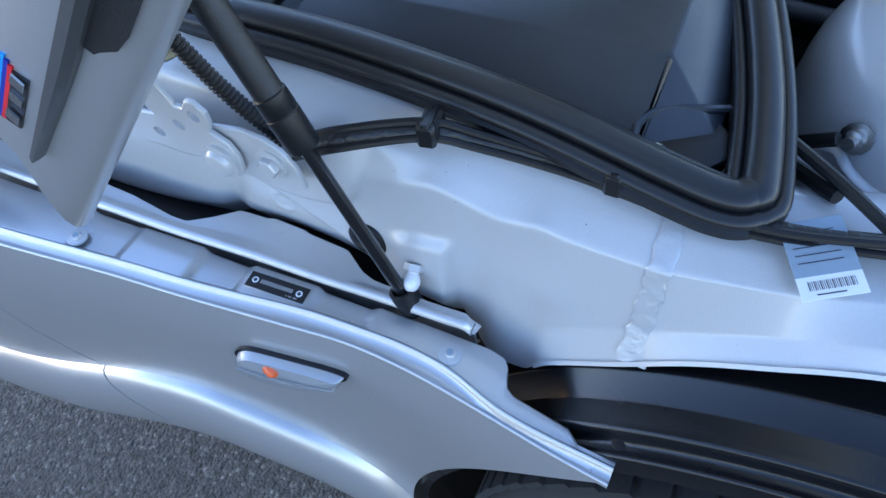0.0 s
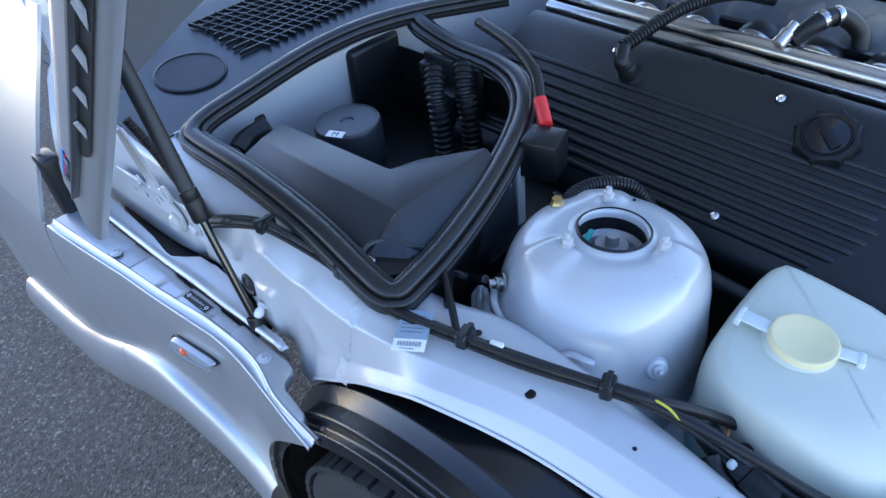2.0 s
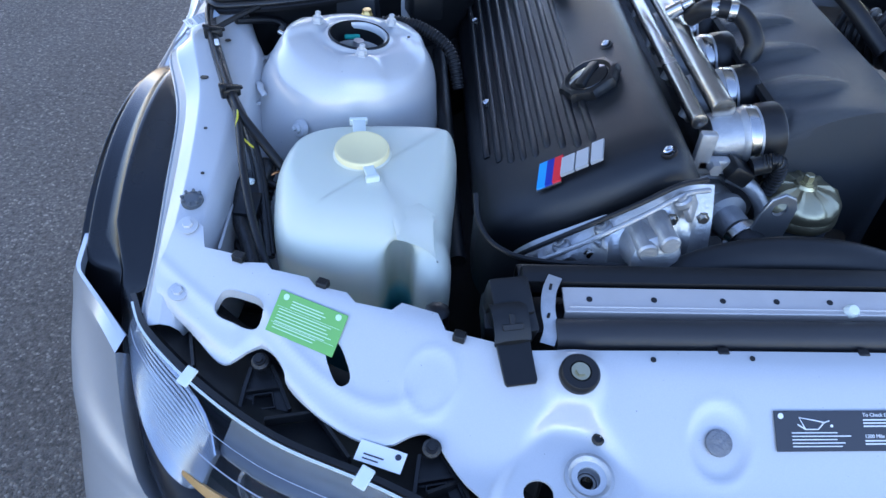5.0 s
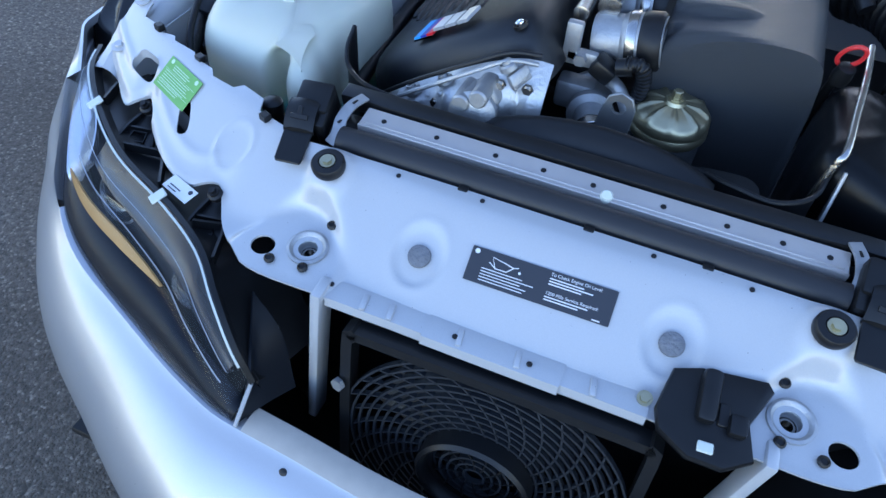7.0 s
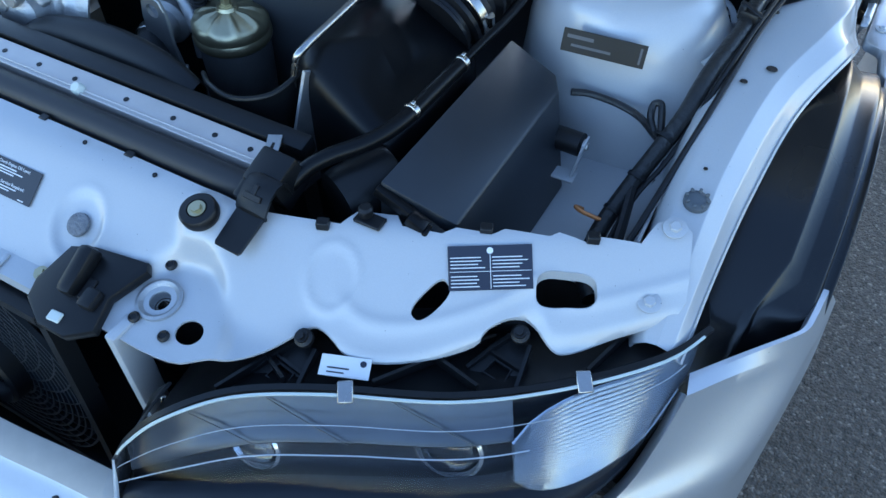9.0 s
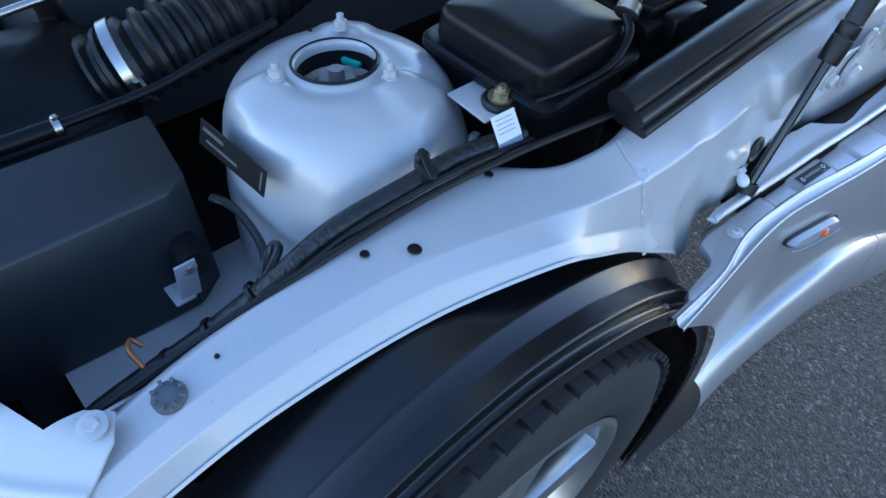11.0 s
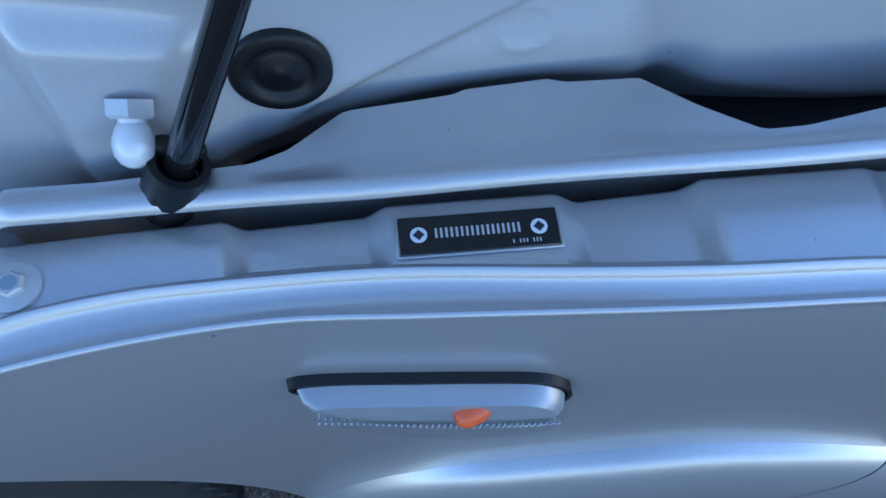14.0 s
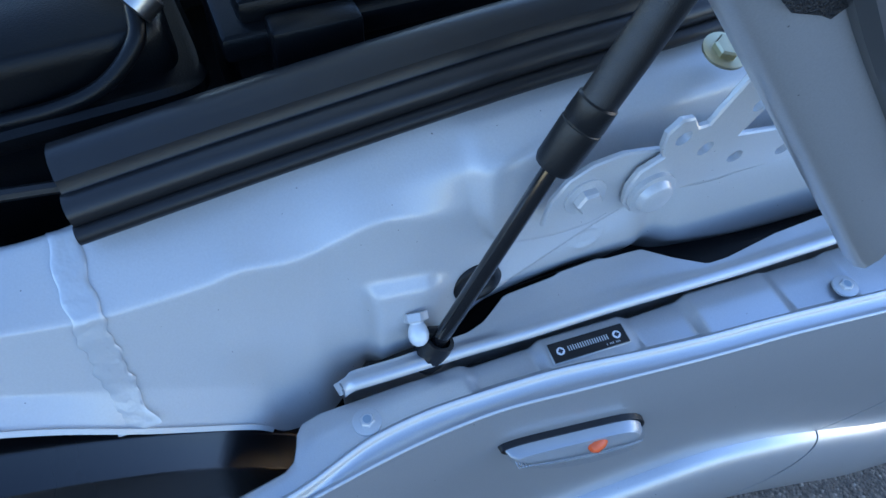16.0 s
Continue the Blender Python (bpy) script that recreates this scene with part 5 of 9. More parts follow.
def build_bumper():
    th = empty("front_bumper", "silver front bumper cover with a slim lower spoiler", "bumper", loc=(0, -0.15, 0.4))
    right = [Vector(p) for p in EDGE]
    left = [Vector((-p.x, p.y, p.z)) for p in reversed(right)][:-1]
    top = spline(left + right, 5)
    rows, keep, nrm = [], [], []
    for i, p in enumerate(top):
        t = top[min(i + 1, len(top) - 1)] - top[max(i - 1, 0)]
        if abs(p.x) > 0.6461:
            continue
        n = Vector((t.y, -t.x, 0)).normalized()
        keep.append(p)
        nrm.append(n)
        rise = (p.z - 0.498) / 0.15
        prof = ((-0.030, -0.014), (-0.017, -0.0004), (-0.0155, 0.0004), (-0.002, 0.0006), (0.0, 0.0), (0.003, -0.0036), (0.02, -0.022 - 0.01 * rise), (0.042, -0.06 - 0.02 * rise), (0.058, -0.11 - 0.03 * rise), (0.064, -0.16 - 0.05 * rise), (0.058, -0.205 - 0.06 * rise), (0.04, -0.235 - 0.08 * rise), (0.02, -0.25 - 0.1 * rise))
        g = lerp1(((0.0, 1.95), (0.3, 1.9), (0.45, 1.55), (0.575, 1.25), (0.65, 1.15)), abs(p.x))
        rows.append(spline([p + n * (a * (g if a > 0 else 1)) + Vector((0, 0, b)) for a, b in prof], 3))
    parts = [grid(rows)]
    for s in (-1, 1):
        parts += bumper_corner(s, rows[0][12:] if s < 0 else rows[-1][12:])
    bm = join(*parts)
    bmesh.ops.remove_doubles(bm, verts=bm.verts, dist=0.0002)
    bmesh.ops.recalc_face_normals(bm, faces=bm.faces)
    put("bumper_cover", bm, SILVER, th, "silver painted bumper cover", 24)
    rows = [[p + n * a + Vector((0, 0, b)) for a, b in ((0.03, -0.262), (0.066, -0.268), (0.08, -0.285), (0.075, -0.31), (0.03, -0.33))] for p, n in zip(keep, nrm)]
    put("lower_spoiler", thick(grid([spline(r, 3) for r in rows]), 0.003), SILVER, th, "silver lower spoiler lip")
    # scuffed upper edge strip in the nose opening
    rows = [[p + n * a + Vector((0, 0, b)) for a, b in ((-0.032, 0.004), (-0.02, 0.0055), (-0.006, 0.004), (0.0, 0.002))] for p, n in zip(keep, nrm) if abs(p.x) < 0.272]
    put("edge_strip", thick(grid(rows), 0.002), BEIGE, th, "worn pale edge strip")
    for x in (-0.205, -0.10, 0.10, 0.205):
        k = min(range(len(keep)), key=lambda i: abs(keep[i].x - x))
        p = keep[k] + nrm[k] * 0.012 + Vector((0, 0, -0.010))
        put("rivet", lathe([(0.005, 0), (0.005, 0.003), (0.003, 0.004)], 14, axes(p, (nrm[k].x, nrm[k].y, 1))), RUBBER, th)


build_bumper()
put("nose_undertray", block((1.2, 0.36, 0.012), Matrix.Translation((0, 0.03, 0.255)), 0.003, 1), BLACK, car, "black plastic undertray below the nose")


# ---- headlights ----
LENS_TOP = ((0.262, -0.118, 0.560), (0.285, -0.108, 0.600), (0.318, -0.082, 0.635), (0.365, -0.040, 0.648), (0.436, 0.0, 0.650), (0.537, 0.046, 0.650), (0.619, 0.104, 0.652), (0.687, 0.170, 0.655), (0.716, 0.222, 0.655))
LENS_LOW = ((0.272, -0.147, 0.510), (0.315, -0.140, 0.513), (0.385, -0.117, 0.518), (0.45, -0.090, 0.522), (0.53, -0.056, 0.530), (0.60, -0.018, 0.540), (0.652, 0.028, 0.552), (0.690, 0.094, 0.572), (0.705, 0.164, 0.628))


def build_headlight(s):
    th = empty("headlight", "clear-lens headlamp unit in a black housing", "headlight", "headlights", loc=(s * 0.5, 0.0, 0.6))
    t = spline([Vector((s * a, b, c)) for a, b, c in LENS_TOP], 6)
    l = spline([Vector((s * a, b, c)) for a, b, c in LENS_LOW], 6)
    n = len(t)

    def between(i, u, out):
        p = t[i].lerp(l[i], u)
        d = Vector((0.25 * s, -0.8, 0.55)).normalized()
        return p + d * (out + 0.020 * math.sin(math.pi * u))

    rows = [[between(i, u / 10, 0.002) for u in range(11)] for i in range(n)]
    put("lens", thick(grid(rows), 0.003), GLASS, th, "clear polycarbonate lens")
    # bezel and reflector bowls behind the lens
    rows = [[between(i, u, -o) for u, o in ((0.0, 0.012), (0.12, 0.020), (0.3, 0.045), (0.55, 0.05), (0.8, 0.03), (1.0, 0.010))] for i in range(n)]
    put("inner_bezel", grid([spline(r, 3) for r in rows]), LAMPGREY, th, "dark grey inner bezel")
    rows = [[between(i, u, -o) for u, o in ((0.60, 0.036), (0.68, 0.024), (0.82, 0.013), (0.95, 0.006))] for i in range(1, n - 4)]
    put("lower_mask", thick(grid([spline(r, 3) for r in rows]), 0.002), DARKMASK, th, "charcoal lower mask")
    rows = [[between(i, u, -o) for u, o in ((0.95, 0.003), (0.97, 0.0025), (0.995, 0.002))] for i in range(1, n - 6)]
    put("lower_strip", thick(grid(rows), 0.002), LAMPBAND, th, "pale grey lower strip")
    rows = [[between(i, u, -o) for u, o in ((0.02, 0.005), (0.10, 0.010), (0.20, 0.015), (0.32, 0.018), (0.335, 0.026))] for i in range(5, n - 15)]
    put("upper_reflector", thick(grid([spline(r, 3) for r in rows]), 0.002), LAMPBAND, th, "grey upper reflector band")
    # ribbed turn signal in the outer corner
    rr = []
    for k, i in enumerate(range(n - 16, n - 1)):
        # the inner end closes in an arc that leans towards the lower edge
        e = math.sqrt(max(0.0, 1 - (1 - min(1.0, (k + 0.4) / 6.0)) ** 2))
        lo, hi = 0.44 - 0.36 * e, 0.44 + 0.30 * e
        rr.append([between(i, lo + (hi - lo) * u / 44, -0.009 - 0.0032 * (u % 2)) for u in range(45)])
    put("turn_signal_reflector", thick(grid(rr), 0.002), REFLECT, th, "ribbed turn signal reflector", 12)
    for i, r in ((n // 2 - 7, 0.026), (n // 2 + 5, 0.034)):
        c = between(i, 0.40, -0.045)
        m = axes(c, (0.12 * s, -0.85, 0.35))
        put("projector_ring", lathe([(r, -0.02), (r, 0.008), (r * 0.9, 0.010), (r * 0.86, 0.004)], 32, m, False), REFLECT, th)
        put("projector_lens", lathe([(r * 0.85, 0.0), (r * 0.7, 0.008), (r * 0.4, 0.013), (0.001, 0.0145)], 32, m), BULGE, th)
    if s < 0:
        rows = [[between(i, 0.49 + 0.10 * (i - n // 2) / 12 + 0.55 * w * math.sin(math.pi * (i - n // 2 + 7) / (n - n // 2 - 5)), -0.009) for w in (-0.1, 0.0, 0.1)] for i in range(n // 2 - 6, n - 13)]
        put("amber_strip", thick(grid(rows), 0.003), AMBER, th, "amber reflector strip")
    # bright moulded lines that bound the upper band
    put("band_line", sweep([between(i, 0.345, -0.004) for i in range(4, n - 14)], circle(0.0007, 6)), PALEOPTIC, th, "pale line under the upper band")
    put("band_line", sweep([between(i, 0.17, 0.0005) for i in range(4, n - 3)], circle(0.0004, 6)), PALEOPTIC, th)
    # inner side facet that turns in towards the nose
    ring = [t[0].lerp(l[0], 0.0), t[0].lerp(l[0], 0.5), l[0]]
    inner = [Vector((s * 0.292, -0.050, 0.625)), Vector((s * 0.258, -0.058, 0.580)), Vector((s * 0.236, -0.078, 0.512))]
    put("side_facet", thick(grid([[a.lerp(b, k / 6) + Vector((0, 0, 0.004 * math.sin(math.pi * k / 6))) for k in range(7)] for a, b in zip(spline(ring, 4), spline(inner, 4))]), 0.003), DARKMASK, th, "dark inner side of the lamp", 60)
    put("corner_edge", sweep(spline(ring, 6), circle(0.0026, 8), (1, 0, 0)), PALEOPTIC, th, "pale corner edge of the lens")
    m = Matrix.Translation((s * 0.274, -0.054, 0.570)) @ Matrix.Rotation(radians(s * 40), 4, "Z") @ Matrix.Rotation(radians(40), 4, "X")
    put("lens_clip", block((0.012, 0.020, 0.003), m, 0.001, 1), STEEL, th, "bright spring clip")
    # black rim and housing under the panel
    put("rim_seal", sweep([between(i, -0.02, 0.0) for i in range(n)], ((0.003, -0.002), (0.003, 0.002), (-0.003, 0.002), (-0.003, -0.002))), BLACK, th)
    put("lens_edge", sweep([between(i, 0.004, 0.0035) for i in range(3, n - 1)], ((0.0012, -0.0009), (0.0012, 0.0009), (-0.0012, 0.0009), (-0.0012, -0.0009))), TABP, th, "pale moulded edge of the lens")
    # thin grey rods added as streaks across the upper band
    for k in (14, 20, 27):
        if s > 0 and k < n - 16:
            put("band_streak", tube([between(min(n - 2, k + j), 0.04 + 0.07 * j, -0.004 - 0.0025 * j) for j in range(5)], 0.0006, 5, 3), LAMPBAND, th)
    back = Vector((-0.02 * s, 0.105, -0.03))
    rows = [[between(i, 0.0, -0.001), between(i, 0.0, -0.004) + Vector((0, 0.012, -0.010)), between(i, 0.0, 0) + back * 0.5 + Vector((0, 0, -0.006)), between(i, 0, 0) + back, between(i, 0, 0) + back + Vector((0, 0.0, -0.12))] for i in range(n)]
    put("housing", thick(grid(rows), 0.002), BLACK, th, "black lamp housing", 30)
    for k, d in ((16, 5), (21, -5), (26, 5), (31, -5), (37, 4)):
        a, b = between(min(n - 1, k), 0, 0) + back * 0.12, between(min(n - 1, k + d), 0, 0) + back * 0.75
        put("housing_rib", sweep([a + Vector((0, 0, 0.002)), (a + b) / 2 + Vector((0, 0, 0.006)), b + Vector((0, 0, 0.004))], ((0.0016, -0.008), (0.0016, 0.004), (-0.0016, 0.004), (-0.0016, -0.008))), BLACK, th)
    for px, py in ((0.39, 0.030), (0.562, 0.128)):
        m = Matrix.Translation((s * px, py, 0.650))
        m = m @ Matrix.Rotation(radians(-10 * s), 4, "Z") @ Matrix.Rotation(radians(10), 4, "X") @ Matrix.Translation((0, 0, -0.006))
        plate = prism([(-0.012, 0.004), (0.012, 0.004), (0.018, -0.018), (0.026, -0.046), (-0.026, -0.046), (-0.018, -0.018)], -0.006, -0.002, m)
        br = put("mount_bracket", carve(plate, [(prism([(-0.010, -0.040), (0.010, -0.040), (0.008, -0.026), (-0.008, -0.026)], -0.02, 0.02, m), "DIFFERENCE")]), BLACK, th, "black triangular mount with a window")
        for k in (-1, 1):
            put("bracket_rib", sweep([m @ Vector((k * 0.010, 0.004, 0.0)), m @ Vector((k * 0.017, -0.018, 0.001)), m @ Vector((k * 0.025, -0.046, -0.002))], ((0.0018, -0.005), (0.0018, 0.004), (-0.0018, 0.004), (-0.0018, -0.005))), BLACK, br)
        put("bracket_rib", sweep([m @ Vector((x, -0.021, 0.0)) for x in (-0.018, 0.018)], ((0.0015, -0.005), (0.0015, 0.003), (-0.0015, 0.003), (-0.0015, -0.005))), BLACK, br)
        put("window_rim", sweep([m @ Vector((a, b, -0.001)) for a, b in ((-0.011, -0.041), (0.011, -0.041), (0.009, -0.025), (-0.009, -0.025))], circle(0.0014, 6), tuple(m.to_3x3() @ Vector((0, 0, 1))), True), BLACK, br)
        put("adjuster", join(lathe([(0.009, 0), (0.009, 0.006), (0.006, 0.008), (0.006, 0.012)], 12, axes((s * px, py + 0.004, 0.655), (0, -0.4, 1))), lathe([(0.004, 0.01), (0.004, 0.016)], 6, axes((s * px, py + 0.004, 0.655), (0, -0.4, 1)))), RUBBER, br)
    for u in (0.455, 0.632):
        i = min(range(n), key=lambda j: abs(abs(t[j].x) - u))
        m = Matrix.Translation(t[i] + Vector((0, -0.001, 0.003))) @ Matrix.Rotation(radians(s * 32), 4, "Z") @ Matrix.Rotation(radians(18), 4, "X")
        put("lens_clip", block((0.014, 0.020, 0.003), m, 0.001, 1), STEEL if s > 0 else TABP, th, "bright spring clip")
    m = Matrix.Translation((s * 0.437, 0.028, 0.652)) @ Matrix.Rotation(radians(s * 20), 4, "Z") @ Matrix.Rotation(radians(12), 4, "X")
    lb = put("part_label", block((0.046, 0.020, 0.001), m, 0.0003, 1), WHITE, th, "white part label")
    bars(lb, m @ Matrix.Translation((0, 0, 0.0003)), [(-0.016, -0.003, 0.02, 0.0016), (-0.016, -0.007, 0.016, 0.0014)], DARKLABEL)
    put("label_emblem", lathe([(0.003, 0.0005), (0.003, 0.001)], 16, m @ Matrix.Translation((0.016, 0.004, 0))), BLUELABEL, lb)


for s in (-1, 1):
    build_headlight(s)


# ---- hood, raised on its struts ----
HOOD = []


def build_hood():
    th = empty("hood", "raised silver hood with vented side skirts", "hood", loc=(0, 1.1, 0.85))
    HOOD.append(th)
    e1, e2 = Vector((0, -0.645, 0.764)), Vector((0, 0.764, 0.645))
    tip = Vector((0, 1.073, 0.770))

    def at(x, a, b):
        side = 1 if x > 0.5 else 0
        return Vector((x * (1 - 0.065 * max(0.0, a) * (abs(x) > 0.5)) + (0.005 * side if x > 0 else -0.003), 0, 0)) + tip + e1 * a + e2 * (b + 0.014 * side)

    def skin_x(b):
        return lerp1(((-0.01, 0.850), (0.0, 0.850), (0.003, 0.8555), (0.010, 0.859), (0.022, 0.861), (0.04, 0.862), (0.062, 0.860), (0.085, 0.852), (0.105, 0.834), (0.125, 0.80), (0.138, 0.74)), b)

    for s in (-1, 1):
        rows = []
        bs = (0.0, 0.0, 0.0012, 0.003, 0.006, 0.010, 0.016, 0.022, 0.03, 0.04, 0.052, 0.062, 0.074, 0.085, 0.096, 0.105, 0.116, 0.125, 0.138)
        for k in range(61):
            row = []
            for j, b in enumerate(bs):
                a0 = -0.040 + 1.7 * min(b, 0.045)
                a = a0 + (0.95 - a0) * k / 60
                row.append(at(s * (0.842 if j == 0 else skin_x(b)), a, b))
            rows.append(row)
        put("side_skirt", thick(grid(rows), 0.002), SILVER, th, "silver side skirt of the hood with a sharp lower edge", 50)
        # long grey fin over the vent
        rows = []
        for k in range(33):
            a = 0.060 + 0.60 * k / 32
            wd = min(1, 0.25 + (a - 0.06) / 0.14)
            rows.append([at(s * x, a, b) for x, b in ((0.8615, 0.0315 - 0.0065 * wd), (0.866, 0.032 - 0.0068 * wd), (0.8700, 0.0325 - 0.004 * wd), (0.8685, 0.0345), (0.8620, 0.038))])
        put("vent_fin", thick(grid(rows), 0.0012), mat("graphite_trim", (0.10, 0.105, 0.11), 0.3, 0.5) if s < 0 else bpy.data.materials["graphite_trim"], th, "dark grey vent trim fin", 30)
        rows = []
        for k in range(33):
            a = 0.186 + 0.42 * k / 32
            h = min(1, math.sqrt(max(0.0, (a - 0.186) / 0.02)))
            rows.append([at(s * x, a, b) for x, b in ((0.8622, 0.0205 - 0.011 * h), (0.8624, 0.0205 - 0.0085 * h), (0.8628, 0.020), (0.8632, 0.0285))])
        put("vent_mesh", thick(grid(rows), 0.001), mat("vent_mesh", (0.012, 0.012, 0.013), 0.5, 0, 0.5, 700, 1.0, 1100) if s < 0 else bpy.data.materials["vent_mesh"], th, "black honeycomb vent mesh")
        for j, a in enumerate((0.252, 0.312, 0.372, 0.432, 0.492)):
            g = 1.0 + 0.12 * j
            bm = bmesh.new()
            vs = [bm.verts.new(at(s * x, aa, b)) for x, aa, b in ((0.8635, a - 0.014 * g, 0.0125), (0.8700, a + 0.004, 0.0245), (0.8690, a + 0.014 * g, 0.0195), (0.8640, a + 0.004, 0.0145))]
            bm.faces.new((vs[0], vs[1], vs[2]))
            bm.faces.new((vs[0], vs[2], vs[3]))
            put("vent_blade", thick(bm, 0.0015), BLADE, th, "bright vent blade", 20)
        # side badge: three stripes and slanted bright bars
        for k, (mm, b0, b1) in enumerate(((LIGHTBLUE, 0.0595, 0.062), (DARKBLUE, 0.057, 0.0595), (REDSTRIPE, 0.0545, 0.057), (BADGEDARK, 0.045, 0.0545))):
            rows = [[at(s * (skin_x(b) + 0.0012), a + 0.35 * (0.062 - b), b) for b in (b0, (b0 + b1) / 2, b1)] for a in (0.066, 0.085, 0.105, 0.128 - 0.003 * k)]
            put("badge_stripe", thick(grid(rows), 0.0015), mm, th)
        for k in range(3):
            rows = [[at(s * (skin_x(b) + 0.0022), a, b) for b in (0.0460, 0.0535)] for a in (0.078 + 0.018 * k, 0.086 + 0.018 * k)]
            put("badge_bar", thick(grid(rows), 0.0012), CHROME, th)
    # top panel
    rows = []
    for k in range(13):
        rows.append([at(x, 0.04 + 0.18 * (1 - (x / 0.74) ** 2) + (0.91 - 0.18 * (1 - (x / 0.74) ** 2)) * k / 12, 0.138 + 0.11 * (1 - (x / 0.74) ** 2)) for x in [-0.74 + 1.48 * j / 24 for j in range(25)]])
    put("top_panel", thick(grid(rows), 0.004), SILVER, th, "silver hood top panel")


build_hood()


def build_strut(s):
    th = empty("gas_strut", "black hood gas strut with a plastic socket", "gas strut", "hood gas struts", loc=(s * 0.777, 0.9, 0.66))
    a, b, c = Vector((-0.775, 0.900, 0.658)), Vector((-0.771, 0.957, 0.80)), Vector((-0.762, 1.050, 1.02))
    if s > 0:
        a, b, c = Vector((0.774, 0.905, 0.658)), Vector((0.7655, 0.972, 0.795)), Vector((0.757, 1.089, 1.02))
    put("rod", tube([a, b], 0.0050, 16, 0), mat("rod_black", (0.010, 0.010, 0.011), 0.12, 0.2, coat=0.5) if s < 0 else bpy.data.materials["rod_black"], th, "glossy black piston rod")
    d = (c - b).normalized()
    put("tube", sweep([b + d * 0.03, c], circle(0.0097, 20)), SATIN, th, "satin black pressure tube")
    m = axes(b - d * 0.006, d)
    put("collar", lathe([(0.005, 0), (0.0100, 0.0), (0.0110, 0.003), (0.0112, 0.026), (0.0107, 0.0265), (0.0107, 0.028), (0.0111, 0.0285), (0.0108, 0.040), (0.0096, 0.041)], 24, m), BLACK, th, "black plastic collar")
    m = axes(a - (b - a).normalized() * 0.016, (b - a), (s, 0, 0))
    body = join(lathe([(0.0055, 0), (0.0085, 0.0015), (0.0098, 0.007), (0.0102, 0.020), (0.0098, 0.026), (0.0072, 0.0262), (0.0066, 0.020)], 20, m, False), block((0.0175, 0.0165, 0.018), m @ Matrix.Translation((0, 0, 0.012)), 0.004, 3), block((0.007, 0.017, 0.012), m @ Matrix.Translation((-0.006, 0, 0.0235)), 0.003, 2))
    so = put("socket", body, BLACK, th, "black plastic ball socket")
    put("clip_slot", block((0.0012, 0.0085, 0.0012), m @ Matrix.Translation((0.0086, 0, 0.0085)), 0.0003, 1), RUBBER, so)


def build_hinge(s):
    th = HOOD[0]
    def flat(outline, x, t=0.004):
        m = Matrix(((0, 0, s, s * x), (1, 0, 0, 0), (0, 1, 0, 0), (0, 0, 0, 1)))
        return m, outline, t
    m, _, _ = flat(None, 0.766)
    lower = [(0.968, 0.746), (0.9705, 0.765), (0.979, 0.778), (0.992, 0.785), (1.010, 0.787), (1.040, 0.781), (1.083, 0.7755), (1.125, 0.768), (1.22, 0.757), (1.22, 0.722), (1.145, 0.735), (1.075, 0.742), (1.030, 0.738), (0.995, 0.740), (0.978, 0.7405)]
    bm = prism(lower, 0, 0.004, m, 0.001, 1)
    holes = [(prism(oval(y, z, 0.0055, 0.0045, 0, 14, 2), -0.01, 0.02, m), "DIFFERENCE") for y, z in ((1.0927, 0.7556), (1.1315, 0.7482), (1.17, 0.741))]
    put("hinge_plate", carve(bm, holes), BAY, th, "silver hinge base plate")
    m, _, _ = flat(None, 0.7715)
    upper = [(1.0145, 0.752), (1.0135, 0.765), (1.0185, 0.776), (1.031, 0.7825), (1.0275, 0.7905), (1.0275, 0.800), (1.0345, 0.8075), (1.042, 0.8065), (1.0475, 0.7985), (1.054, 0.7985), (1.0716, 0.8324), (1.10, 0.868), (1.125, 0.855), (1.0956, 0.8071), (1.0674, 0.7644), (1.0600, 0.7560), (1.0495, 0.7575), (1.0455, 0.7455), (1.034, 0.7395), (1.0215, 0.7425)]
    bm = prism(upper, 0, 0.0045, m, 0.001, 1)
    holes = [(prism(oval(y, z, 0.0052, 0.0042, 0.6, 14, 2), -0.01, 0.02, m), "DIFFERENCE") for y, z in ((1.0582, 0.7799), (1.0393, 0.7938), (1.0841, 0.8029))]
    put("hinge_arm", carve(bm, holes), BAY, th, "silver hinge arm with oval holes")
    put("hinge_pivot", lathe([(0.0145, 0), (0.0145, 0.003), (0.0125, 0.0036), (0.0115, 0.0036), (0.010, 0.0070), (0.0085, 0.0078), (0.002, 0.0080)], 28, axes((s * 0.776, 1.0305, 0.7568), (s, 0, 0))), BAY, th)
    bolt(th, (s * 0.770, 0.9913, 0.7624), (s, 0, 0), 0.008, 0.007, 0.0125, BAY, "hinge_bolt")
    bolt(th, (s * 0.771, 1.1315, 0.772), (s, 0, 0), 0.006, 0.005, 0.009, BAY, "hinge_bolt")
    bolt(th, (s * 0.735, 1.09, 0.805), (0.2 * s, 0, 1), 0.008, 0.006, 0.013, ZINC, "hinge_bolt")


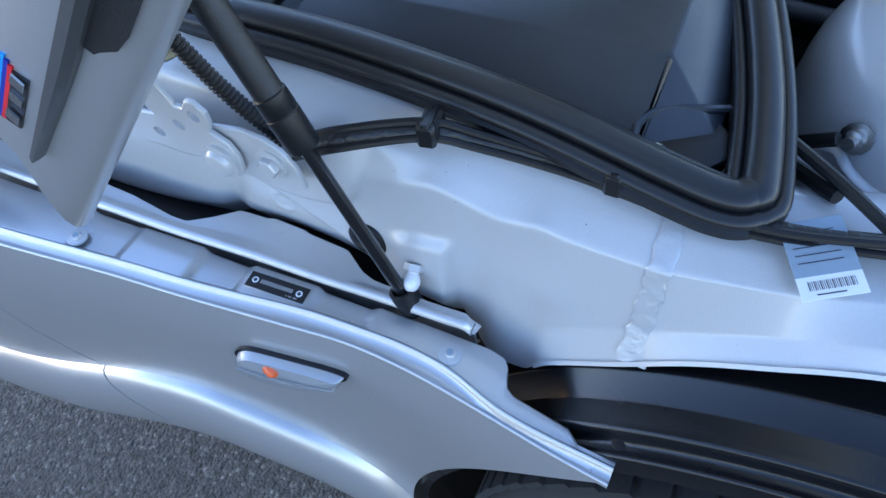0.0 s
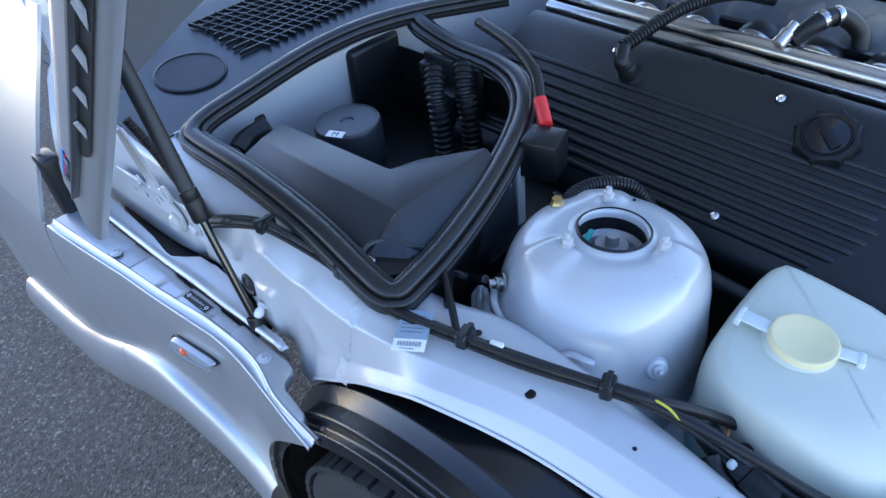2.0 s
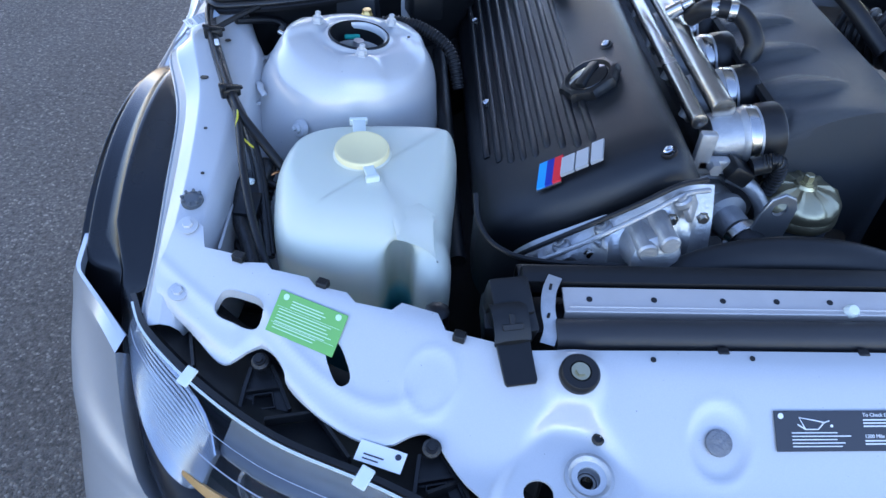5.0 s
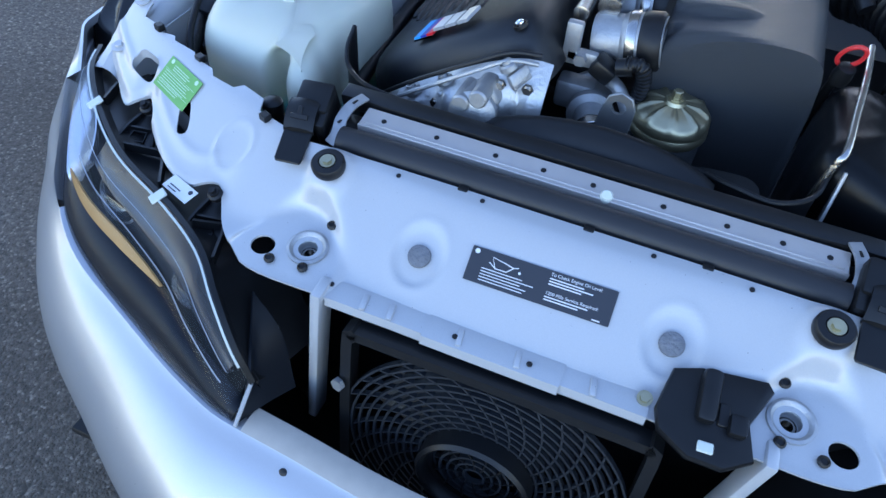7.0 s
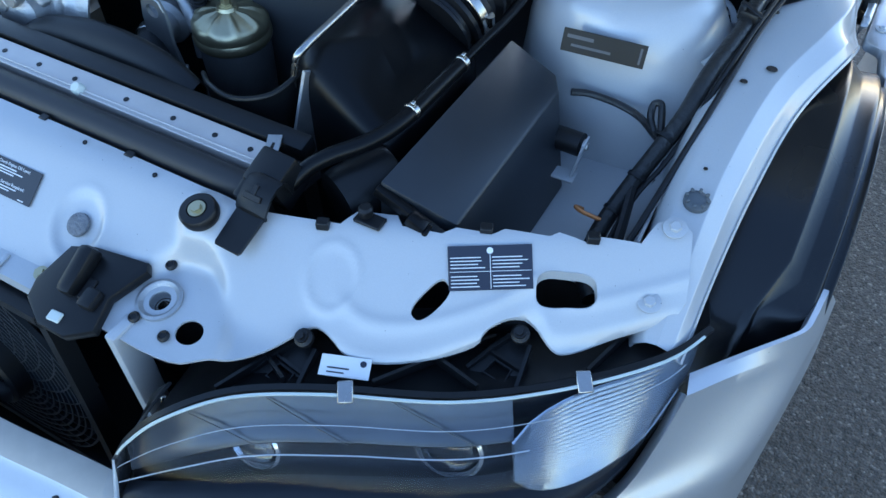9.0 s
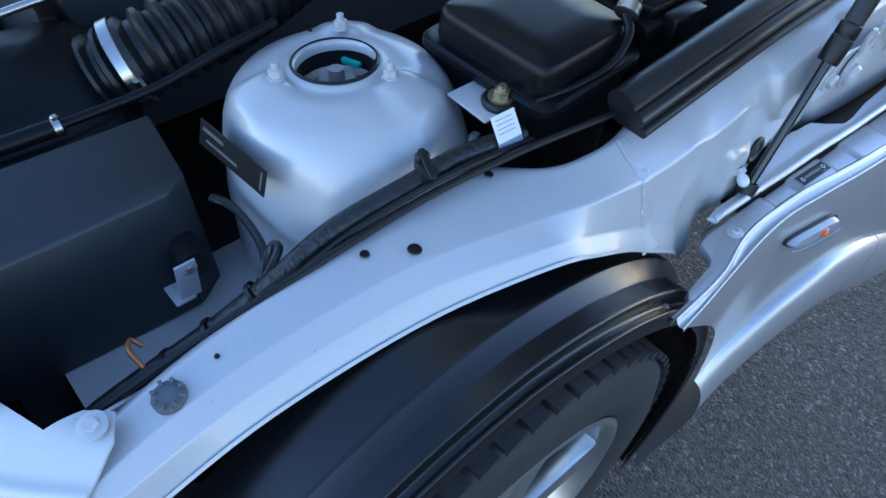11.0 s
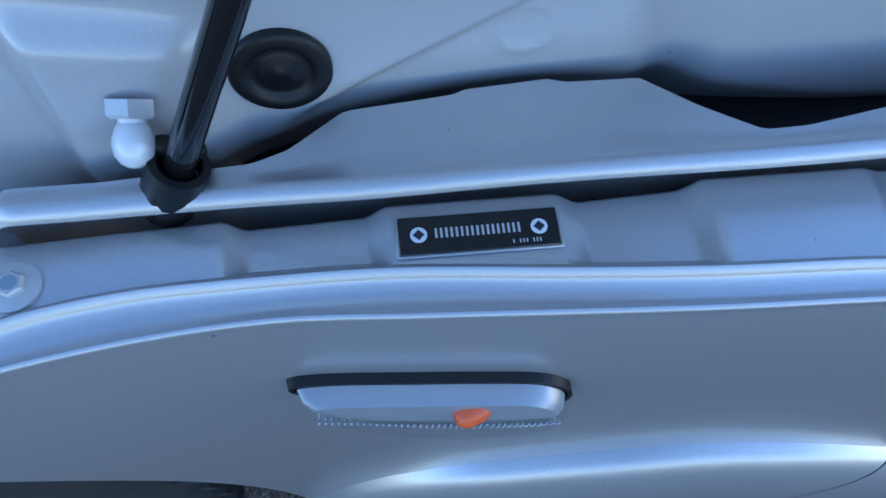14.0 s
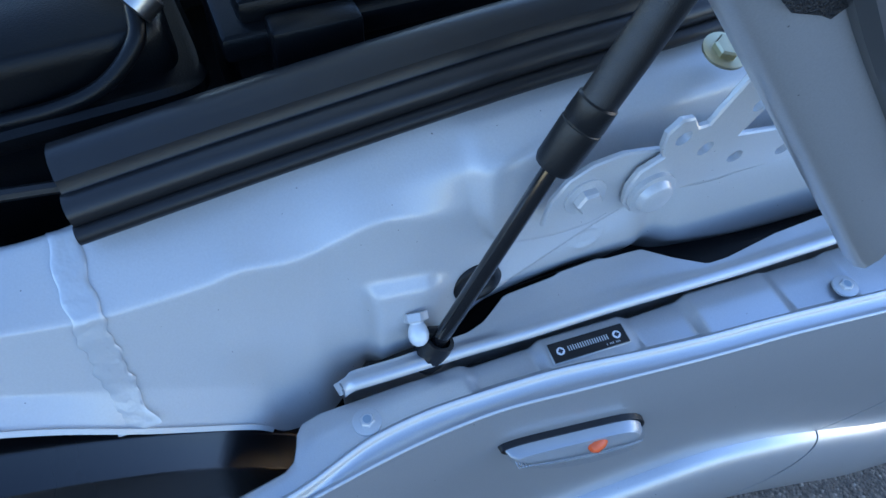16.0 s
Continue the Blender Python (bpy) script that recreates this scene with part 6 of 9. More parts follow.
def build_side_marker(s):
    th = empty("side_marker", "clear side marker lamp with an orange bulb", "side marker", "side markers", loc=(s * 0.835, 0.98, 0.595))
    y0, y1, z0 = 0.930, 1.032, 0.600
    def on(u, v, out):
        y = y0 + (y1 - y0) * u
        z = z0 - 0.006 * u + v
        return Vector((s * (side_x(y, z) + out), y, z))
    rim = [(0.0, 0.0060), (0.06, 0.0092), (0.3, 0.0108), (0.6, 0.0115), (0.86, 0.0105), (0.97, 0.0045), (1.0, -0.003), (0.965, -0.0115), (0.85, -0.0165), (0.6, -0.0180), (0.3, -0.0130), (0.08, -0.0015)]
    full = [(p[0], p[1]) for p in spline([(u, v, 0) for u, v in rim], 6, True)]
    path = [on(u, v, 0.002) for u, v in full]
    put("gasket", sweep(path, ((0.0006, -0.002), (0.0010, 0.0020), (-0.0008, 0.0020), (-0.0012, -0.002)), (s, 0, 0), True), RUBBER, th, "black rubber gasket")
    rings = []
    for k, h in ((0.97, 0.002), (0.97, 0.0075), (0.93, 0.012), (0.84, 0.0150), (0.6, 0.0165), (0.3, 0.017)):
        rings.append([on(0.5 + (u - 0.5) * k, -0.003 + (v + 0.003) * k - 0.0012 * (h / 0.017), h) for u, v in full])
    put("lens", caps(grid(rings, cu=True)), GLASS, th, "clear plastic lens")
    # optic ribs inside the lens
    for j in range(40):
        u = 0.08 + 0.86 * j / 39
        lo = lerp1(((0.05, -0.0025), (0.3, -0.0125), (0.6, -0.0175), (0.85, -0.0160), (0.96, -0.0115)), u)
        pts = [on(u, lo * 0.92, 0.0085), on(u, lo * 0.86, 0.0118), on(u, lo * 0.30, 0.0138)]
        put("optic_rib", tube(pts, 0.0005, 5, 3, (0, 1, 0)), PALEOPTIC, th)
    c = [[on(0.5 + (u - 0.5) * k, -0.003 + (v + 0.003) * k, h) for u, v in full] for k, h in ((0.96, 0.004), (0.93, 0.0085), (0.86, 0.0115), (0.6, 0.012))]
    put("reflector", caps(grid(c, cu=True)), MARKERGREY, th, "grey lamp reflector")
    put("bulb", lathe([(0.0045, 0), (0.0055, 0.003), (0.0052, 0.009), (0.003, 0.012), (0.0005, 0.0125)], 16, axes(on(0.67, 0.0025, 0.0085), (s * 0.3, -0.9, 0))), ORANGE, th, "orange bulb")


for s in (-1, 1):
    build_strut(s)
    build_hinge(s)
    build_side_marker(s)


# ---- engine ----
U, N = Vector((0.866, 0, 0.5)), Vector((-0.5, 0, 0.866))
VC0 = Vector((-0.22, 0, 0.755))


def vc(u, y, n):
    return VC0 + U * u + N * n + Vector((0, y, 0))


def build_engine():
    th = empty("engine", "black-topped straight six engine with bright fuel rails", "engine", loc=(-0.15, 0.6, 0.7))
    # cover shell: cross sections along the engine, closing down at the front
    rows = []
    for y, k, drop in ((0.283, 0.80, -0.052), (0.286, 0.86, -0.034), (0.293, 0.92, -0.018), (0.306, 0.965, -0.007), (0.325, 0.99, -0.002), (0.36, 1, 0), (0.60, 1, 0), (0.98, 1, 0)):
        prof = ((-0.150, -0.085), (-0.146, -0.03), (-0.136, -0.008), (-0.12, 0.001), (-0.10, 0.005), (-0.04, 0.009), (0.03, 0.010), (0.075, 0.007), (0.098, 0.002), (0.113, -0.008), (0.120, -0.03), (0.122, -0.075))
        rows.append([vc(u * (0.6 + 0.4 * k), y + 0.02 * (abs(u) / 0.15) ** 2 * (1 - (y - 0.283) / 0.7), (n + drop) if n > -0.04 else n) for u, n in prof])
    cov = put("valve_cover", thick(grid([spline(r, 3) for r in rows]), 0.004), SATIN, th, "satin black ribbed valve cover", 50)
    for k, (u, yf) in enumerate(((-0.108, 0.425), (-0.092, 0.405), (-0.076, 0.392), (-0.060, 0.385), (-0.044, 0.38), (-0.028, 0.388), (-0.010, 0.375), (0.008, 0.365), (0.026, 0.362))):
        n = 0.0045 + 0.0045 * (1 - abs(u + 0.0) / 0.12)
        rear = 0.96
        path = [vc(u, yf, n - 0.002), vc(u, yf + 0.006, n + 0.0006), vc(u, yf + 0.02, n + 0.0012), vc(u, rear, n + 0.0012)]
        put("rib", sweep(path, ((0.0056, -0.002), (0.0046, 0.0012), (0.0032, 0.0030), (0.0012, 0.0036), (-0.0012, 0.0036), (-0.0032, 0.0030), (-0.0046, 0.0012), (-0.0056, -0.002)), tuple(N)), SATIN, cov)
    # oil filler cap
    m = axes(vc(0.044, 0.48, 0.008), N)
    rim = []
    for z, r in ((0, 0.036), (0.008, 0.0365), (0.013, 0.034), (0.0145, 0.030), (0.011, 0.027), (0.0105, 0.0)):
        rim.append([m @ Vector(((r + (0.0042 * max(0, math.cos(8 * t)) ** 4 if r > 0.033 else 0)) * math.cos(t), (r + (0.0042 * max(0, math.cos(8 * t)) ** 4 if r > 0.033 else 0)) * math.sin(t), z)) for t in [2 * math.pi * k / 64 for k in range(64)]])
    oc = put("oil_cap", join(grid(rim, cu=True), block((0.045, 0.014, 0.012), m @ Matrix.Translation((0, 0, 0.014)) @ Matrix.Rotation(0.9, 4, "Z"), 0.004, 2)), BLACK, th, "black lobed oil filler cap with a centre grip")
    put("cap_disc", lathe([(0.0255, 0.0108), (0.0245, 0.0125), (0.016, 0.0150), (0.001, 0.0158)], 32, m), mat("gloss_black", (0.01, 0.01, 0.011), 0.10, 0, 0.1, spec=0.6), oc, "glossy domed disc")
    for u, y in ((0.078, 0.555), (-0.099, 0.546), (0.075, 0.80), (-0.10, 0.80), (0.098, 0.312)):
        m = axes(vc(u, y, 0.006 if abs(u) < 0.09 else 0.0045 - 0.01 * (u > 0.09)), N)
        b = put("cover_screw", lathe([(0.009, -0.002), (0.009, 0.002), (0.0072, 0.002), (0.0072, 0.0)], 20, m, False), RUBBER, th)
        put("screw_head", lathe([(0.0055, -0.001), (0.0055, 0.005), (0.004, 0.006), (0.0035, 0.004), (0.001, 0.004)], 16, m), CHROME, b, "bright socket screw")
    # badge: three colour stripes and three slanted bright blocks
    bu = Vector((0.866, 0.0, 0.5)).normalized()
    o = vc(-0.050, 0.316, 0.0105)
    bv = Vector((0, 1, 0)) * 0.95 + N * 0.05
    def quad(a, b, h0, h1, sl=0.010, t=0.0025):
        up = 0.001 if t < 0.003 else 0.0035
        bm = bmesh.new()
        vs = [bm.verts.new(o + bu * x + bv * y + N * up) for x, y in ((a + sl * h0 / 0.04, h0), (b + sl * h0 / 0.04, h0), (b + sl * h1 / 0.04, h1), (a + sl * h1 / 0.04, h1))]
        bm.faces.new(vs)
        return thick(bm, t)
    bd = put("badge", quad(-0.001, 0.029, -0.001, 0.041), CHROME, cov, "bright badge with blue and red stripes")
    for a, b, mm in ((0.0, 0.010, LIGHTBLUE), (0.010, 0.019, DARKBLUE), (0.019, 0.029, REDSTRIPE)):
        put("badge_stripe", quad(a, b, 0.0, 0.04, t=0.0035), mm, cov)
    for a, b, h0, h1 in ((0.030, 0.046, 0.002, 0.030), (0.048, 0.063, 0.002, 0.030), (0.066, 0.080, 0.002, 0.034)):
        put("badge_block", quad(a, b, h0, h1, t=0.004), BLADE, cov)
    # breather elbow and hose
    m = axes(vc(0.0435, 0.76, 0.006), N)
    put("breather_elbow", join(lathe([(0.022, -0.002), (0.022, 0.003), (0.014, 0.005), (0.013, 0.022), (0.011, 0.026)], 24, m), tube([m @ Vector(q) for q in ((0, 0, 0.02), (0, 0.004, 0.034), (0.02, 0.012, 0.04))], 0.011, 14)), BLACK, th)
    put("breather_hose", corrugated([m @ Vector((0.018, 0.012, 0.04)), Vector((-0.10, 0.74, 0.855)), Vector((-0.03, 0.70, 0.862)), Vector((0.02, 0.66, 0.845))], 0.0105, 0.0055), BLACK, th, "black ribbed breather hose")
    # fuel and air rails
    put("air_rail", join(tube([(-0.047, 0.398, 0.804), (-0.047, 0.99, 0.804)], 0.0138, 24, 0), lathe([(0.0138, 0), (0.0144, 0.001), (0.0136, 0.004), (0.011, 0.0045), (0.002, 0.005)], 24, axes((-0.047, 0.398, 0.804), (0, -1, 0)))), STEEL, th, "bright polished steel rail")
    put("fuel_rail", join(tube([(-0.077, 0.386, 0.794), (-0.077, 0.99, 0.794)], 0.0098, 20, 0), lathe([(0.0098, 0), (0.0103, 0.001), (0.0096, 0.004), (0.008, 0.0045), (0.002, 0.005)], 20, axes((-0.077, 0.386, 0.794), (0, -1, 0)))), STEEL, th, "bright polished steel rail")
    for k in range(6):
        y = 0.395 + 0.091 * k
        put("rail_boss", lathe([(0.006, 0), (0.006, 0.016)], 12, axes((-0.080, y + 0.03, 0.775), (0.3, 0, 1))), ALU, th)
        m = axes((-0.055, y, 0.762), (1, 0, 0.18))
        tb = put("throttle_body", lathe([(0.030, 0), (0.032, 0.01), (0.030, 0.035), (0.034, 0.040), (0.034, 0.058), (0.031, 0.06), (0.031, 0.085)], 28, m), ALU, th, "cast throttle body")
        put("hose_clamp", lathe([(0.0348, 0.042), (0.0355, 0.043), (0.0355, 0.053), (0.0348, 0.054)], 32, m, False), STEEL, tb, "steel hose clamp")
        put("sleeve", lathe([(0.033, 0.056), (0.036, 0.060), (0.036, 0.080), (0.033, 0.084)], 28, m, False), RUBBER, tb)
    # fuel pressure hose over the rails
    put("vent_hose", tube([(-0.035, 0.60, 0.822), (-0.02, 0.58, 0.845), (0.015, 0.565, 0.845), (0.035, 0.54, 0.82), (0.03, 0.53, 0.79)], 0.0125, 14), RUBBER, th, "short black hose with clamps")
    for p, d in (((-0.014, 0.578, 0.846), (0.8, -0.25, 0.15)), ((0.006, 0.568, 0.847), (0.9, -0.3, 0))):
        put("hose_clamp", lathe([(0.0132, -0.005), (0.0138, -0.004), (0.0138, 0.004), (0.0132, 0.005)], 24, axes(p, d), False), STEEL, th)
    put("fuel_fitting", join(lathe([(0.010, 0), (0.010, 0.02), (0.007, 0.022), (0.007, 0.035)], 14, axes((-0.062, 0.61, 0.822), (0.7, -0.2, 0.6)))), STEEL, th)
    # throttle linkage and sensor at the front
    put("linkage_bracket", join(block((0.02, 0.012, 0.05), Matrix.Translation((-0.075, 0.352, 0.775)), 0.003), block((0.04, 0.012, 0.02), Matrix.Translation((-0.06, 0.352, 0.755)), 0.003), lathe([(0.008, 0), (0.008, 0.01)], 6, axes((-0.06, 0.346, 0.758), (0, -1, 0)))), ALU, th, "cast linkage bracket")
    put("sensor_plug", join(block((0.03, 0.03, 0.022), Matrix.Translation((-0.03, 0.345, 0.752)) @ Matrix.Rotation(0.5, 4, "Y"), 0.004), lathe([(0.011, 0), (0.011, 0.02)], 14, axes((-0.015, 0.345, 0.758), (1, 0, 0.3)))), BLACK, th, "black sensor plug")
    put("sensor_hose", corrugated([(-0.005, 0.345, 0.765), (0.012, 0.343, 0.768), (0.02, 0.345, 0.75), (0.018, 0.348, 0.72)], 0.010, 0.005), BLACK, th, "ribbed sensor lead")
    # silver front casting
    rows = []
    for i in range(61):
        u = -0.132 + 0.262 * i / 60
        top = vc(u, 0.276 + 0.014 * (u / 0.13) ** 2, -0.024 - 0.03 * (abs(u) / 0.13) ** 4)
        low = Vector((top.x, 0.236, 0.635))
        row = []
        for j in range(33):
            v = j / 32
            p = top.lerp(low, v)
            r = 0.010 * math.sin(math.pi * min(1, v * 1.3)) + 0.008 * sig(0.05 - math.hypot((u - 0.05) * 1.0, (v - 0.35) * 0.10), 0.003)
            r += 0.006 * sig(0.017 - math.hypot(u + 0.045, (v - 0.30) * 0.12), 0.0015) + 0.006 * sig(0.014 - math.hypot(u + 0.098, (v - 0.32) * 0.12), 0.0015)
            for w in (-0.075, 0.005, 0.10):
                r += 0.007 * math.exp(-((u - w - 0.02 * v) / 0.0045) ** 2) * min(1, v * 4)
            row.append(p + Vector((0, -r, 0.4 * r)))
        rows.append(row)
    put("front_casting", thick(grid(rows), 0.003), CASTING, th, "bright cast aluminium front cover", 45)
    put("casting_lip", sweep(spline([vc(u, y, n) for u, y, n in ((-0.125, 0.262, -0.05), (-0.10, 0.252, -0.034), (-0.05, 0.245, -0.026), (0.0, 0.244, -0.022), (0.05, 0.248, -0.020), (0.095, 0.258, -0.022), (0.122, 0.27, -0.04))], 6), circle(0.0028, 8)), ALU, th)
    put("solenoid", join(lathe([(0.026, 0), (0.028, 0.01), (0.028, 0.045), (0.022, 0.05), (0.01, 0.052)], 28, axes(vc(0.035, 0.262, -0.062), (0.15, -1, 0.2)))), ALU, th, "round cast actuator housing")
    for u0, u1, n0 in ((-0.115, -0.07, -0.052), (-0.02, 0.0, -0.045), (0.085, 0.11, -0.046)):
        put("casting_web", block((0.008, 0.03, 0.02), axes(vc((u0 + u1) / 2, 0.262, n0), N) @ Matrix.Rotation(0.5 * (1 if u0 < 0 else -1), 4, "Z"), 0.003, 2), CASTING, th)
    put("actuator_block", join(block((0.05, 0.034, 0.03), axes(vc(0.048, 0.252, -0.05), N), 0.006, 3), lathe([(0.011, 0), (0.011, 0.05), (0.009, 0.052)], 20, axes(vc(0.036, 0.262, -0.042), (0.05, -1, 0.1))), lathe([(0.011, 0), (0.011, 0.05), (0.009, 0.052)], 20, axes(vc(0.060, 0.262, -0.042), (0.05, -1, 0.1)))), ALU, th, "two-lobed cast actuator")
    for u, n in ((-0.095, -0.043), (-0.045, -0.033), (0.005, -0.030), (0.092, -0.032)):
        put("socket_boss", join(lathe([(0.0105, 0), (0.0105, 0.006), (0.0085, 0.008)], 20, axes(vc(u, 0.258, n), N)), lathe([(0.0062, 0.008), (0.0062, 0.012), (0.0035, 0.012), (0.0035, 0.009)], 16, axes(vc(u, 0.258, n), N), False)), ALU, th)
    put("cover_gasket", sweep(spline([vc(u, y, n) for u, y, n in ((-0.130, 0.275, -0.05), (-0.105, 0.268, -0.030), (-0.05, 0.262, -0.020), (0.0, 0.260, -0.016), (0.05, 0.262, -0.015), (0.095, 0.270, -0.018), (0.124, 0.282, -0.036))], 6), circle(0.003, 8)), RUBBER, th, "black cover gasket")
    put("solenoid_boss", lathe([(0.015, 0), (0.015, 0.035), (0.012, 0.038)], 20, axes(vc(-0.055, 0.262, -0.07), (0, -1, 0.1))), ALU, th)
    for u, n in ((-0.085, -0.055), (-0.02, -0.05), (0.075, -0.046), (0.105, -0.06), (-0.03, -0.09)):
        put("casting_bolt", join(lathe([(0.007, 0), (0.007, 0.004)], 6, axes(vc(u, 0.256, n), (0, -1, 0))), lathe([(0.0045, 0.004), (0.0045, 0.007)], 14, axes(vc(u, 0.256, n), (0, -1, 0)))), STEEL, th)
    put("cam_sensor", join(lathe([(0.010, 0), (0.010, 0.014), (0.007, 0.018)], 12, axes(vc(-0.045, 0.245, -0.05), (0, -0.8, 0.6))), tube([vc(-0.045, 0.235, -0.045), vc(-0.06, 0.22, -0.06), vc(-0.07, 0.22, -0.11)], 0.004, 8)), BLACK, th, "black cam sensor with lead")
    # block below, dark
    put("engine_block", block((0.24, 0.58, 0.28), Matrix.Translation((-0.13, 0.68, 0.54)), 0.01), mat("dark_block", (0.03, 0.03, 0.032), 0.5, 0.4), th, "dark engine block side")
    # thermostat housing and hose beside the casting
    hs = put("thermostat_housing", join(lathe([(0.030, 0), (0.031, 0.008), (0.027, 0.012), (0.026, 0.045), (0.030, 0.048), (0.030, 0.056), (0.021, 0.060), (0.019, 0.085)], 28, axes((-0.045, 0.385, 0.690), (0.25, -1, 0.05))), block((0.05, 0.03, 0.04), Matrix.Translation((-0.06, 0.36, 0.700)), 0.006, 2)), ALU, th, "cast thermostat housing")
    put("radiator_hose", tube([(-0.026, 0.305, 0.694), (-0.012, 0.282, 0.688), (0.02, 0.262, 0.672), (0.07, 0.262, 0.655), (0.13, 0.275, 0.64)], 0.020, 18), RUBBER, th, "thick black radiator hose")
    put("hose_clamp", lathe([(0.0205, -0.006), (0.0215, -0.005), (0.0215, 0.005), (0.0205, 0.006)], 28, axes((-0.022, 0.298, 0.693), (0.4, -1, -0.15)), False), STEEL, hs)
    put("front_pipe", tube([(-0.03, 0.36, 0.735), (-0.005, 0.345, 0.728), (0.015, 0.335, 0.70), (0.02, 0.33, 0.66)], 0.009, 12), ALU, th, "grey front pipe")
    # lifting eye
    m = Matrix(((1, 0, 0, 0.0), (0, 0, 1, 0.287), (0, 1, 0, 0.0), (0, 0, 0, 1)))
    ey = prism([(-0.045, 0.69), (-0.02, 0.70), (-0.016, 0.735), (-0.010, 0.755), (0.004, 0.763), (0.018, 0.757), (0.024, 0.742), (0.022, 0.70), (0.03, 0.66), (-0.04, 0.66)], 0, 0.005, m, 0.001, 1)
    put("lifting_eye", carve(ey, [(prism(oval(0.004, 0.742, 0.009, 0.009, 0, 20, 2), -0.02, 0.03, m), "DIFFERENCE")]), mat("grey_steel", (0.32, 0.33, 0.34), 0.4, 0.8), th, "grey steel lifting eye")


build_engine()


def build_plenum():
    th = empty("intake_plenum", "grained black intake plenum with long teardrop bulges", "intake plenum", loc=(0.12, 0.65, 0.78))
    X0, X1, Y0, Y1, ZT = 0.025, 0.215, 0.372, 0.98, 0.797
    nx, ny = 60, 90
    rows = []
    for j in range(ny + 1):
        y = Y0 + (Y1 - Y0) * j / ny
        row = []
        for i in range(nx + 1):
            x = X0 + (X1 - X0) * i / nx
            yy = y + 0.18 * (x - X0) * (1 - j / ny)
            z = ZT + 0.012 * math.sin(math.pi * i / nx)
            for k in range(6):
                cy = 0.455 + 0.088 * k
                u = (x - 0.075) / 0.055
                w = 0.020 * (1 - 0.35 * u)
                v = (yy - cy) / max(0.004, w)
                q = u * u + v * v
                if q < 1:
                    z += 0.009 * (1 - q) ** 0.6 * (1 - 0.3 * u)
            edge = min(i / nx * (X1 - X0), (1 - i / nx) * (X1 - X0), (yy - Y0))
            if edge < 0.03:
                z -= 0.03 - math.sqrt(max(0, 0.03 ** 2 - (0.03 - edge) ** 2)) if (1 - i / nx) * (X1 - X0) < 0.03 or yy - Y0 < 0.03 else 0
            row.append(Vector((x, yy, z)))
        rows.append(row)
    front = []
    for d, dy in ((0.20, 0.03), (0.12, 0.012), (0.05, 0.004), (0.015, 0.0), ):
        front.append([Vector((p.x, p.y - 0.0 + dy * 0.5, p.z - d)) for p in rows[0]])
    rows = front + rows
    rows = [[Vector((r[0].x, r[0].y, r[0].z - 0.06))] + r + [Vector((r[-1].x + 0.004, r[-1].y, r[-1].z - 0.04)), Vector((r[-1].x + 0.008, r[-1].y, r[-1].z - 0.18))] for r in rows]
    put("plenum_shell", grid(rows), GRAIN, th, "grained black plenum shell", 50)
    put("joint_flange", sweep([Vector((X0 - 0.004, 0.366, 0.73)), Vector((X0 - 0.004, 0.368, 0.785)), Vector((X0 - 0.004, 0.385, 0.797)), Vector((X0 - 0.004, 0.98, 0.797))], ((0.005, -0.004), (0.005, 0.004), (-0.005, 0.004), (-0.005, -0.004))), BLACK, th, "black joint flange")
    # dipstick with a red ring
    put("dipstick_tube", tube([(0.222, 0.44, 0.66), (0.226, 0.43, 0.74), (0.232, 0.415, 0.79)], 0.006, 10), BLACK, th)
    put("dipstick_ring", sweep(spline([(0.232 + 0.012 * math.cos(t) + 0.004 * math.sin(t), 0.414 - 0.006 * math.sin(t), 0.806 + 0.016 * math.sin(t)) for t in [2 * math.pi * k / 12 for k in range(12)]], 3, True), circle(0.0028, 8), (0, 1, 0), True), RED, th, "red pull ring")
    put("dipstick_cap", lathe([(0.011, -0.01), (0.012, 0.0), (0.010, 0.012), (0.004, 0.014)], 18, axes((0.232, 0.413, 0.782), (0.1, -0.2, 1))), BLACK, th)
    put("side_hose", tube([(0.20, 0.95, 0.80), (0.19, 0.80, 0.83), (0.21, 0.68, 0.83), (0.26, 0.60, 0.78)], 0.012, 12), RUBBER, th, "black rubber hose")


build_plenum()


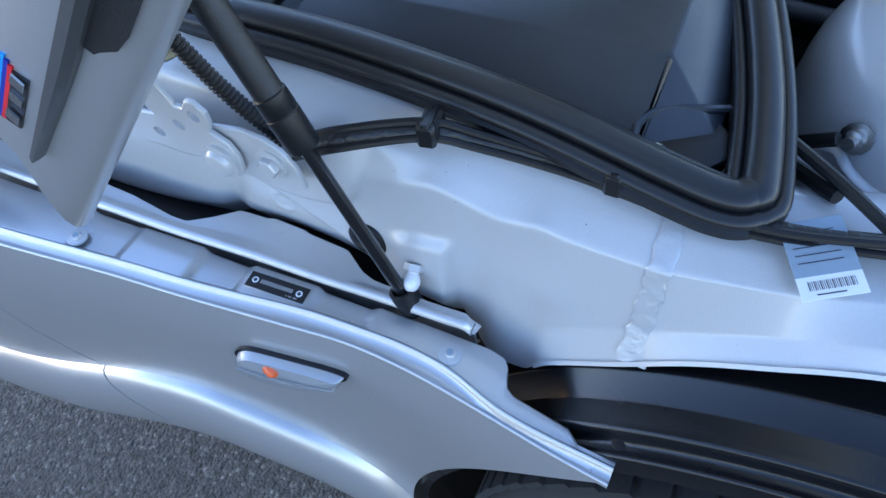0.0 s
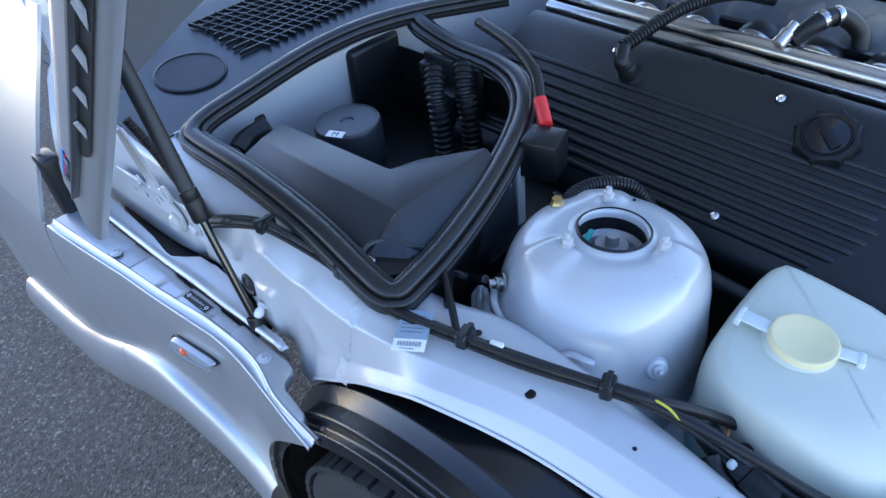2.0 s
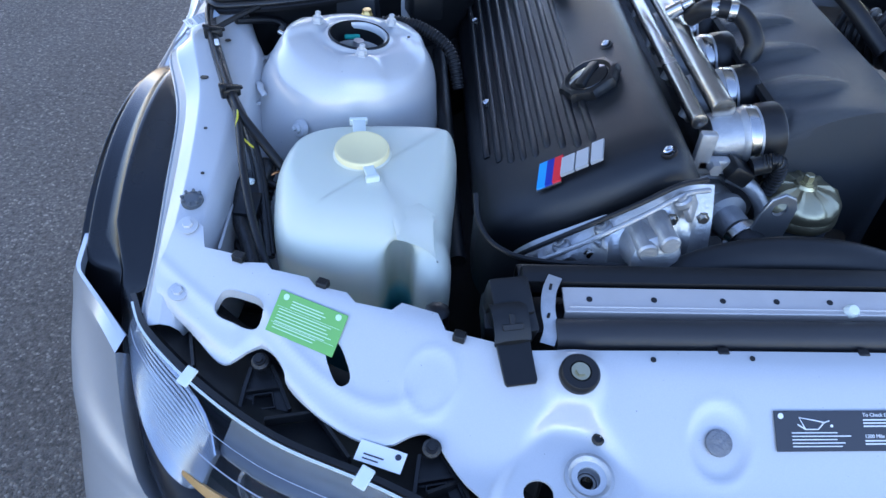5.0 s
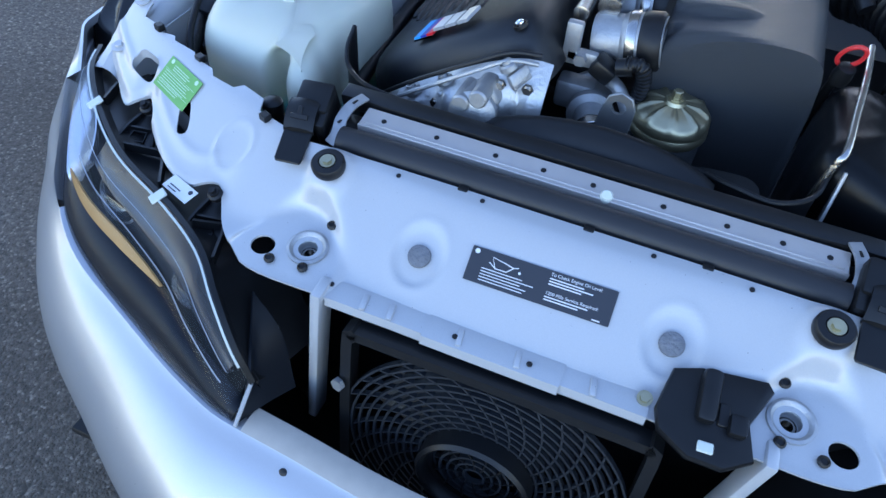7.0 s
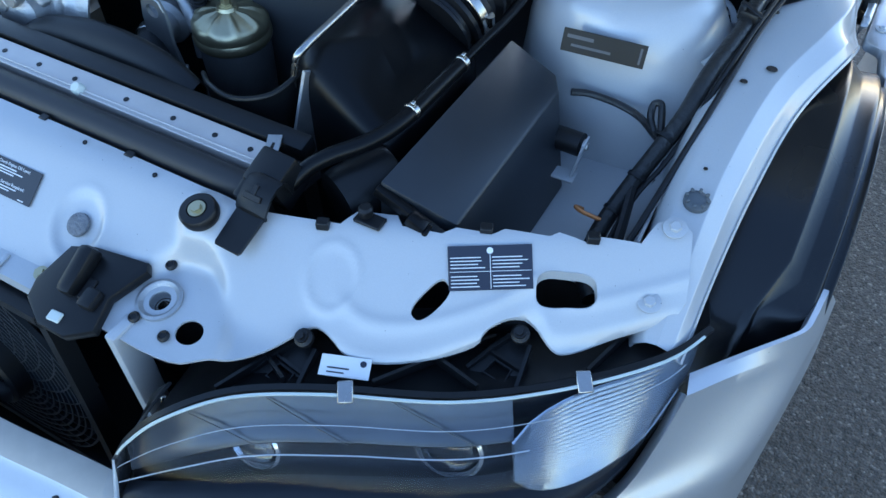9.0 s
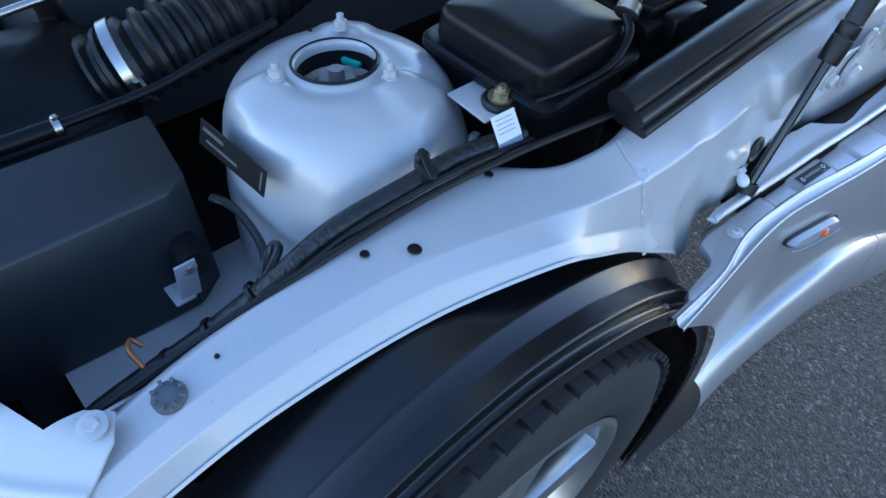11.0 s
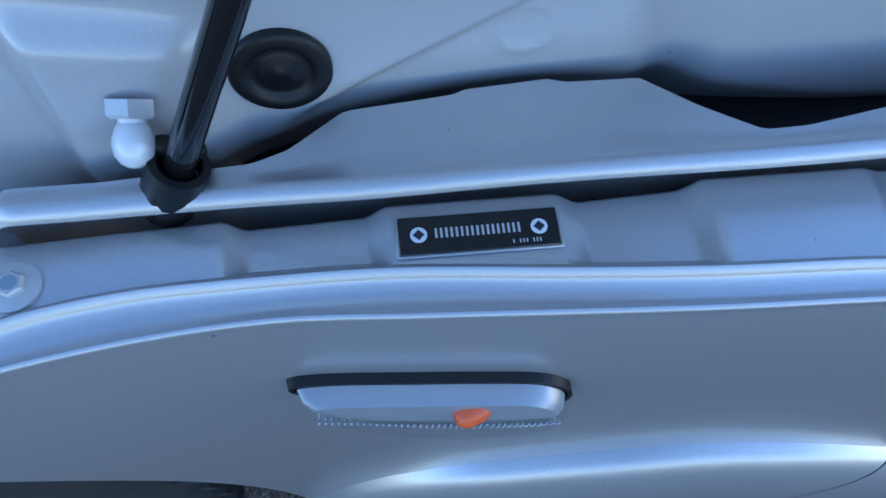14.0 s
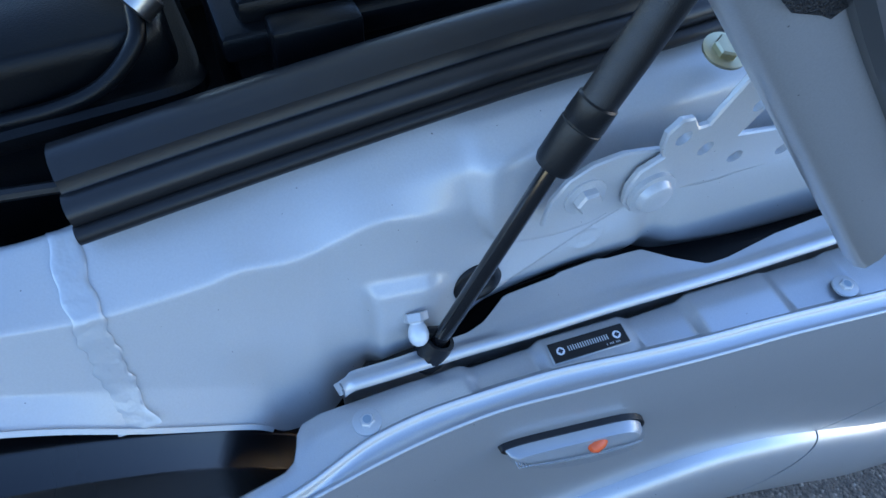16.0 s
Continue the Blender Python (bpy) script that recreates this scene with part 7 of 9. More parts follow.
def build_oil_filter():
    c = (0.063, 0.349)
    th = empty("oil_filter_housing", "round oil filter housing with a zinc-plated lid", "oil filter", loc=(c[0], c[1], 0.7))
    m = Matrix.Translation((c[0], c[1], 0.0))
    rows = []
    for r, z in ((0.047, 0.690), (0.0495, 0.694), (0.0495, 0.700), (0.0475, 0.704), (0.0485, 0.708), (0.0475, 0.716), (0.043, 0.721), (0.030, 0.727), (0.014, 0.731), (0.012, 0.735), (0.002, 0.735)):
        row = []
        for k in range(96):
            t = 2 * math.pi * k / 96
            zz = z
            if 0.014 < r < 0.046:
                zz += 0.0035 * max(0, math.cos(9 * t)) ** 2
            row.append(m @ Vector((r * math.cos(t), r * math.sin(t), zz)))
        rows.append(row)
    put("lid", grid(rows, cu=True), ZINC, th, "zinc-plated ribbed lid")
    put("lid_bolt", lathe([(0.009, 0.735), (0.009, 0.737), (0.0062, 0.737), (0.0062, 0.746), (0.005, 0.747)], 6, m), ZINC, th)
    put("canister", lathe([(0.030, 0.58), (0.042, 0.60), (0.045, 0.66), (0.0455, 0.692)], 40, m), mat("grey_casting", (0.14, 0.145, 0.15), 0.5, 0.6, 0.15, 60, 0.2, 500), th, "dark cast canister")
    put("fitting", join(lathe([(0.010, 0), (0.010, 0.02), (0.007, 0.022)], 6, axes((0.015, 0.29, 0.655), (-0.8, -0.5, 0.1))), tube([(0.02, 0.30, 0.655), (-0.02, 0.268, 0.66), (-0.06, 0.262, 0.668)], 0.008, 12)), ALU, th, "small pipe fitting")


build_oil_filter()


# ---- radiator and fans ----
def build_radiator():
    th = empty("radiator", "radiator with a bright top channel and foam roll", "radiator", loc=(0, 0.14, 0.7))
    ch = join(block((0.530, 0.030, 0.003), Matrix.Translation((0.004, 0.156, 0.729)) @ Matrix.Rotation(radians(8), 4, "X"), 0.0008, 1), block((0.530, 0.003, 0.02), Matrix.Translation((0.004, 0.1415, 0.720)), 0.0008, 1))
    tc = put("top_channel", ch, mat("sheet_aluminium", (0.56, 0.52, 0.49), 0.40, 0.45, 0.1, 30, 0.1, 200), th, "bright aluminium top channel")
    for x in (-0.235, -0.17, -0.10, -0.045, 0.01, 0.085, 0.15, 0.205, 0.25):
        put("channel_hole", lathe([(0.0032, 0), (0.003, 0.0008)], 12, axes((x, 0.156, 0.7305), (0, -0.14, 1))), RUBBER, tc)
    put("vent_screw", lathe([(0.007, 0), (0.007, 0.006), (0.005, 0.009)], 14, axes((0.027, 0.146, 0.728), (0, -0.5, 1))), TABP, th)
    put("foam_roll", tube([(-0.272, 0.121, 0.716), (-0.1, 0.121, 0.717), (0.1, 0.121, 0.717), (0.272, 0.121, 0.716)], 0.0165, 20, 2), FOAM, th, "black foam sealing roll")
    put("channel_ridge", block((0.520, 0.0022, 0.003), Matrix.Translation((0.004, 0.1465, 0.7295)), 0.0008, 1), bpy.data.materials["sheet_aluminium"], tc)
    for s in (-1, 1):
        path = spline([(s * 0.268, 0.176, 0.741), (s * 0.276, 0.158, 0.739), (s * 0.279, 0.138, 0.733), (s * 0.277, 0.122, 0.724), (s * 0.281, 0.110, 0.716)], 4)
        eb = put("end_bracket", sweep(path, ((0.007, -0.001), (0.007, 0.001), (-0.007, 0.001), (-0.007, -0.001))), ALU, th, "thin bent metal end bracket")
        for k in (3, 9):
            put("bracket_slot", block((0.003, 0.008, 0.0016), Matrix.Translation(path[k] + Vector((0, 0, 0.001))) @ Matrix.Rotation(0.3 * s, 4, "Z"), 0.0004, 1), RUBBER, eb)
    put("core", block((0.58, 0.05, 0.36), Matrix.Translation((0, 0.155, 0.53)), 0.004), BLACK, th, "dark radiator core")


def build_shroud():
    th = empty("fan_shroud", "black fan shroud behind the radiator", "fan shroud", loc=(0, 0.22, 0.72))
    put("cross_rail", block((0.60, 0.022, 0.022), Matrix.Translation((0.0, 0.186, 0.728)) @ Matrix.Rotation(radians(10), 4, "X"), 0.003), BLACK, th)
    rows = []
    for k in range(41):
        x = -0.30 + 0.43 * k / 40
        u = (x - 0.0) / 0.14
        h = 0.036 * max(0, 1 - u * u) ** 0.7 if abs(u) < 1 else 0
        rows.append([Vector((x, 0.196, 0.716)), Vector((x, 0.203 + h * 0.15, 0.719 + h * 0.5)), Vector((x, 0.212 + h * 0.35, 0.719 + h * 0.85)), Vector((x, 0.218 + h * 0.55, 0.717 + h * 0.8)), Vector((x, 0.222 + h * 0.6, 0.70 + h * 0.3)), Vector((x, 0.224, 0.62))])
    put("shroud_panel", thick(grid([spline(r, 3) for r in rows]), 0.002), BLACK, th, "black shroud panel with a raised arch", 50)
    # curved guide band round the filter and up the engine side
    def band(pts, name, h=0.05):
        p = spline(pts, 8)
        put(name, thick(grid([[q, q + Vector((0, 0, -h * 0.5)), q + Vector((0, 0, -h))] for q in p]), 0.003), BLACK, th, "black curved guide band")
        put(name + "_lip", sweep(p, circle(0.003, 8)), BLACK, th)
    band(((0.118, 0.238, 0.724), (0.15, 0.215, 0.735), (0.19, 0.205, 0.738), (0.225, 0.225, 0.742), (0.238, 0.265, 0.750)), "guide_band", 0.07)
    band(((-0.342, 0.292, 0.752), (-0.338, 0.262, 0.735), (-0.318, 0.238, 0.722), (-0.27, 0.226, 0.714), (-0.14, 0.222, 0.712)), "engine_band", 0.09)
    # right-hand end piece with the hose plug
    put("end_block", block((0.05, 0.05, 0.03), Matrix.Translation((-0.315, 0.155, 0.70)), 0.004), BLACK, th)
    m = axes((-0.385, 0.157, 0.655), (0, 0, 1))
    put("bleed_plug", join(lathe([(0.014, 0), (0.014, 0.03), (0.012, 0.034)], 16, m), lathe([(0.0125, 0.034), (0.013, 0.038), (0.013, 0.054), (0.010, 0.057), (0.002, 0.058)], 10, m)), BLACK, th, "black ribbed bleed plug")
    put("end_duct", lathe([(0.035, 0), (0.037, 0.01), (0.037, 0.06), (0.035, 0.065)], 28, axes((0.345, 0.165, 0.69), (0.5, 1, 0.1)), True), BLACK, th, "black duct stub")


def build_aux_fan():
    c = Vector((-0.012, -0.070, 0.486))
    th = empty("auxiliary_fan", "black electric fan with a spiral wire guard", "cooling fan", loc=tuple(c))
    tl = radians(-6)
    m = Matrix.Translation(c) @ Matrix.Rotation(radians(90) + tl, 4, "X")
    # frame
    fr = []
    w, h = 0.160, 0.148
    path = spline([m @ Vector((x, y, 0)) for x, y in ((-w, h - 0.02), (-w + 0.01, h - 0.004), (-w + 0.03, h), (w - 0.03, h), (w - 0.01, h - 0.004), (w, h - 0.02), (w, -h + 0.02), (w - 0.02, -h), (-w + 0.02, -h), (-w, -h + 0.02))], 4, True)
    put("frame", sweep(path, ((0.006, -0.010), (0.006, 0.010), (-0.006, 0.010), (-0.006, -0.010)), tuple(m.to_3x3() @ Vector((0, 0, 1))), True), BLACK, th, "black square fan frame")
    put("hub_ring", lathe([(0.060, -0.006), (0.066, 0.0), (0.066, 0.026), (0.062, 0.030), (0.058, 0.026), (0.056, 0.012), (0.052, 0.010), (0.051, -0.004)], 48, m, False), BLACK, th, "raised hub ring")
    for k in range(17):
        r = 0.012 + 0.0095 * k
        if 0.050 < r < 0.068:
            continue
        pts = []
        for j in range(64):
            t = 2 * math.pi * j / 64
            x, y = r * math.cos(t), r * math.sin(t)
            x, y = max(-w, min(w, x)), max(-h, min(h, y))
            pts.append(m @ Vector((x, y, 0.012 if r < 0.05 else 0.004)))
        z = m.to_3x3() @ Vector((0, 0, 1))
        put("guard_ring", sweep(pts, ((0.0013, -0.003), (0.0013, 0.003), (-0.0013, 0.003), (-0.0013, -0.003)), tuple(z), True), GREYBOX, th)
    for k in range(30):
        t0 = 2 * math.pi * k / 30
        pts = []
        for j in range(9):
            r = 0.054 + (0.165 - 0.054) * j / 8
            t = t0 + 0.75 * (r - 0.054) / 0.11
            x, y = r * math.cos(t), r * math.sin(t)
            if abs(x) > w or abs(y) > h:
                break
            pts.append(m @ Vector((x, y, 0.004)))
        if len(pts) > 2:
            put("guard_spoke", sweep(pts, ((0.001, -0.003), (0.001, 0.003), (-0.001, 0.003), (-0.001, -0.003)), tuple(m.to_3x3() @ Vector((0, 0, 1)))), GREYBOX, th)
    for k in range(12):
        t0 = 2 * math.pi * k / 12
        pts = [m @ Vector((r * math.cos(t0 + 9 * (r - 0.01)), r * math.sin(t0 + 9 * (r - 0.01)), 0.012)) for r in (0.012, 0.022, 0.034, 0.048)]
        put("hub_spoke", sweep(pts, ((0.0009, -0.003), (0.0009, 0.003), (-0.0009, 0.003), (-0.0009, -0.003)), tuple(m.to_3x3() @ Vector((0, 0, 1)))), BLACK, th)
    put("motor", lathe([(0.046, -0.03), (0.046, -0.004), (0.04, 0.0), (0.001, 0.001)], 32, m), BLACK, th)
    for k in range(7):
        mm = m @ Matrix.Rotation(2 * math.pi * k / 7, 4, "Z") @ Matrix.Translation((0.09, 0, -0.018)) @ Matrix.Rotation(0.5, 4, "X")
        put("fan_blade", block((0.085, 0.045, 0.003), mm, 0.001, 1), SATIN, th)
    put("side_bolt", join(lathe([(0.008, 0), (0.008, 0.006)], 6, axes((-0.178, -0.075, 0.555), (-0.3, -1, 0.2)))), ALU, th)


build_radiator()
build_shroud()
build_aux_fan()


# ---- washer reservoir ----
def build_reservoir():
    th = empty("washer_reservoir", "milky plastic washer tank with blue-green fluid inside", "washer tank", loc=(-0.455, 0.325, 0.6))
    rear = [(-0.368, 0.447), (-0.385, 0.4525), (-0.42, 0.4535), (-0.47, 0.451), (-0.520, 0.444), (-0.557, 0.418), (-0.572, 0.370), (-0.572, 0.315), (-0.563, 0.268), (-0.541, 0.241), (-0.505, 0.230), (-0.470, 0.226)]
    cleft = [(-0.449, 0.229), (-0.441, 0.243), (-0.437, 0.262), (-0.426, 0.270), (-0.414, 0.262), (-0.410, 0.240), (-0.406, 0.219)]
    plain = [(-0.449, 0.223), (-0.442, 0.221), (-0.435, 0.219), (-0.426, 0.217), (-0.416, 0.2145), (-0.410, 0.213), (-0.405, 0.2115)]
    fore = [(-0.394, 0.209), (-0.379, 0.210), (-0.369, 0.220), (-0.3665, 0.243), (-0.3695, 0.262), (-0.366, 0.282), (-0.361, 0.34), (-0.355, 0.40), (-0.356, 0.435)]
    rings = [spline([Vector((x, y, 0)) for x, y in rear + c + fore], 5, True) for c in (cleft, plain)]
    n = len(rings[0])
    nrm = []
    for i in range(n):
        t = rings[1][(i + 2) % n] - rings[1][i - 2]
        nrm.append(Vector((t.y, -t.x, 0)).normalized())
    mid = Vector((-0.455, 0.345, 0))
    if (mid - rings[1][0]).dot(nrm[0]) < 0:
        nrm = [-v for v in nrm]
    rows = []
    for z, d, fill in ((0.42, 0.012, 0), (0.50, 0.006, 0), (0.60, 0.002, 0), (0.66, 0.0, 0), (0.685, 0.0004, 0.04), (0.700, 0.002, 0.10), (0.711, 0.005, 0.22), (0.720, 0.009, 0.42), (0.727, 0.014, 0.66), (0.733, 0.0205, 0.86), (0.7375, 0.028, 0.97), (0.7405, 0.037, 1), (0.7425, 0.048, 1), (0.7435, 0.06, 1)):
        row = []
        for i in range(n):
            q = rings[0][i].lerp(rings[1][i], fill)
            q = q + nrm[i] * d * (0.42 + 0.58 * max(0.0, min(1.0, (0.34 - q.y) / 0.08)))
            f = max(0.0, 0.31 - q.y)
            row.append(Vector((q.x, q.y, z - (2.2 * f * f) * min(1, max(0, (z - 0.68) / 0.05)))))
        rows.append(row)
    for k in (0.75, 0.45, 0.15):
        rows.append([Vector((mid.x + (q.x - mid.x) * k, mid.y + (q.y - mid.y) * k, q.z * k + 0.7445 * (1 - k))) for q in rows[13]])
    put("tank", caps(grid(rows, cu=True)), TANK, th, "milky tank body with a front groove", 70)
    m = axes((-0.471, 0.371, 0.7475), (0, -0.06, 1))
    cap = put("cap", lathe([(0.0300, -0.002), (0.0322, -0.001), (0.0322, 0.0052), (0.0308, 0.0072), (0.0285, 0.0076), (0.027, 0.0070), (0.001, 0.0064)], 56, m), CAPP, th, "yellowed round snap cap")
    put("cap_tab", join(block((0.013, 0.026, 0.004), m @ Matrix.Translation((0.011, -0.037, 0.003)) @ Matrix.Rotation(radians(18), 4, "Z"), 0.0015), block((0.016, 0.007, 0.010), m @ Matrix.Translation((0.0145, -0.049, 0.001)) @ Matrix.Rotation(radians(18), 4, "Z"), 0.002)), TABP, cap)
    put("cap_tether", join(block((0.016, 0.032, 0.004), m @ Matrix.Translation((-0.006, 0.044, 0.002)) @ Matrix.Rotation(radians(6), 4, "Z"), 0.0015), block((0.022, 0.006, 0.009), m @ Matrix.Translation((-0.008, 0.060, 0.000)) @ Matrix.Rotation(radians(6), 4, "Z"), 0.0015)), TABP, cap)
    put("filler_neck", lathe([(0.037, -0.007), (0.0325, 0.0), (0.029, 0.002)], 40, m, False), TANK, th)


build_reservoir()


# ---- cabin filter box on the right ----
SEAL_PROF = ((-0.019, -0.013), (-0.0195, -0.008), (-0.0165, -0.0055), (-0.0178, -0.0025), (-0.0155, 0.0010), (-0.0118, 0.0004), (-0.0095, 0.0015), (0.0095, 0.0015), (0.0118, 0.0004), (0.0155, 0.0010), (0.0178, -0.0025), (0.0165, -0.0055), (0.0195, -0.008), (0.019, -0.013))


def build_filter_box():
    th = empty("cabin_filter_box", "black faceted cabin filter box with a round cover", "filter box", loc=(-0.58, 0.9, 0.75))
    bm = bmesh.new()
    P = {k: bm.verts.new(v) for k, v in dict(
        a=(-0.632, 1.035, 0.803), b=(-0.590, 1.045, 0.803), c=(-0.585, 0.96, 0.805), d=(-0.5756, 0.8374, 0.808), e=(-0.541, 0.824, 0.809), f=(-0.466, 0.781, 0.803), g=(-0.625, 0.771, 0.807),
        h=(-0.692, 1.045, 0.778), i=(-0.684, 0.772, 0.772), j=(-0.652, 0.729, 0.774), k=(-0.472, 0.733, 0.772),
        b2=(-0.585, 1.052, 0.70), c2=(-0.578, 0.976, 0.70), d2=(-0.563, 0.858, 0.70), e2=(-0.512, 0.848, 0.70), f2=(-0.455, 0.785, 0.70), k2=(-0.465, 0.735, 0.70), h2=(-0.70, 1.05, 0.70), a2=(-0.632, 1.06, 0.70), i2=(-0.70, 0.77, 0.70), j2=(-0.66, 0.724, 0.70)).items()}
    for q in ("abcdg", "defg", "ahig", "gij", "gjkf", "abb2a2", "bcc2b2", "cdd2c2", "dee2d2", "eff2e2", "fkk2f2", "hii2h2", "ijj2i2", "jkk2j2", "ahh2a2"):
        ks = []
        n = 0
        while n < len(q):
            if n + 1 < len(q) and q[n + 1] == "2":
                ks.append(q[n:n + 2])
                n += 2
            else:
                ks.append(q[n])
                n += 1
        bm.faces.new([P[x] for x in ks])
    bmesh.ops.bevel(bm, geom=bm.edges[:], offset=0.0018, segments=2, profile=0.5, affect="EDGES")
    put("lid", bm, GREYBOX, th, "dark grey faceted lid", 25)
    m = axes((-0.682, 0.7605, 0.778), (-0.1, 0, 1))
    put("lid_screw", lathe([(0.0072, 0), (0.0072, 0.002), (0.005, 0.004), (0.002, 0.003)], 16, m), STEEL, th, "bright lid screw")
    put("screw_pocket", block((0.062, 0.040, 0.012), Matrix.Translation((-0.668, 0.744, 0.770)) @ Matrix.Rotation(radians(-38), 4, "Z"), 0.003), RUBBER, th)
    put("pocket_rim", tube([(-0.690, 0.772, 0.777), (-0.668, 0.776, 0.784), (-0.650, 0.764, 0.786), (-0.640, 0.742, 0.784), (-0.628, 0.729, 0.778)], 0.0028, 8, 4), GREYBOX, th, "moulded lip round the screw pocket")
    m = Matrix.Translation((-0.500, 1.022, 0.0))
    rc = put("round_cover", lathe([(0.049, 0.70), (0.049, 0.766), (0.047, 0.770), (0.044, 0.771), (0.043, 0.7695), (0.010, 0.770), (0.009, 0.768), (0.001, 0.768)], 48, m), GREYBOX, th, "round black cover")
    lm = Matrix.Translation((-0.535, 1.005, 0.7715)) @ Matrix.Rotation(radians(-65), 4, "Z")
    lb = put("cover_label", block((0.026, 0.015, 0.0008), lm, 0.0002, 1), WHITE, rc)
    put("letter", words("M", 0.013, lm @ Matrix.Translation((-0.005, -0.0045, 0.0006))), DARKLABEL, rc)
    put("side_duct", join(tube([(-0.645, 1.09, 0.765), (-0.62, 1.10, 0.77), (-0.585, 1.095, 0.775)], 0.016, 14), block((0.03, 0.03, 0.03), Matrix.Translation((-0.66, 1.085, 0.765)), 0.006)), BLACK, th, "black side duct")
    # tray and walls of the box
    put("box_wall_front", thick(grid([[Vector((x, y, 0.775)), Vector((x, y + 0.004, 0.70)), Vector((x, y + 0.01, 0.50))] for x, y in [(p.x, p.y) for p in spline([(-0.70, 0.725, 0), (-0.62, 0.713, 0), (-0.49, 0.748, 0), (-0.38, 0.80, 0), (-0.315, 0.86, 0), (-0.295, 0.95, 0), (-0.30, 1.10, 0), (-0.31, 1.2, 0)], 6)]]), 0.003), BLACK, th, "black box wall")
    put("box_floor", block((0.40, 0.44, 0.01), Matrix.Translation((-0.50, 0.96, 0.66)), 0.002), RUBBER, th)
    for x, y in ((-0.395, 0.935), (-0.36, 0.91)):
        put("ribbed_pipe", corrugated([(x, y, 0.67), (x + 0.002, y + 0.004, 0.72), (x + 0.01, y + 0.02, 0.78), (x + 0.03, y + 0.04, 0.81)], 0.016, 0.009, 14), BLACK, th, "black ribbed cable pipe")
    put("inner_bracket", join(block((0.012, 0.12, 0.09), Matrix.Translation((-0.312, 0.99, 0.75)), 0.004), block((0.03, 0.05, 0.04), Matrix.Translation((-0.33, 0.985, 0.735)), 0.006), block((0.02, 0.03, 0.05), Matrix.Translation((-0.325, 1.03, 0.76)), 0.004)), BLACK, th, "black connector bracket")
    put("blower_inlet", block((0.105, 0.026, 0.15), Matrix.Translation((-0.345, 1.142, 0.725)), 0.010, 3), BLACK, th, "black blower inlet")


def build_seals():
    th = empty("bay_seal", "black rubber bay seal following the filter box", "rubber seal", "bay seals", loc=(-0.55, 0.9, 0.78))
    pts = [(-0.284, 1.09, 0.826), (-0.292, 1.06, 0.820), (-0.290, 1.0, 0.806), (-0.292, 0.92, 0.803), (-0.315, 0.855, 0.80), (-0.375, 0.80, 0.795), (-0.49, 0.748, 0.788), (-0.60, 0.714, 0.782), (-0.684, 0.6985, 0.779), (-0.697, 0.702, 0.7785), (-0.7025, 0.714, 0.779), (-0.7015, 0.745, 0.783), (-0.692, 0.85, 0.797), (-0.688, 0.98, 0.806), (-0.690, 1.09, 0.808), (-0.684, 1.118, 0.810), (-0.655, 1.134, 0.812), (-0.596, 1.142, 0.815), (-0.46, 1.153, 0.823), (-0.366, 1.140, 0.829), (-0.28, 1.10, 0.834), (-0.21, 1.04, 0.84), (-0.17, 1.0, 0.845)]
    put("seal_base", sweep(spline(pts, 7), SEAL_PROF), RUBBER, th, "ribbed rubber base", 35)
    put("seal_bulb", sweep([p + Vector((0, 0, 0.0045)) for p in spline(pts, 7)], circle(0.0108, 16, 1.0, 0.62)), SEALBULB, th, "smooth hollow rubber bulb")
    for u in (-0.0140, 0.0140):
        put("seal_lip", sweep(spline(pts, 7), [(u + a, b - 0.002) for a, b in circle(0.0055, 12, 1.0, 0.8)]), SEALBULB, th, "thin rubber lip roll")
    th = empty("bay_seal", "black rubber bay seal with a cut end", "rubber seal", "bay seals", loc=(0.7, 0.9, 0.78))
    pts = [(0.694, 0.745, 0.784), (0.693, 0.85, 0.795), (0.690, 0.98, 0.804), (0.688, 1.1, 0.808), (0.68, 1.2, 0.812), (0.64, 1.26, 0.82)]
    put("seal_base", sweep(spline(pts, 7), SEAL_PROF), RUBBER, th, "ribbed rubber base", 35)
    put("seal_bulb", sweep([p + Vector((-0.007, 0, 0.007)) for p in spline(pts, 7)], [(u + 0.0008 * math.cos(3 * k), v) for k, (u, v) in enumerate(circle(0.0150, 20, 1.05, 0.9))]), SEALBULB, th, "smooth hollow rubber bulb")
    put("seal_lip", sweep([p + Vector((0.0125, 0, 0.0005)) for p in spline(pts, 7)], circle(0.0085, 14)), SEALBULB, th, "smaller rubber lip roll")
    put("seal_lip", sweep([p + Vector((0.0215, 0, -0.0075)) for p in spline(pts, 7)], circle(0.0050, 12)), RUBBER, th, "thin rubber lip")


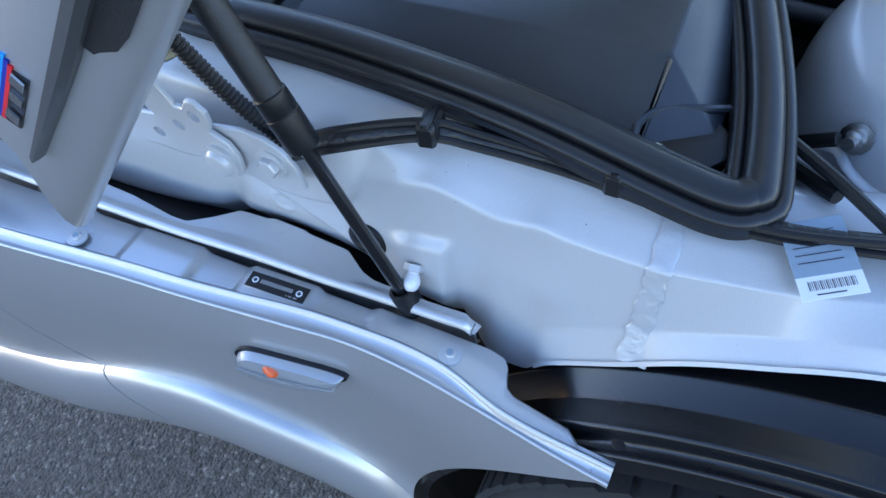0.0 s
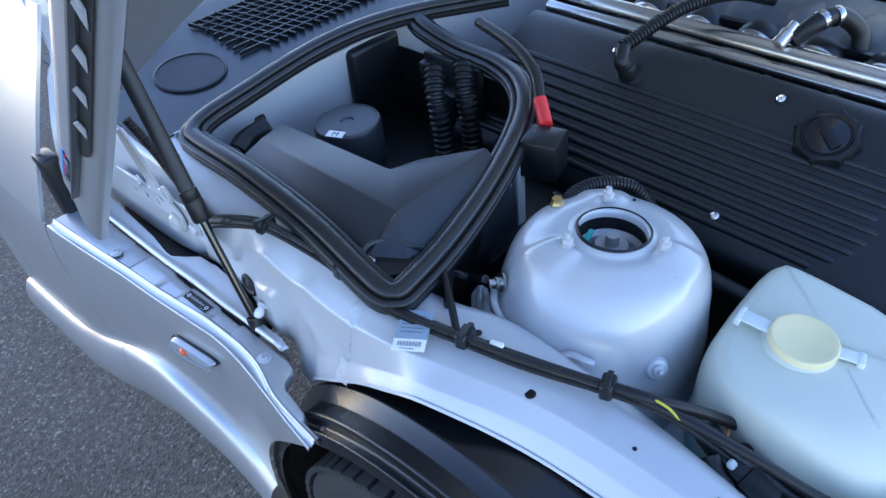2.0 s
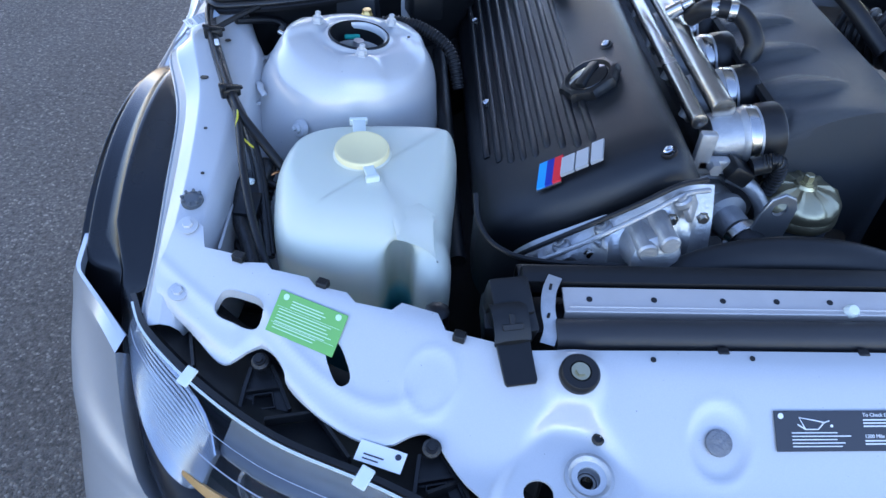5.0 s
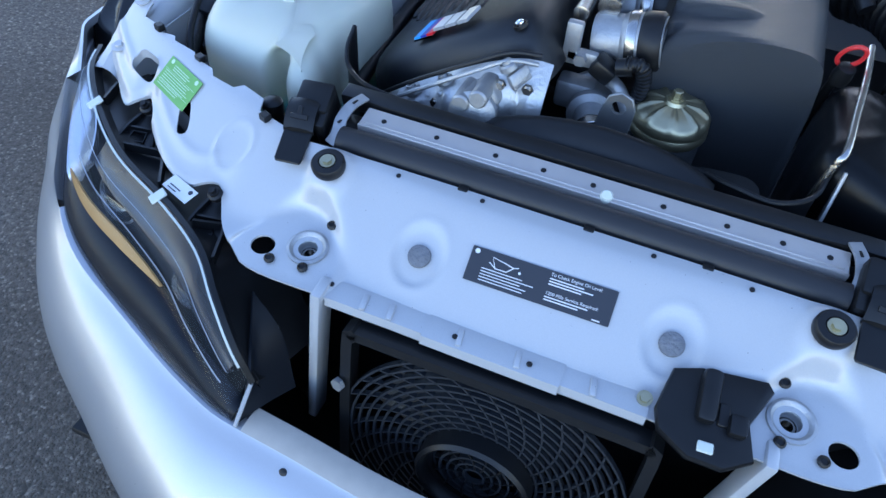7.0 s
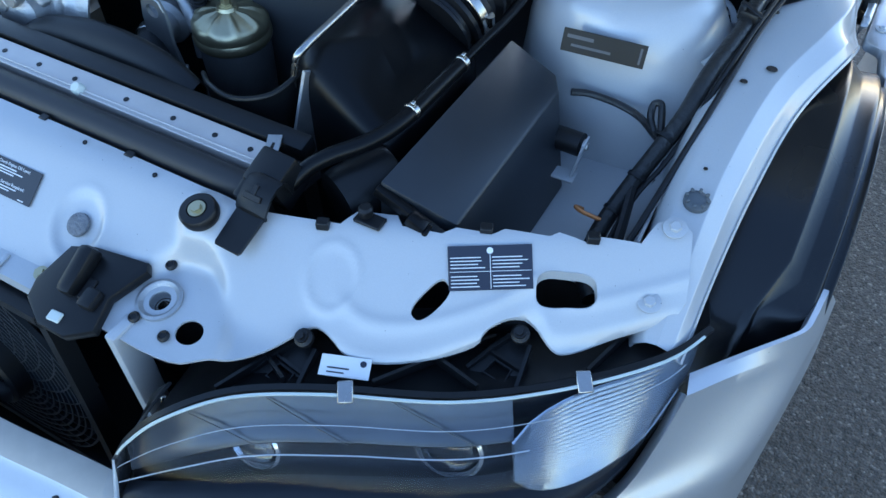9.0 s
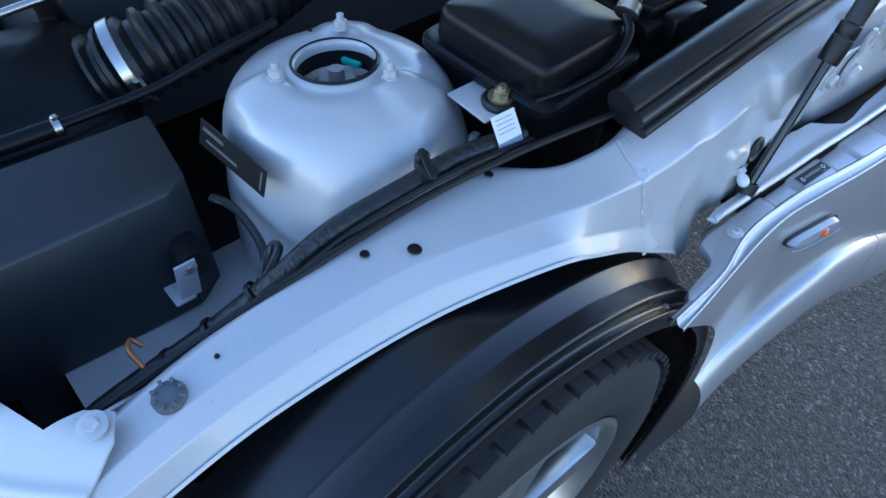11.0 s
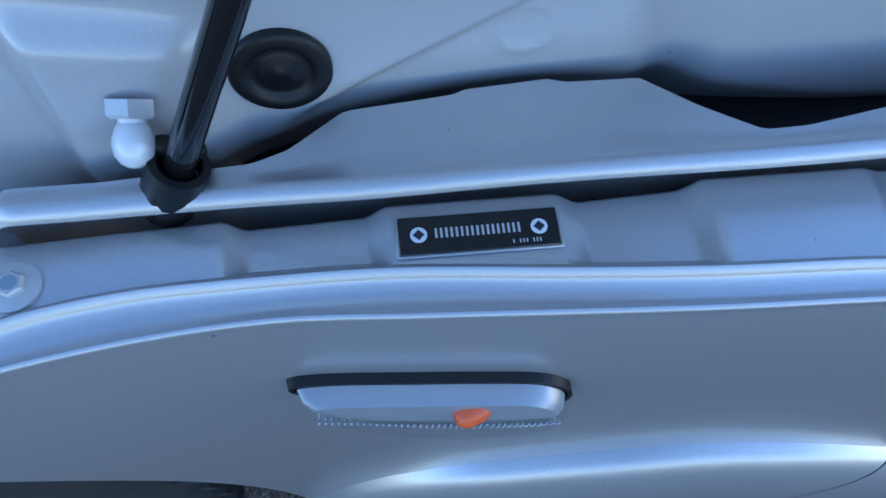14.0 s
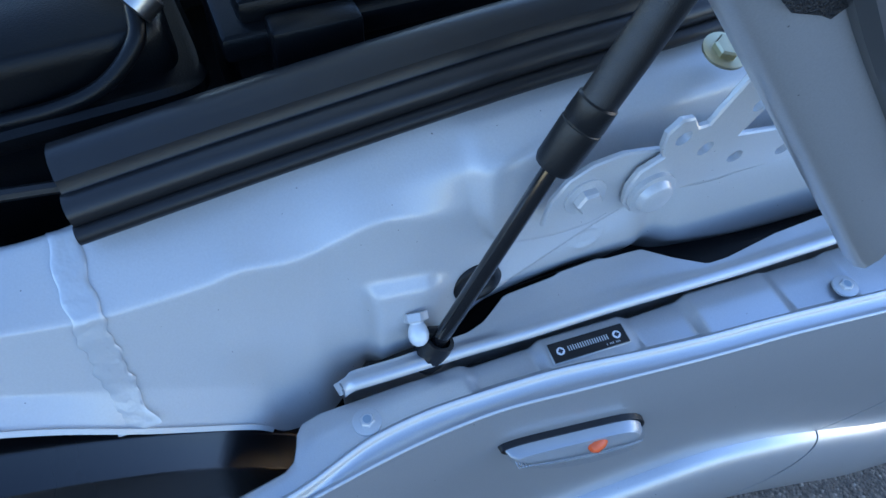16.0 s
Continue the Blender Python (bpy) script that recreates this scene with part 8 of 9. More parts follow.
def build_cowl():
    th = empty("cowl", "silver cowl wall with a black air intake tray", "cowl", loc=(0, 1.2, 0.75))
    rows = [[Vector((x, 1.168 - 0.022 * (z - 0.6) / 0.2 - 0.10 * max(0.0, 0.36 - abs(x)), z)) for z in (0.60, 0.66, 0.72, 0.77, 0.805)] for x in [-0.70 + 1.4 * k / 28 for k in range(29)]]
    wl = put("cowl_wall", thick(grid(rows), 0.003), BAY, th, "silver painted cowl wall")
    put("wall_plug", lathe([(0.011, 0), (0.010, 0.003), (0.002, 0.004)], 18, axes((-0.570, 1.149, 0.760), (0, -1, 0.1))), RUBBER, wl)
    rows = [[Vector((x, y, 0.805 + 0.12 * (y - 1.19))) for y in (1.150, 1.25, 1.35, 1.47)] for x in [-0.74 + 1.48 * k / 20 for k in range(21)]]
    put("cowl_tray", thick(grid(rows), 0.004), GREYBOX, th, "dark grey plastic cowl tray")
    put("tray_disc", lathe([(0.055, 0), (0.055, 0.002), (0.052, 0.003), (0.050, 0.001), (0.001, 0.001)], 36, axes((-0.60, 1.265, 0.815), (0, -0.12, 1))), BLACK, th)
    for k in range(16):
        x = -0.50 + 0.017 * k
        put("grille_slat", block((0.003, 0.16, 0.006), Matrix.Translation((x, 1.31, 0.824)) @ Matrix.Rotation(radians(20), 4, "Z") @ Matrix.Rotation(radians(6.8), 4, "X"), 0), BLACK, th)
    for k in range(8):
        put("grille_bar", block((0.30, 0.003, 0.006), Matrix.Translation((-0.37, 1.25 + 0.019 * k, 0.8165 + 0.0023 * k)), 0), BLACK, th)
    rows = [[Vector((x, 1.46 + 0.35 * t, 0.84 + 0.28 * t + 0.01)) for t in (0, 0.5, 1)] for x in (-0.70, -0.35, 0, 0.35, 0.70)]
    put("windscreen", thick(grid(rows), 0.005), WINDOW, th, "slanted windscreen glass")
    put("wiper_arm", tube([(-0.55, 1.44, 0.86), (-0.60, 1.47, 0.885), (-0.66, 1.50, 0.90)], 0.008, 8), BLACK, th, "black wiper arm")
    for s in (-1, 1):
        rows = [[Vector((s * x, y, z)) for x, y, z in ((0.825, 1.362, 0.655), (0.800, 1.366, 0.76), (0.765, 1.385, 0.84), (0.735, 1.425, 0.90), (0.70, 1.8, 1.13))], [Vector((s * x, y, z)) for x, y, z in ((0.74, 1.35, 0.66), (0.735, 1.36, 0.80), (0.71, 1.40, 0.84), (0.69, 1.48, 0.87), (0.66, 1.8, 1.10))]]
        put("pillar_foot", thick(grid([spline(r, 4) for r in rows]), 0.004), BAY, th, "silver windscreen pillar foot")
        put("hinge_pocket", block((0.03, 0.05, 0.14), Matrix.Translation((s * 0.822, 1.368, 0.675)), 0.008), BLACK, th, "black door hinge pocket")


build_filter_box()
build_seals()
build_cowl()


# ---- left bay units ----
def build_left_units():
    th = empty("air_filter_box", "rounded black air filter housing with a ribbed hose", "air filter box", loc=(0.31, 0.33, 0.7))
    rows = []
    for z, k in ((0.50, 0.97), (0.62, 1.0), (0.70, 1.0), (0.728, 0.995), (0.745, 0.975), (0.756, 0.945), (0.763, 0.90), (0.768, 0.83), (0.771, 0.72), (0.773, 0.5), (0.774, 0.2)):
        ring = [(0.228, 0.268), (0.30, 0.235), (0.362, 0.222), (0.378, 0.255), (0.385, 0.35), (0.372, 0.42), (0.32, 0.45), (0.25, 0.44), (0.222, 0.40), (0.222, 0.32)]
        rows.append(spline([Vector((0.312 + (x - 0.312) * k, 0.34 + (y - 0.34) * k, z - 0.31 * max(0.0, x - 0.26) * min(1.0, max(0.0, (z - 0.62) / 0.12)))) for x, y in ring], 4, True))
    put("housing", caps(grid(rows, cu=True)), BOXBLACK, th, "satin black rounded housing", 70)
    put("strap_rod", tube([(0.231, 0.258, 0.60), (0.230, 0.256, 0.71), (0.236, 0.259, 0.762), (0.242, 0.269, 0.778), (0.2475, 0.33, 0.787), (0.2535, 0.40, 0.796), (0.257, 0.46, 0.80)], 0.0042, 10), STEEL, th, "bright wire strap")
    put("intake_hose", corrugated([(0.325, 0.42, 0.745), (0.34, 0.47, 0.765), (0.335, 0.55, 0.775), (0.30, 0.64, 0.775), (0.25, 0.70, 0.76)], 0.042, 0.018, 20), RUBBER, th, "large ribbed intake hose")
    put("hose_clamp", lathe([(0.0435, -0.006), (0.0445, -0.005), (0.0445, 0.005), (0.0435, 0.006)], 36, axes((0.333, 0.445, 0.756), (0.25, 0.9, 0.3)), False), STEEL, th, "steel hose clamp")
    put("clamp_screw", lathe([(0.005, 0), (0.005, 0.016)], 8, axes((0.378, 0.44, 0.752), (0, -0.3, 1))), STEEL, th)

    th = empty("duct_box", "flat dark grey duct box beside the air filter", "duct box", loc=(0.425, 0.3, 0.66))
    bm = bmesh.new()
    t = [(0.398, 0.162, 0.750), (0.4716, 0.1755, 0.716), (0.480, 0.404, 0.721), (0.468, 0.424, 0.7265), (0.409, 0.427, 0.752)]
    b = [(0.388, 0.158, 0.56), (0.496, 0.172, 0.590), (0.506, 0.395, 0.595), (0.48, 0.43, 0.58), (0.398, 0.435, 0.56)]
    vt, vb = [bm.verts.new(q) for q in t], [bm.verts.new(q) for q in b]
    bm.faces.new(vt)
    for k in range(5):
        bm.faces.new((vt[k], vb[k], vb[(k + 1) % 5], vt[(k + 1) % 5]))
    bmesh.ops.recalc_face_normals(bm, faces=bm.faces)
    bmesh.ops.bevel(bm, geom=bm.edges[:], offset=0.003, segments=2, profile=0.5, affect="EDGES")
    put("box", bm, GREYBOX, th, "dark grey flat-topped box", 25)
    put("front_lip", join(block((0.084, 0.010, 0.012), Matrix.Translation((0.433, 0.160, 0.724)) @ Matrix.Rotation(radians(24), 4, "Y"), 0.002), block((0.020, 0.014, 0.016), Matrix.Translation((0.440, 0.154, 0.722)) @ Matrix.Rotation(radians(24), 4, "Y"), 0.003), block((0.006, 0.014, 0.02), Matrix.Translation((0.452, 0.153, 0.713)), 0.002)), BOXBLACK, th)

    th = empty("coolant_pipe", "black coolant pipe with pale clips", "coolant pipe", loc=(0.35, 0.2, 0.73))
    pts = [(0.308, 0.138, 0.722), (0.318, 0.158, 0.734), (0.334, 0.178, 0.742), (0.356, 0.205, 0.746), (0.3715, 0.245, 0.749), (0.377, 0.30, 0.751), (0.3825, 0.362, 0.7535)]
    put("thin_line", tube([(0.3825, 0.358, 0.7535), (0.387, 0.40, 0.757), (0.396, 0.45, 0.766), (0.404, 0.51, 0.784), (0.40, 0.57, 0.79)], 0.0048, 10), BOXBLACK, th, "thin black line")
    put("pipe", tube(pts, 0.0085, 14), BOXBLACK, th, "black rubber pipe")
    for p, d in (((0.3735, 0.264, 0.7497), (0.12, 1, 0.03)), ((0.3822, 0.357, 0.7533), (0.1, 1, 0.04))):
        put("pipe_clip", join(lathe([(0.0088, -0.0035), (0.0096, -0.003), (0.0096, 0.003), (0.0088, 0.0035)], 20, axes(p, d), False), block((0.004, 0.006, 0.006), Matrix.Translation(p) @ Matrix.Translation((0.002, 0, 0.0105)), 0.001, 1)), STEEL, th)

    # heat shield plate between filter and airbox
    th = empty("shield_plate", "bare metal shield plate on edge", "shield plate", loc=(0.24, 0.25, 0.7))
    m = Matrix(((0.15, 0, 0.99, 0.245), (0.99, 0, -0.15, 0.24), (0, 1, 0, 0.70), (0, 0, 0, 1)))
    put("plate", prism([(-0.055, -0.09), (0.02, -0.09), (0.035, -0.02), (0.03, 0.055), (0.015, 0.062), (-0.02, -0.02)], 0, 0.004, m, 0.001, 1), ALU, th, "dull metal plate")

    th = empty("horn_bracket", "silver bracket with a black rubber horn mount", "bracket", loc=(0.53, 0.37, 0.63))
    put("angle", join(block((0.003, 0.02, 0.055), Matrix.Translation((0.522, 0.385, 0.655)) @ Matrix.Rotation(0.15, 4, "Y"), 0.001), block((0.035, 0.02, 0.003), Matrix.Translation((0.506, 0.378, 0.630)), 0.001)), BAY, th)
    put("roller", tube([(0.47, 0.40, 0.662), (0.52, 0.395, 0.666)], 0.014, 20, 0), RUBBER, th, "black rubber roller")
    bolt(th, (0.524, 0.388, 0.672), (1, 0, 0.1), 0.005, 0.005, 0.008, STEEL, "bracket_bolt")
    bolt(th, (0.565, 0.275, 0.600), (0, 0, 1), 0.007, 0.008, 0.014, ALU, "ground_stud")

    th = empty("brake_reservoir_box", "glossy black rounded cover box with a side tube", "cover box", loc=(0.57, 0.74, 0.76))
    def rounded(cx, cy, w, h, levels):
        rws = []
        for z, k in levels:
            rws.append([Vector((x, y, z)) for x, y in oval(cx, cy, w * k, h * k, 0.06, 56, 9)])
        return caps(grid(rws, cu=True))
    put("box_body", rounded(0.575, 0.745, 0.075, 0.072, ((0.66, 0.93), (0.76, 0.97), (0.785, 1.0))), BOXBLACK, th)
    put("box_rim", rounded(0.575, 0.745, 0.082, 0.078, ((0.783, 0.97), (0.786, 1.0), (0.793, 1.0), (0.796, 0.96))), BOXBLACK, th)
    put("box_lid", rounded(0.573, 0.745, 0.070, 0.066, ((0.794, 1.0), (0.815, 0.99), (0.823, 0.965), (0.826, 0.92), (0.8265, 0.4))), BOXBLACK, th, "raised rounded lid", 60)
    put("side_tube", tube([(0.632, 0.80, 0.835), (0.645, 0.795, 0.822), (0.652, 0.77, 0.805), (0.648, 0.73, 0.796), (0.64, 0.68, 0.794)], 0.0045, 10), BOXBLACK, th, "thin black tube")
    put("tube_clamp", lathe([(0.010, -0.006), (0.0115, -0.005), (0.0115, 0.005), (0.010, 0.006)], 20, axes((0.632, 0.803, 0.838), (-0.3, 0.8, 0.5))), STEEL, th, "steel spring clamp")
    put("clamp_hose", tube([(0.632, 0.803, 0.838), (0.622, 0.83, 0.853), (0.60, 0.88, 0.86)], 0.009, 12), RUBBER, th)

    th = empty("tower_bracket", "small silver bracket with a zinc bolt", "bracket", loc=(0.61, 0.665, 0.78))
    put("tab", block((0.05, 0.05, 0.003), Matrix.Translation((0.60, 0.663, 0.781)), 0.001), BAY, th)
    put("rubber_washer", lathe([(0.017, 0.0), (0.018, 0.004), (0.016, 0.007)], 24, axes((0.614, 0.667, 0.782), (0, 0, 1))), RUBBER, th)
    put("zinc_nut", join(lathe([(0.012, 0.007), (0.012, 0.009)], 24, axes((0.614, 0.667, 0.782), (0, 0, 1))), lathe([(0.0075, 0.009), (0.0075, 0.015), (0.004, 0.016), (0.004, 0.020)], 6, axes((0.614, 0.667, 0.782), (0, 0, 1)))), ZINC, th)

    th = empty("fuse_box", "black lidded fuse box with a white label", "fuse box", loc=(0.56, 0.97, 0.76))
    put("box_body", block((0.165, 0.25, 0.13), Matrix.Translation((0.555, 0.965, 0.735)), 0.008), BOXBLACK, th)
    put("box_lid", join(block((0.175, 0.26, 0.016), Matrix.Translation((0.555, 0.965, 0.803)), 0.004), block((0.155, 0.235, 0.016), Matrix.Translation((0.555, 0.965, 0.816)), 0.005, 2)), BOXBLACK, th, "black stepped lid", 30)
    put("lid_label", block((0.09, 0.10, 0.0008), Matrix.Translation((0.56, 0.93, 0.8245)), 0.0003, 1), TABP, th, "white lid label")
    put("lid_catch", block((0.02, 0.05, 0.035), Matrix.Translation((0.645, 0.885, 0.80)), 0.003), BOXBLACK, th)


build_left_units()


# ---- wiring and small things ----
def clip(parent, p, yaw=0.0):
    m = Matrix.Translation(p) @ Matrix.Rotation(yaw, 4, "Z")
    put("cable_clip", join(block((0.022, 0.014, 0.012), m @ Matrix.Translation((0, 0, 0.004)), 0.003, 2), block((0.030, 0.006, 0.004), m @ Matrix.Translation((0, 0, 0.011)) @ Matrix.Rotation(0.3, 4, "Y"), 0.001, 1), block((0.008, 0.012, 0.018), m @ Matrix.Translation((-0.010, 0, 0.006)), 0.002, 1)), BLACK, parent, "black plastic cable clip")


def build_harness_right():
    th = empty("wiring_harness", "black taped wiring harness along the painted rail", "wiring harness", "wiring harnesses", loc=(-0.70, 0.7, 0.77))
    main = [(-0.757, 0.975, 0.772), (-0.748, 0.945, 0.783), (-0.728, 0.892, 0.791), (-0.716, 0.86, 0.782), (-0.706, 0.80, 0.774), (-0.708, 0.74, 0.771), (-0.706, 0.68, 0.769), (-0.690, 0.612, 0.769), (-0.668, 0.548, 0.763), (-0.642, 0.478, 0.757), (-0.617, 0.43, 0.742), (-0.598, 0.385, 0.715), (-0.585, 0.33, 0.685), (-0.575, 0.28, 0.66)]
    put("loom", tube(main, 0.0062, 10), TAPE, th, "taped wiring loom")
    off = [(x + 0.006 * math.sin(7 * y), y, z + 0.006 + 0.002 * math.sin(23 * y)) for x, y, z in main]
    put("wire", tube(off, 0.0028, 8), RUBBER, th)
    off = [(x - 0.007, y, z - 0.001 + 0.002 * math.sin(31 * y)) for x, y, z in main]
    put("wire", tube(off, 0.0026, 8), RUBBER, th)
    put("conduit", corrugated([(-0.775, 1.06, 0.895), (-0.765, 1.045, 0.855), (-0.757, 1.022, 0.805), (-0.750, 0.992, 0.765)], 0.0062, 0.0036, 12), RUBBER, th, "black ribbed conduit")
    for p, yaw in (((-0.726, 0.890, 0.790), 0.2), ((-0.705, 0.775, 0.772), 0), ((-0.688, 0.610, 0.768), 0.3), ((-0.641, 0.476, 0.757), 0.4)):
        clip(th, p, yaw)
    for p in ((-0.735, 0.915, 0.793), (-0.706, 0.815, 0.781), (-0.678, 0.578, 0.774)):
        put("wire_sleeve", block((0.006, 0.014, 0.004), Matrix.Translation(p) @ Matrix.Rotation(0.3, 4, "Z"), 0.001, 1), WHITE, th)
    put("tank_lead", tube([(-0.641, 0.476, 0.760), (-0.624, 0.437, 0.755), (-0.5945, 0.405, 0.735), (-0.5648, 0.382, 0.705), (-0.55, 0.37, 0.68)], 0.0058, 10), RUBBER, th, "thick black lead")
    put("front_lead", tube([(-0.636, 0.465, 0.756), (-0.622, 0.415, 0.750), (-0.607, 0.348, 0.735), (-0.593, 0.299, 0.715), (-0.578, 0.258, 0.700), (-0.566, 0.235, 0.680)], 0.0048, 10), RUBBER, th, "long black lead")
    put("taped_loop", tube([(-0.607, 0.383, 0.700), (-0.617, 0.368, 0.692), (-0.618, 0.342, 0.682), (-0.610, 0.316, 0.675), (-0.600, 0.294, 0.668), (-0.592, 0.270, 0.660), (-0.580, 0.235, 0.648)], 0.0105, 12), TAPE, th, "thick taped loop of loom")
    put("rubber_boss", lathe([(0.020, 0), (0.021, 0.012), (0.018, 0.018), (0.004, 0.019)], 24, axes((-0.603, 0.312, 0.640), (0.1, -0.2, 1))), RUBBER, th)
    m = Matrix.Translation((-0.5935, 0.383, 0.700)) @ Matrix.Rotation(radians(-12), 4, "Z") @ Matrix.Rotation(radians(25), 4, "X")
    put("tape_wrap", block((0.024, 0.046, 0.022), m, 0.008, 3), TAPE, th, "cloth tape wrapped splice")
    m = Matrix.Translation((-0.605, 0.338, 0.688)) @ Matrix.Rotation(radians(-8), 4, "Z") @ Matrix.Rotation(radians(20), 4, "X")
    pg = put("plug", join(block((0.030, 0.032, 0.020), m, 0.003, 2), block((0.022, 0.016, 0.014), m @ Matrix.Translation((0, 0.022, 0)), 0.002, 2)), BLACK, th, "black plug connector")
    put("plug_seal", block((0.010, 0.008, 0.006), m @ Matrix.Translation((-0.004, 0.030, 0.008)), 0.002, 1), TABP, pg)
    m = Matrix.Translation((-0.588, 0.352, 0.684)) @ Matrix.Rotation(radians(-10), 4, "Z") @ Matrix.Rotation(radians(20), 4, "X")
    put("comb_clip", join(block((0.012, 0.050, 0.004), m, 0.001, 1), *[block((0.014, 0.003, 0.008), m @ Matrix.Translation((0, -0.020 + 0.008 * k, 0.003)), 0.0008, 1) for k in range(6)]), BLACK, th, "black comb clip")
    put("tail_lead", tube([(-0.590, 0.372, 0.700), (-0.575, 0.365, 0.697), (-0.562, 0.352, 0.688), (-0.55, 0.34, 0.67)], 0.0042, 8), RUBBER, th)
    put("copper_lead", tube([(-0.588, 0.378, 0.702), (-0.575, 0.384, 0.706), (-0.565, 0.394, 0.702), (-0.556, 0.40, 0.69)], 0.0016, 6), COPPER, th, "thin brown lead")
    put("earth_lead", tube([(-0.628, 0.447, 0.760), (-0.6245, 0.425, 0.757), (-0.624, 0.410, 0.750), (-0.6138, 0.3995, 0.741), (-0.6033, 0.3985, 0.728), (-0.594, 0.392, 0.712)], 0.0013, 8), YELLOWWIRE, th, "thin yellow lead")
    put("earth_lead", tube([(-0.5945, 0.372, 0.705), (-0.592, 0.362, 0.701), (-0.596, 0.352, 0.697)], 0.0014, 8), YELLOWWIRE, th, "thin yellow lead")
    put("loop_lead", tube([(-0.667, 0.655, 0.768), (-0.62, 0.70, 0.748), (-0.60, 0.69, 0.735), (-0.605, 0.66, 0.755)], 0.005, 8), RUBBER, th)
    put("release_cable", tube([(-0.69, 0.62, 0.772), (-0.66, 0.66, 0.775), (-0.62, 0.715, 0.775)], 0.004, 8), RUBBER, th)

    # hanging paper tag
    m = axes((-0.7105, 0.6595, 0.7715), (-0.22, 0.0, 0.975), (0.5, -0.866, 0.11)) @ Matrix.Scale(0.76, 4)
    tg = empty("paper_tag", "grey paper tag with a barcode strip on the loom", "paper tag", "paper tags", loc=(-0.71, 0.67, 0.765))
    tp = put("tag_sheet", block((0.046, 0.044, 0.0006), m, 0.0002, 1), GREYPAPER, tg)
    put("barcode_strip", block((0.046, 0.018, 0.0006), m @ Matrix.Translation((0, -0.031, 0)), 0.0002, 1), WHITE, tg)
    bars(tg, m @ Matrix.Translation((0, -0.031, 0.0003)), [(-0.016 + 0.0014 * k, -0.002, 0.0004 + 0.0004 * (k % 3 == 0), 0.007) for k in range(24)] + [(-0.012, -0.0058, 0.020, 0.0010)], DARKLABEL, "barcode")
    bars(tg, m @ Matrix.Translation((0, 0, 0.0003)), [(-0.018, 0.012 - 0.006 * k, 0.032, 0.0008) for k in range(5)], DARKLABEL, "print_line")

    th = empty("relay_box", "small black relay box with a red-booted cable", "relay box", loc=(-0.395, 0.74, 0.78))
    put("box", block((0.048, 0.05, 0.055), Matrix.Translation((-0.398, 0.745, 0.772)) @ Matrix.Rotation(0.3, 4, "Z"), 0.004), BLACK, th)
    put("post", block((0.016, 0.010, 0.14), Matrix.Translation((-0.425, 0.765, 0.72)), 0.002), BAY, th, "silver box post")
    put("red_boot", tube([(-0.375, 0.76, 0.796), (-0.362, 0.775, 0.803), (-0.350, 0.79, 0.812)], 0.0095, 14), RED, th, "red insulating boot")
    put("cable", tube([(-0.350, 0.79, 0.812), (-0.325, 0.82, 0.832), (-0.30, 0.88, 0.845), (-0.28, 0.96, 0.85)], 0.0085, 12), RUBBER, th, "thick black cable")
    th = empty("fuel_hose", "black ribbed hose beside the tower", "hose", loc=(-0.45, 0.67, 0.76))
    put("hose", corrugated([(-0.47, 0.66, 0.766), (-0.44, 0.665, 0.77), (-0.40, 0.655, 0.766), (-0.36, 0.63, 0.745), (-0.345, 0.60, 0.70)], 0.0095, 0.005), RUBBER, th)
    th = empty("rail_pipe", "dark pipe along the engine side", "pipe", loc=(-0.37, 0.5, 0.66))
    put("pipe", tube([(-0.355, 0.30, 0.64), (-0.362, 0.45, 0.66), (-0.365, 0.60, 0.67), (-0.37, 0.75, 0.68)], 0.011, 12), SATIN, th)


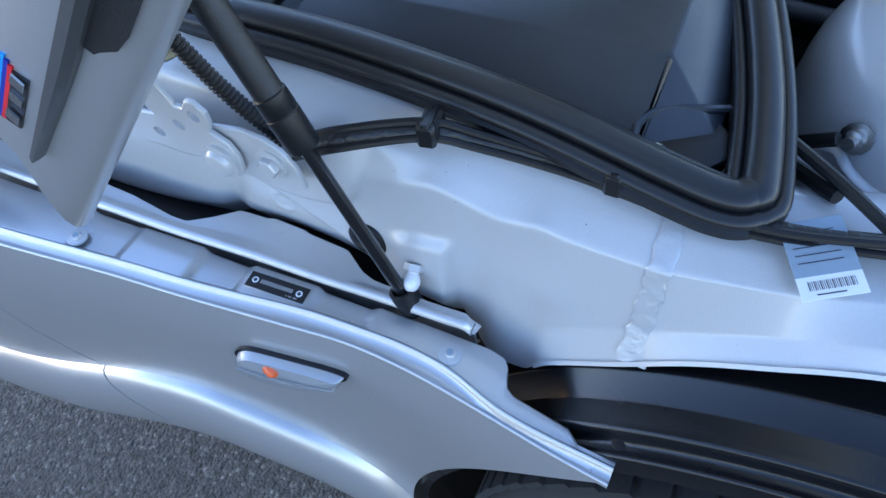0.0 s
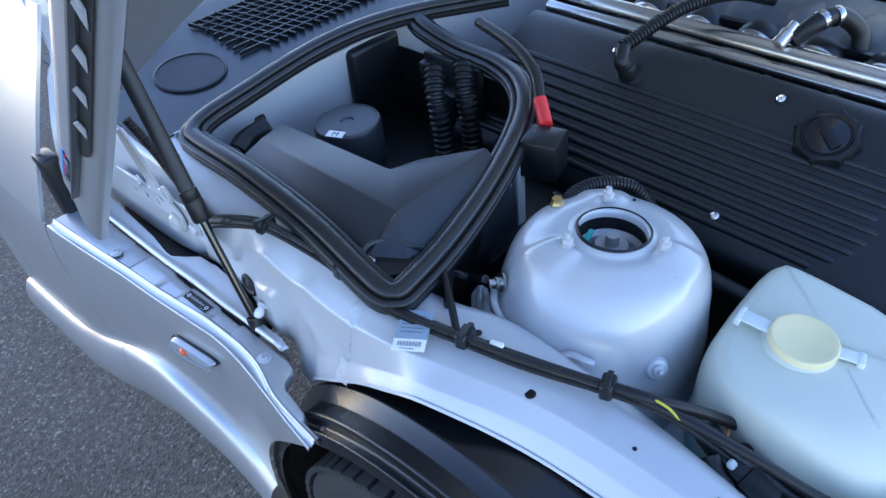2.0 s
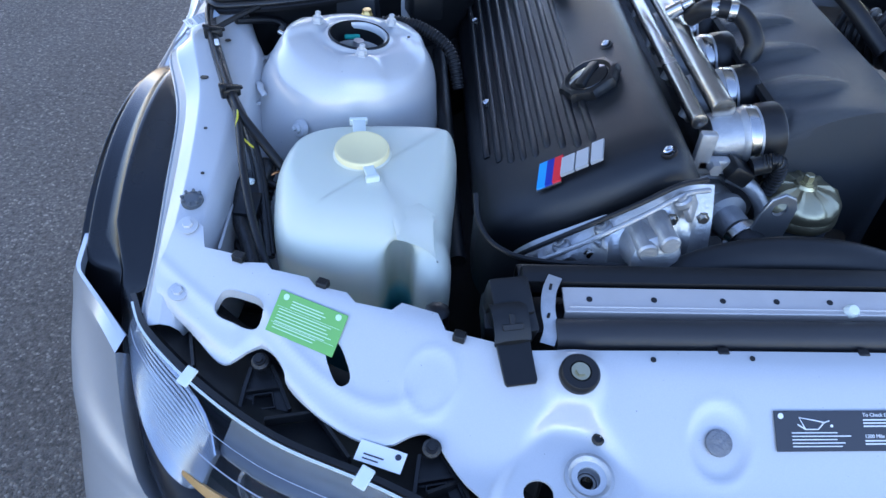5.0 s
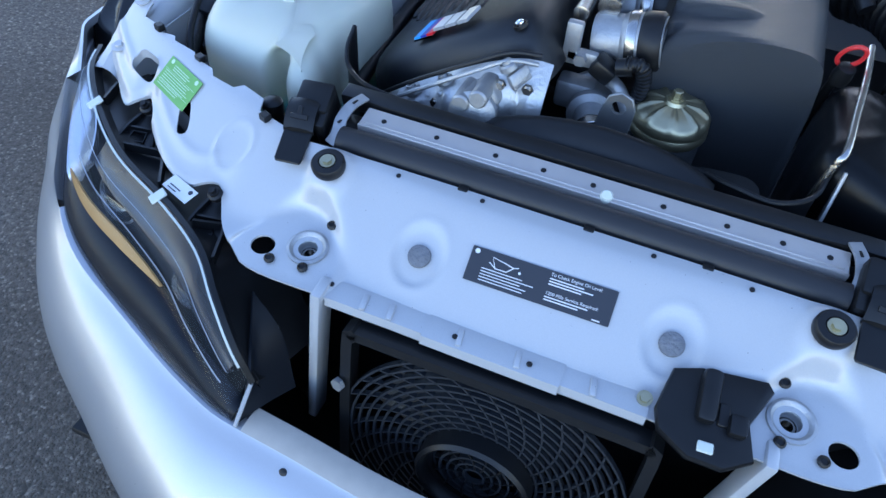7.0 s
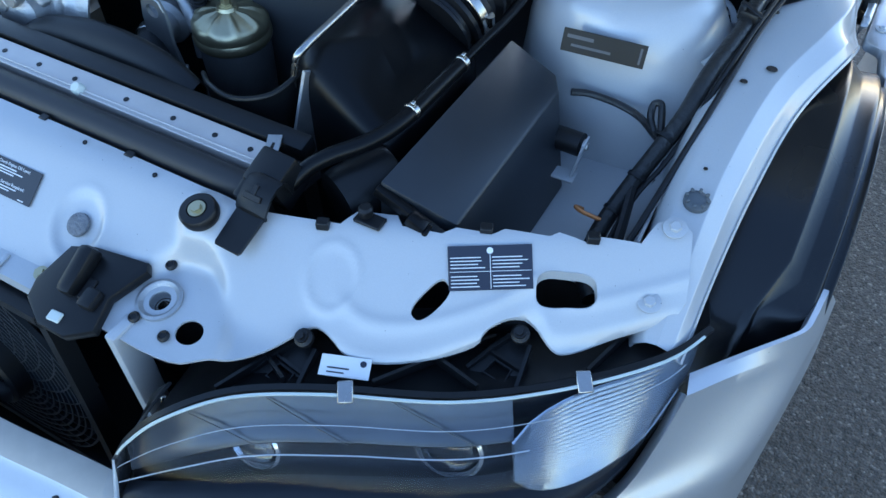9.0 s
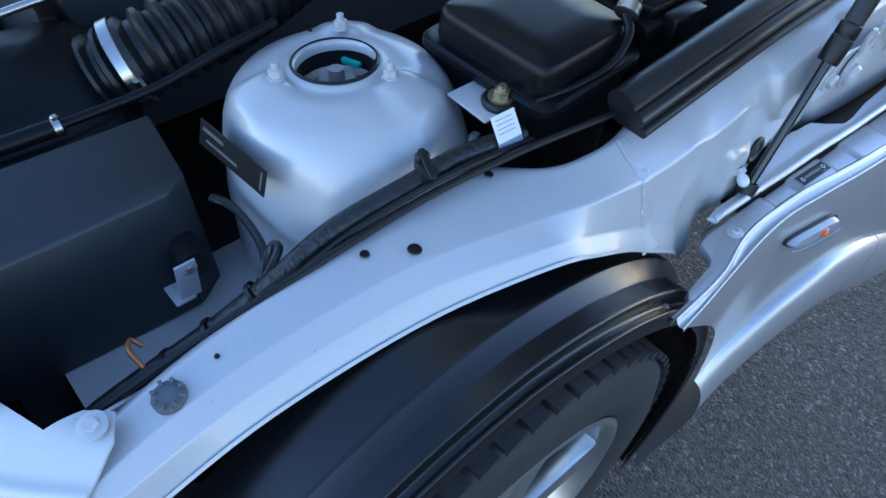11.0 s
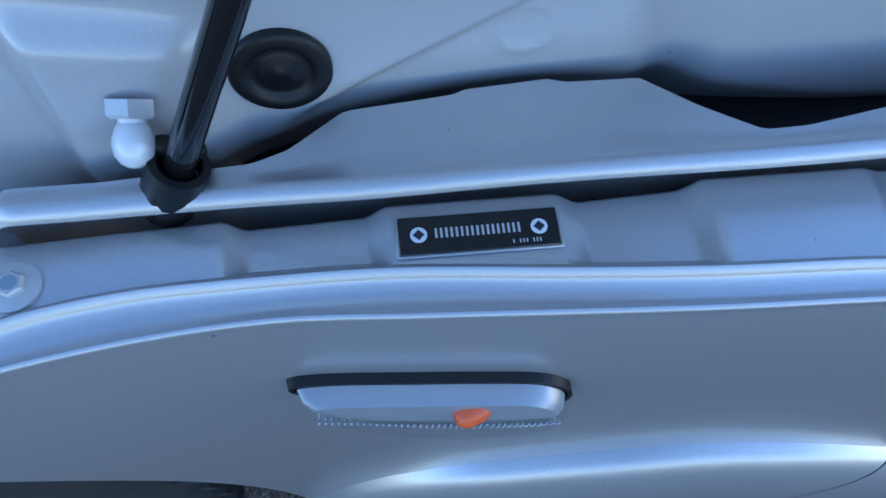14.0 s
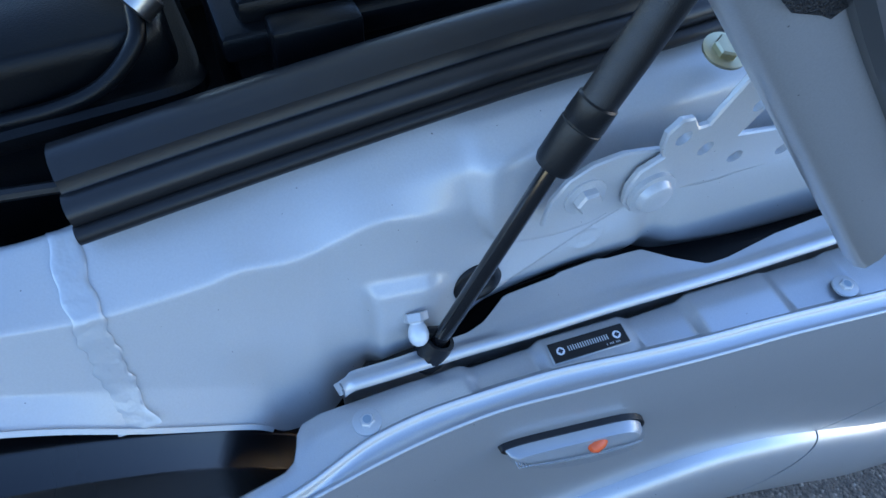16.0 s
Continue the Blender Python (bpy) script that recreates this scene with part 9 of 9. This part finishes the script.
def build_harness_left():
    th = empty("wiring_harness", "thick taped wiring harness beside a strut tower", "wiring harness", "wiring harnesses", loc=(0.62, 0.45, 0.72))
    pts = [(0.645, 0.665, 0.768), (0.640, 0.60, 0.772), (0.632, 0.545, 0.765), (0.622, 0.48, 0.745), (0.612, 0.43, 0.715), (0.600, 0.39, 0.680), (0.585, 0.355, 0.655), (0.578, 0.31, 0.635), (0.580, 0.26, 0.625), (0.60, 0.225, 0.625)]
    put("loom", tube([(x + 0.002 * math.sin(60 * y), y, z) for x, y, z in pts], 0.0098, 12), TAPE, th, "thick cloth-taped loom")
    put("wire", tube([(x + 0.014, y, z + 0.004) for x, y, z in pts], 0.003, 8), RUBBER, th)
    put("bonnet_cable", tube([(0.69, 0.80, 0.775), (0.682, 0.74, 0.778), (0.665, 0.64, 0.774), (0.650, 0.55, 0.762), (0.640, 0.45, 0.742), (0.628, 0.35, 0.715), (0.615, 0.26, 0.68), (0.605, 0.21, 0.655)], 0.0035, 8), RUBBER, th, "thin black release cable")
    clip(th, (0.637, 0.562, 0.772), -0.3)
    put("branch", tube([(0.604, 0.404, 0.696), (0.588, 0.425, 0.690), (0.568, 0.441, 0.692), (0.540, 0.447, 0.696), (0.505, 0.447, 0.698), (0.485, 0.437, 0.70)], 0.0042, 8), TAPE, th, "thin taped branch")
    put("branch_loop", tube([(0.590, 0.424, 0.690), (0.580, 0.436, 0.700), (0.578, 0.446, 0.711), (0.586, 0.446, 0.713), (0.593, 0.432, 0.702), (0.598, 0.418, 0.694)], 0.0042, 8), TAPE, th)
    put("copper_lead", tube([(0.575, 0.315, 0.645), (0.555, 0.312, 0.650), (0.545, 0.318, 0.648), (0.552, 0.324, 0.642)], 0.0024, 8), COPPER, th, "bare copper-coloured lead")
    for k in range(3):
        put("zip_tie", lathe([(0.0102, -0.002), (0.0116, -0.002), (0.0116, 0.002), (0.0102, 0.002)], 16, axes(((0.605, 0.41, 0.70), (0.592, 0.372, 0.668), (0.582, 0.335, 0.645))[k], (0.3, 0.8, 0.6)), False), BLACK, th)
    put("side_lead", tube([(0.592, 0.36, 0.662), (0.60, 0.30, 0.64), (0.602, 0.24, 0.63)], 0.006, 8), RUBBER, th)
    for ex, ey in ((0.566, 0.305), (0.572, 0.278)):
        put("earth_bolt", join(lathe([(0.011, 0.0), (0.011, 0.002), (0.0075, 0.0025)], 20, axes((ex, ey, 0.5955), (0, 0, 1))), lathe([(0.006, 0.002), (0.006, 0.008), (0.005, 0.009)], 6, axes((ex, ey, 0.5955), (0, 0, 1)))), ZINC, th, "yellow zinc earth bolt")
    tg = empty("paper_tag", "white and blue paper tag wrapped on the loom", "paper tag", "paper tags", loc=(0.645, 0.64, 0.785))
    m = Matrix.Translation((0.6445, 0.644, 0.7875)) @ Matrix.Rotation(radians(88), 4, "Z") @ Matrix.Rotation(radians(52), 4, "X") @ Matrix.Scale(0.8, 4)
    put("tag_sheet", block((0.034, 0.030, 0.0006), m, 0.0002, 1), WHITE, tg)
    put("tag_fold", block((0.034, 0.018, 0.0006), m @ Matrix.Translation((0, -0.023, -0.001)), 0.0002, 1), GREYPAPER, tg)
    bars(tg, m @ Matrix.Translation((0, 0, 0.0003)), [(-0.013, 0.009 - 0.005 * k, 0.024, 0.0009) for k in range(4)], GREYPAPER, "print_line")


build_harness_right()
build_harness_left()
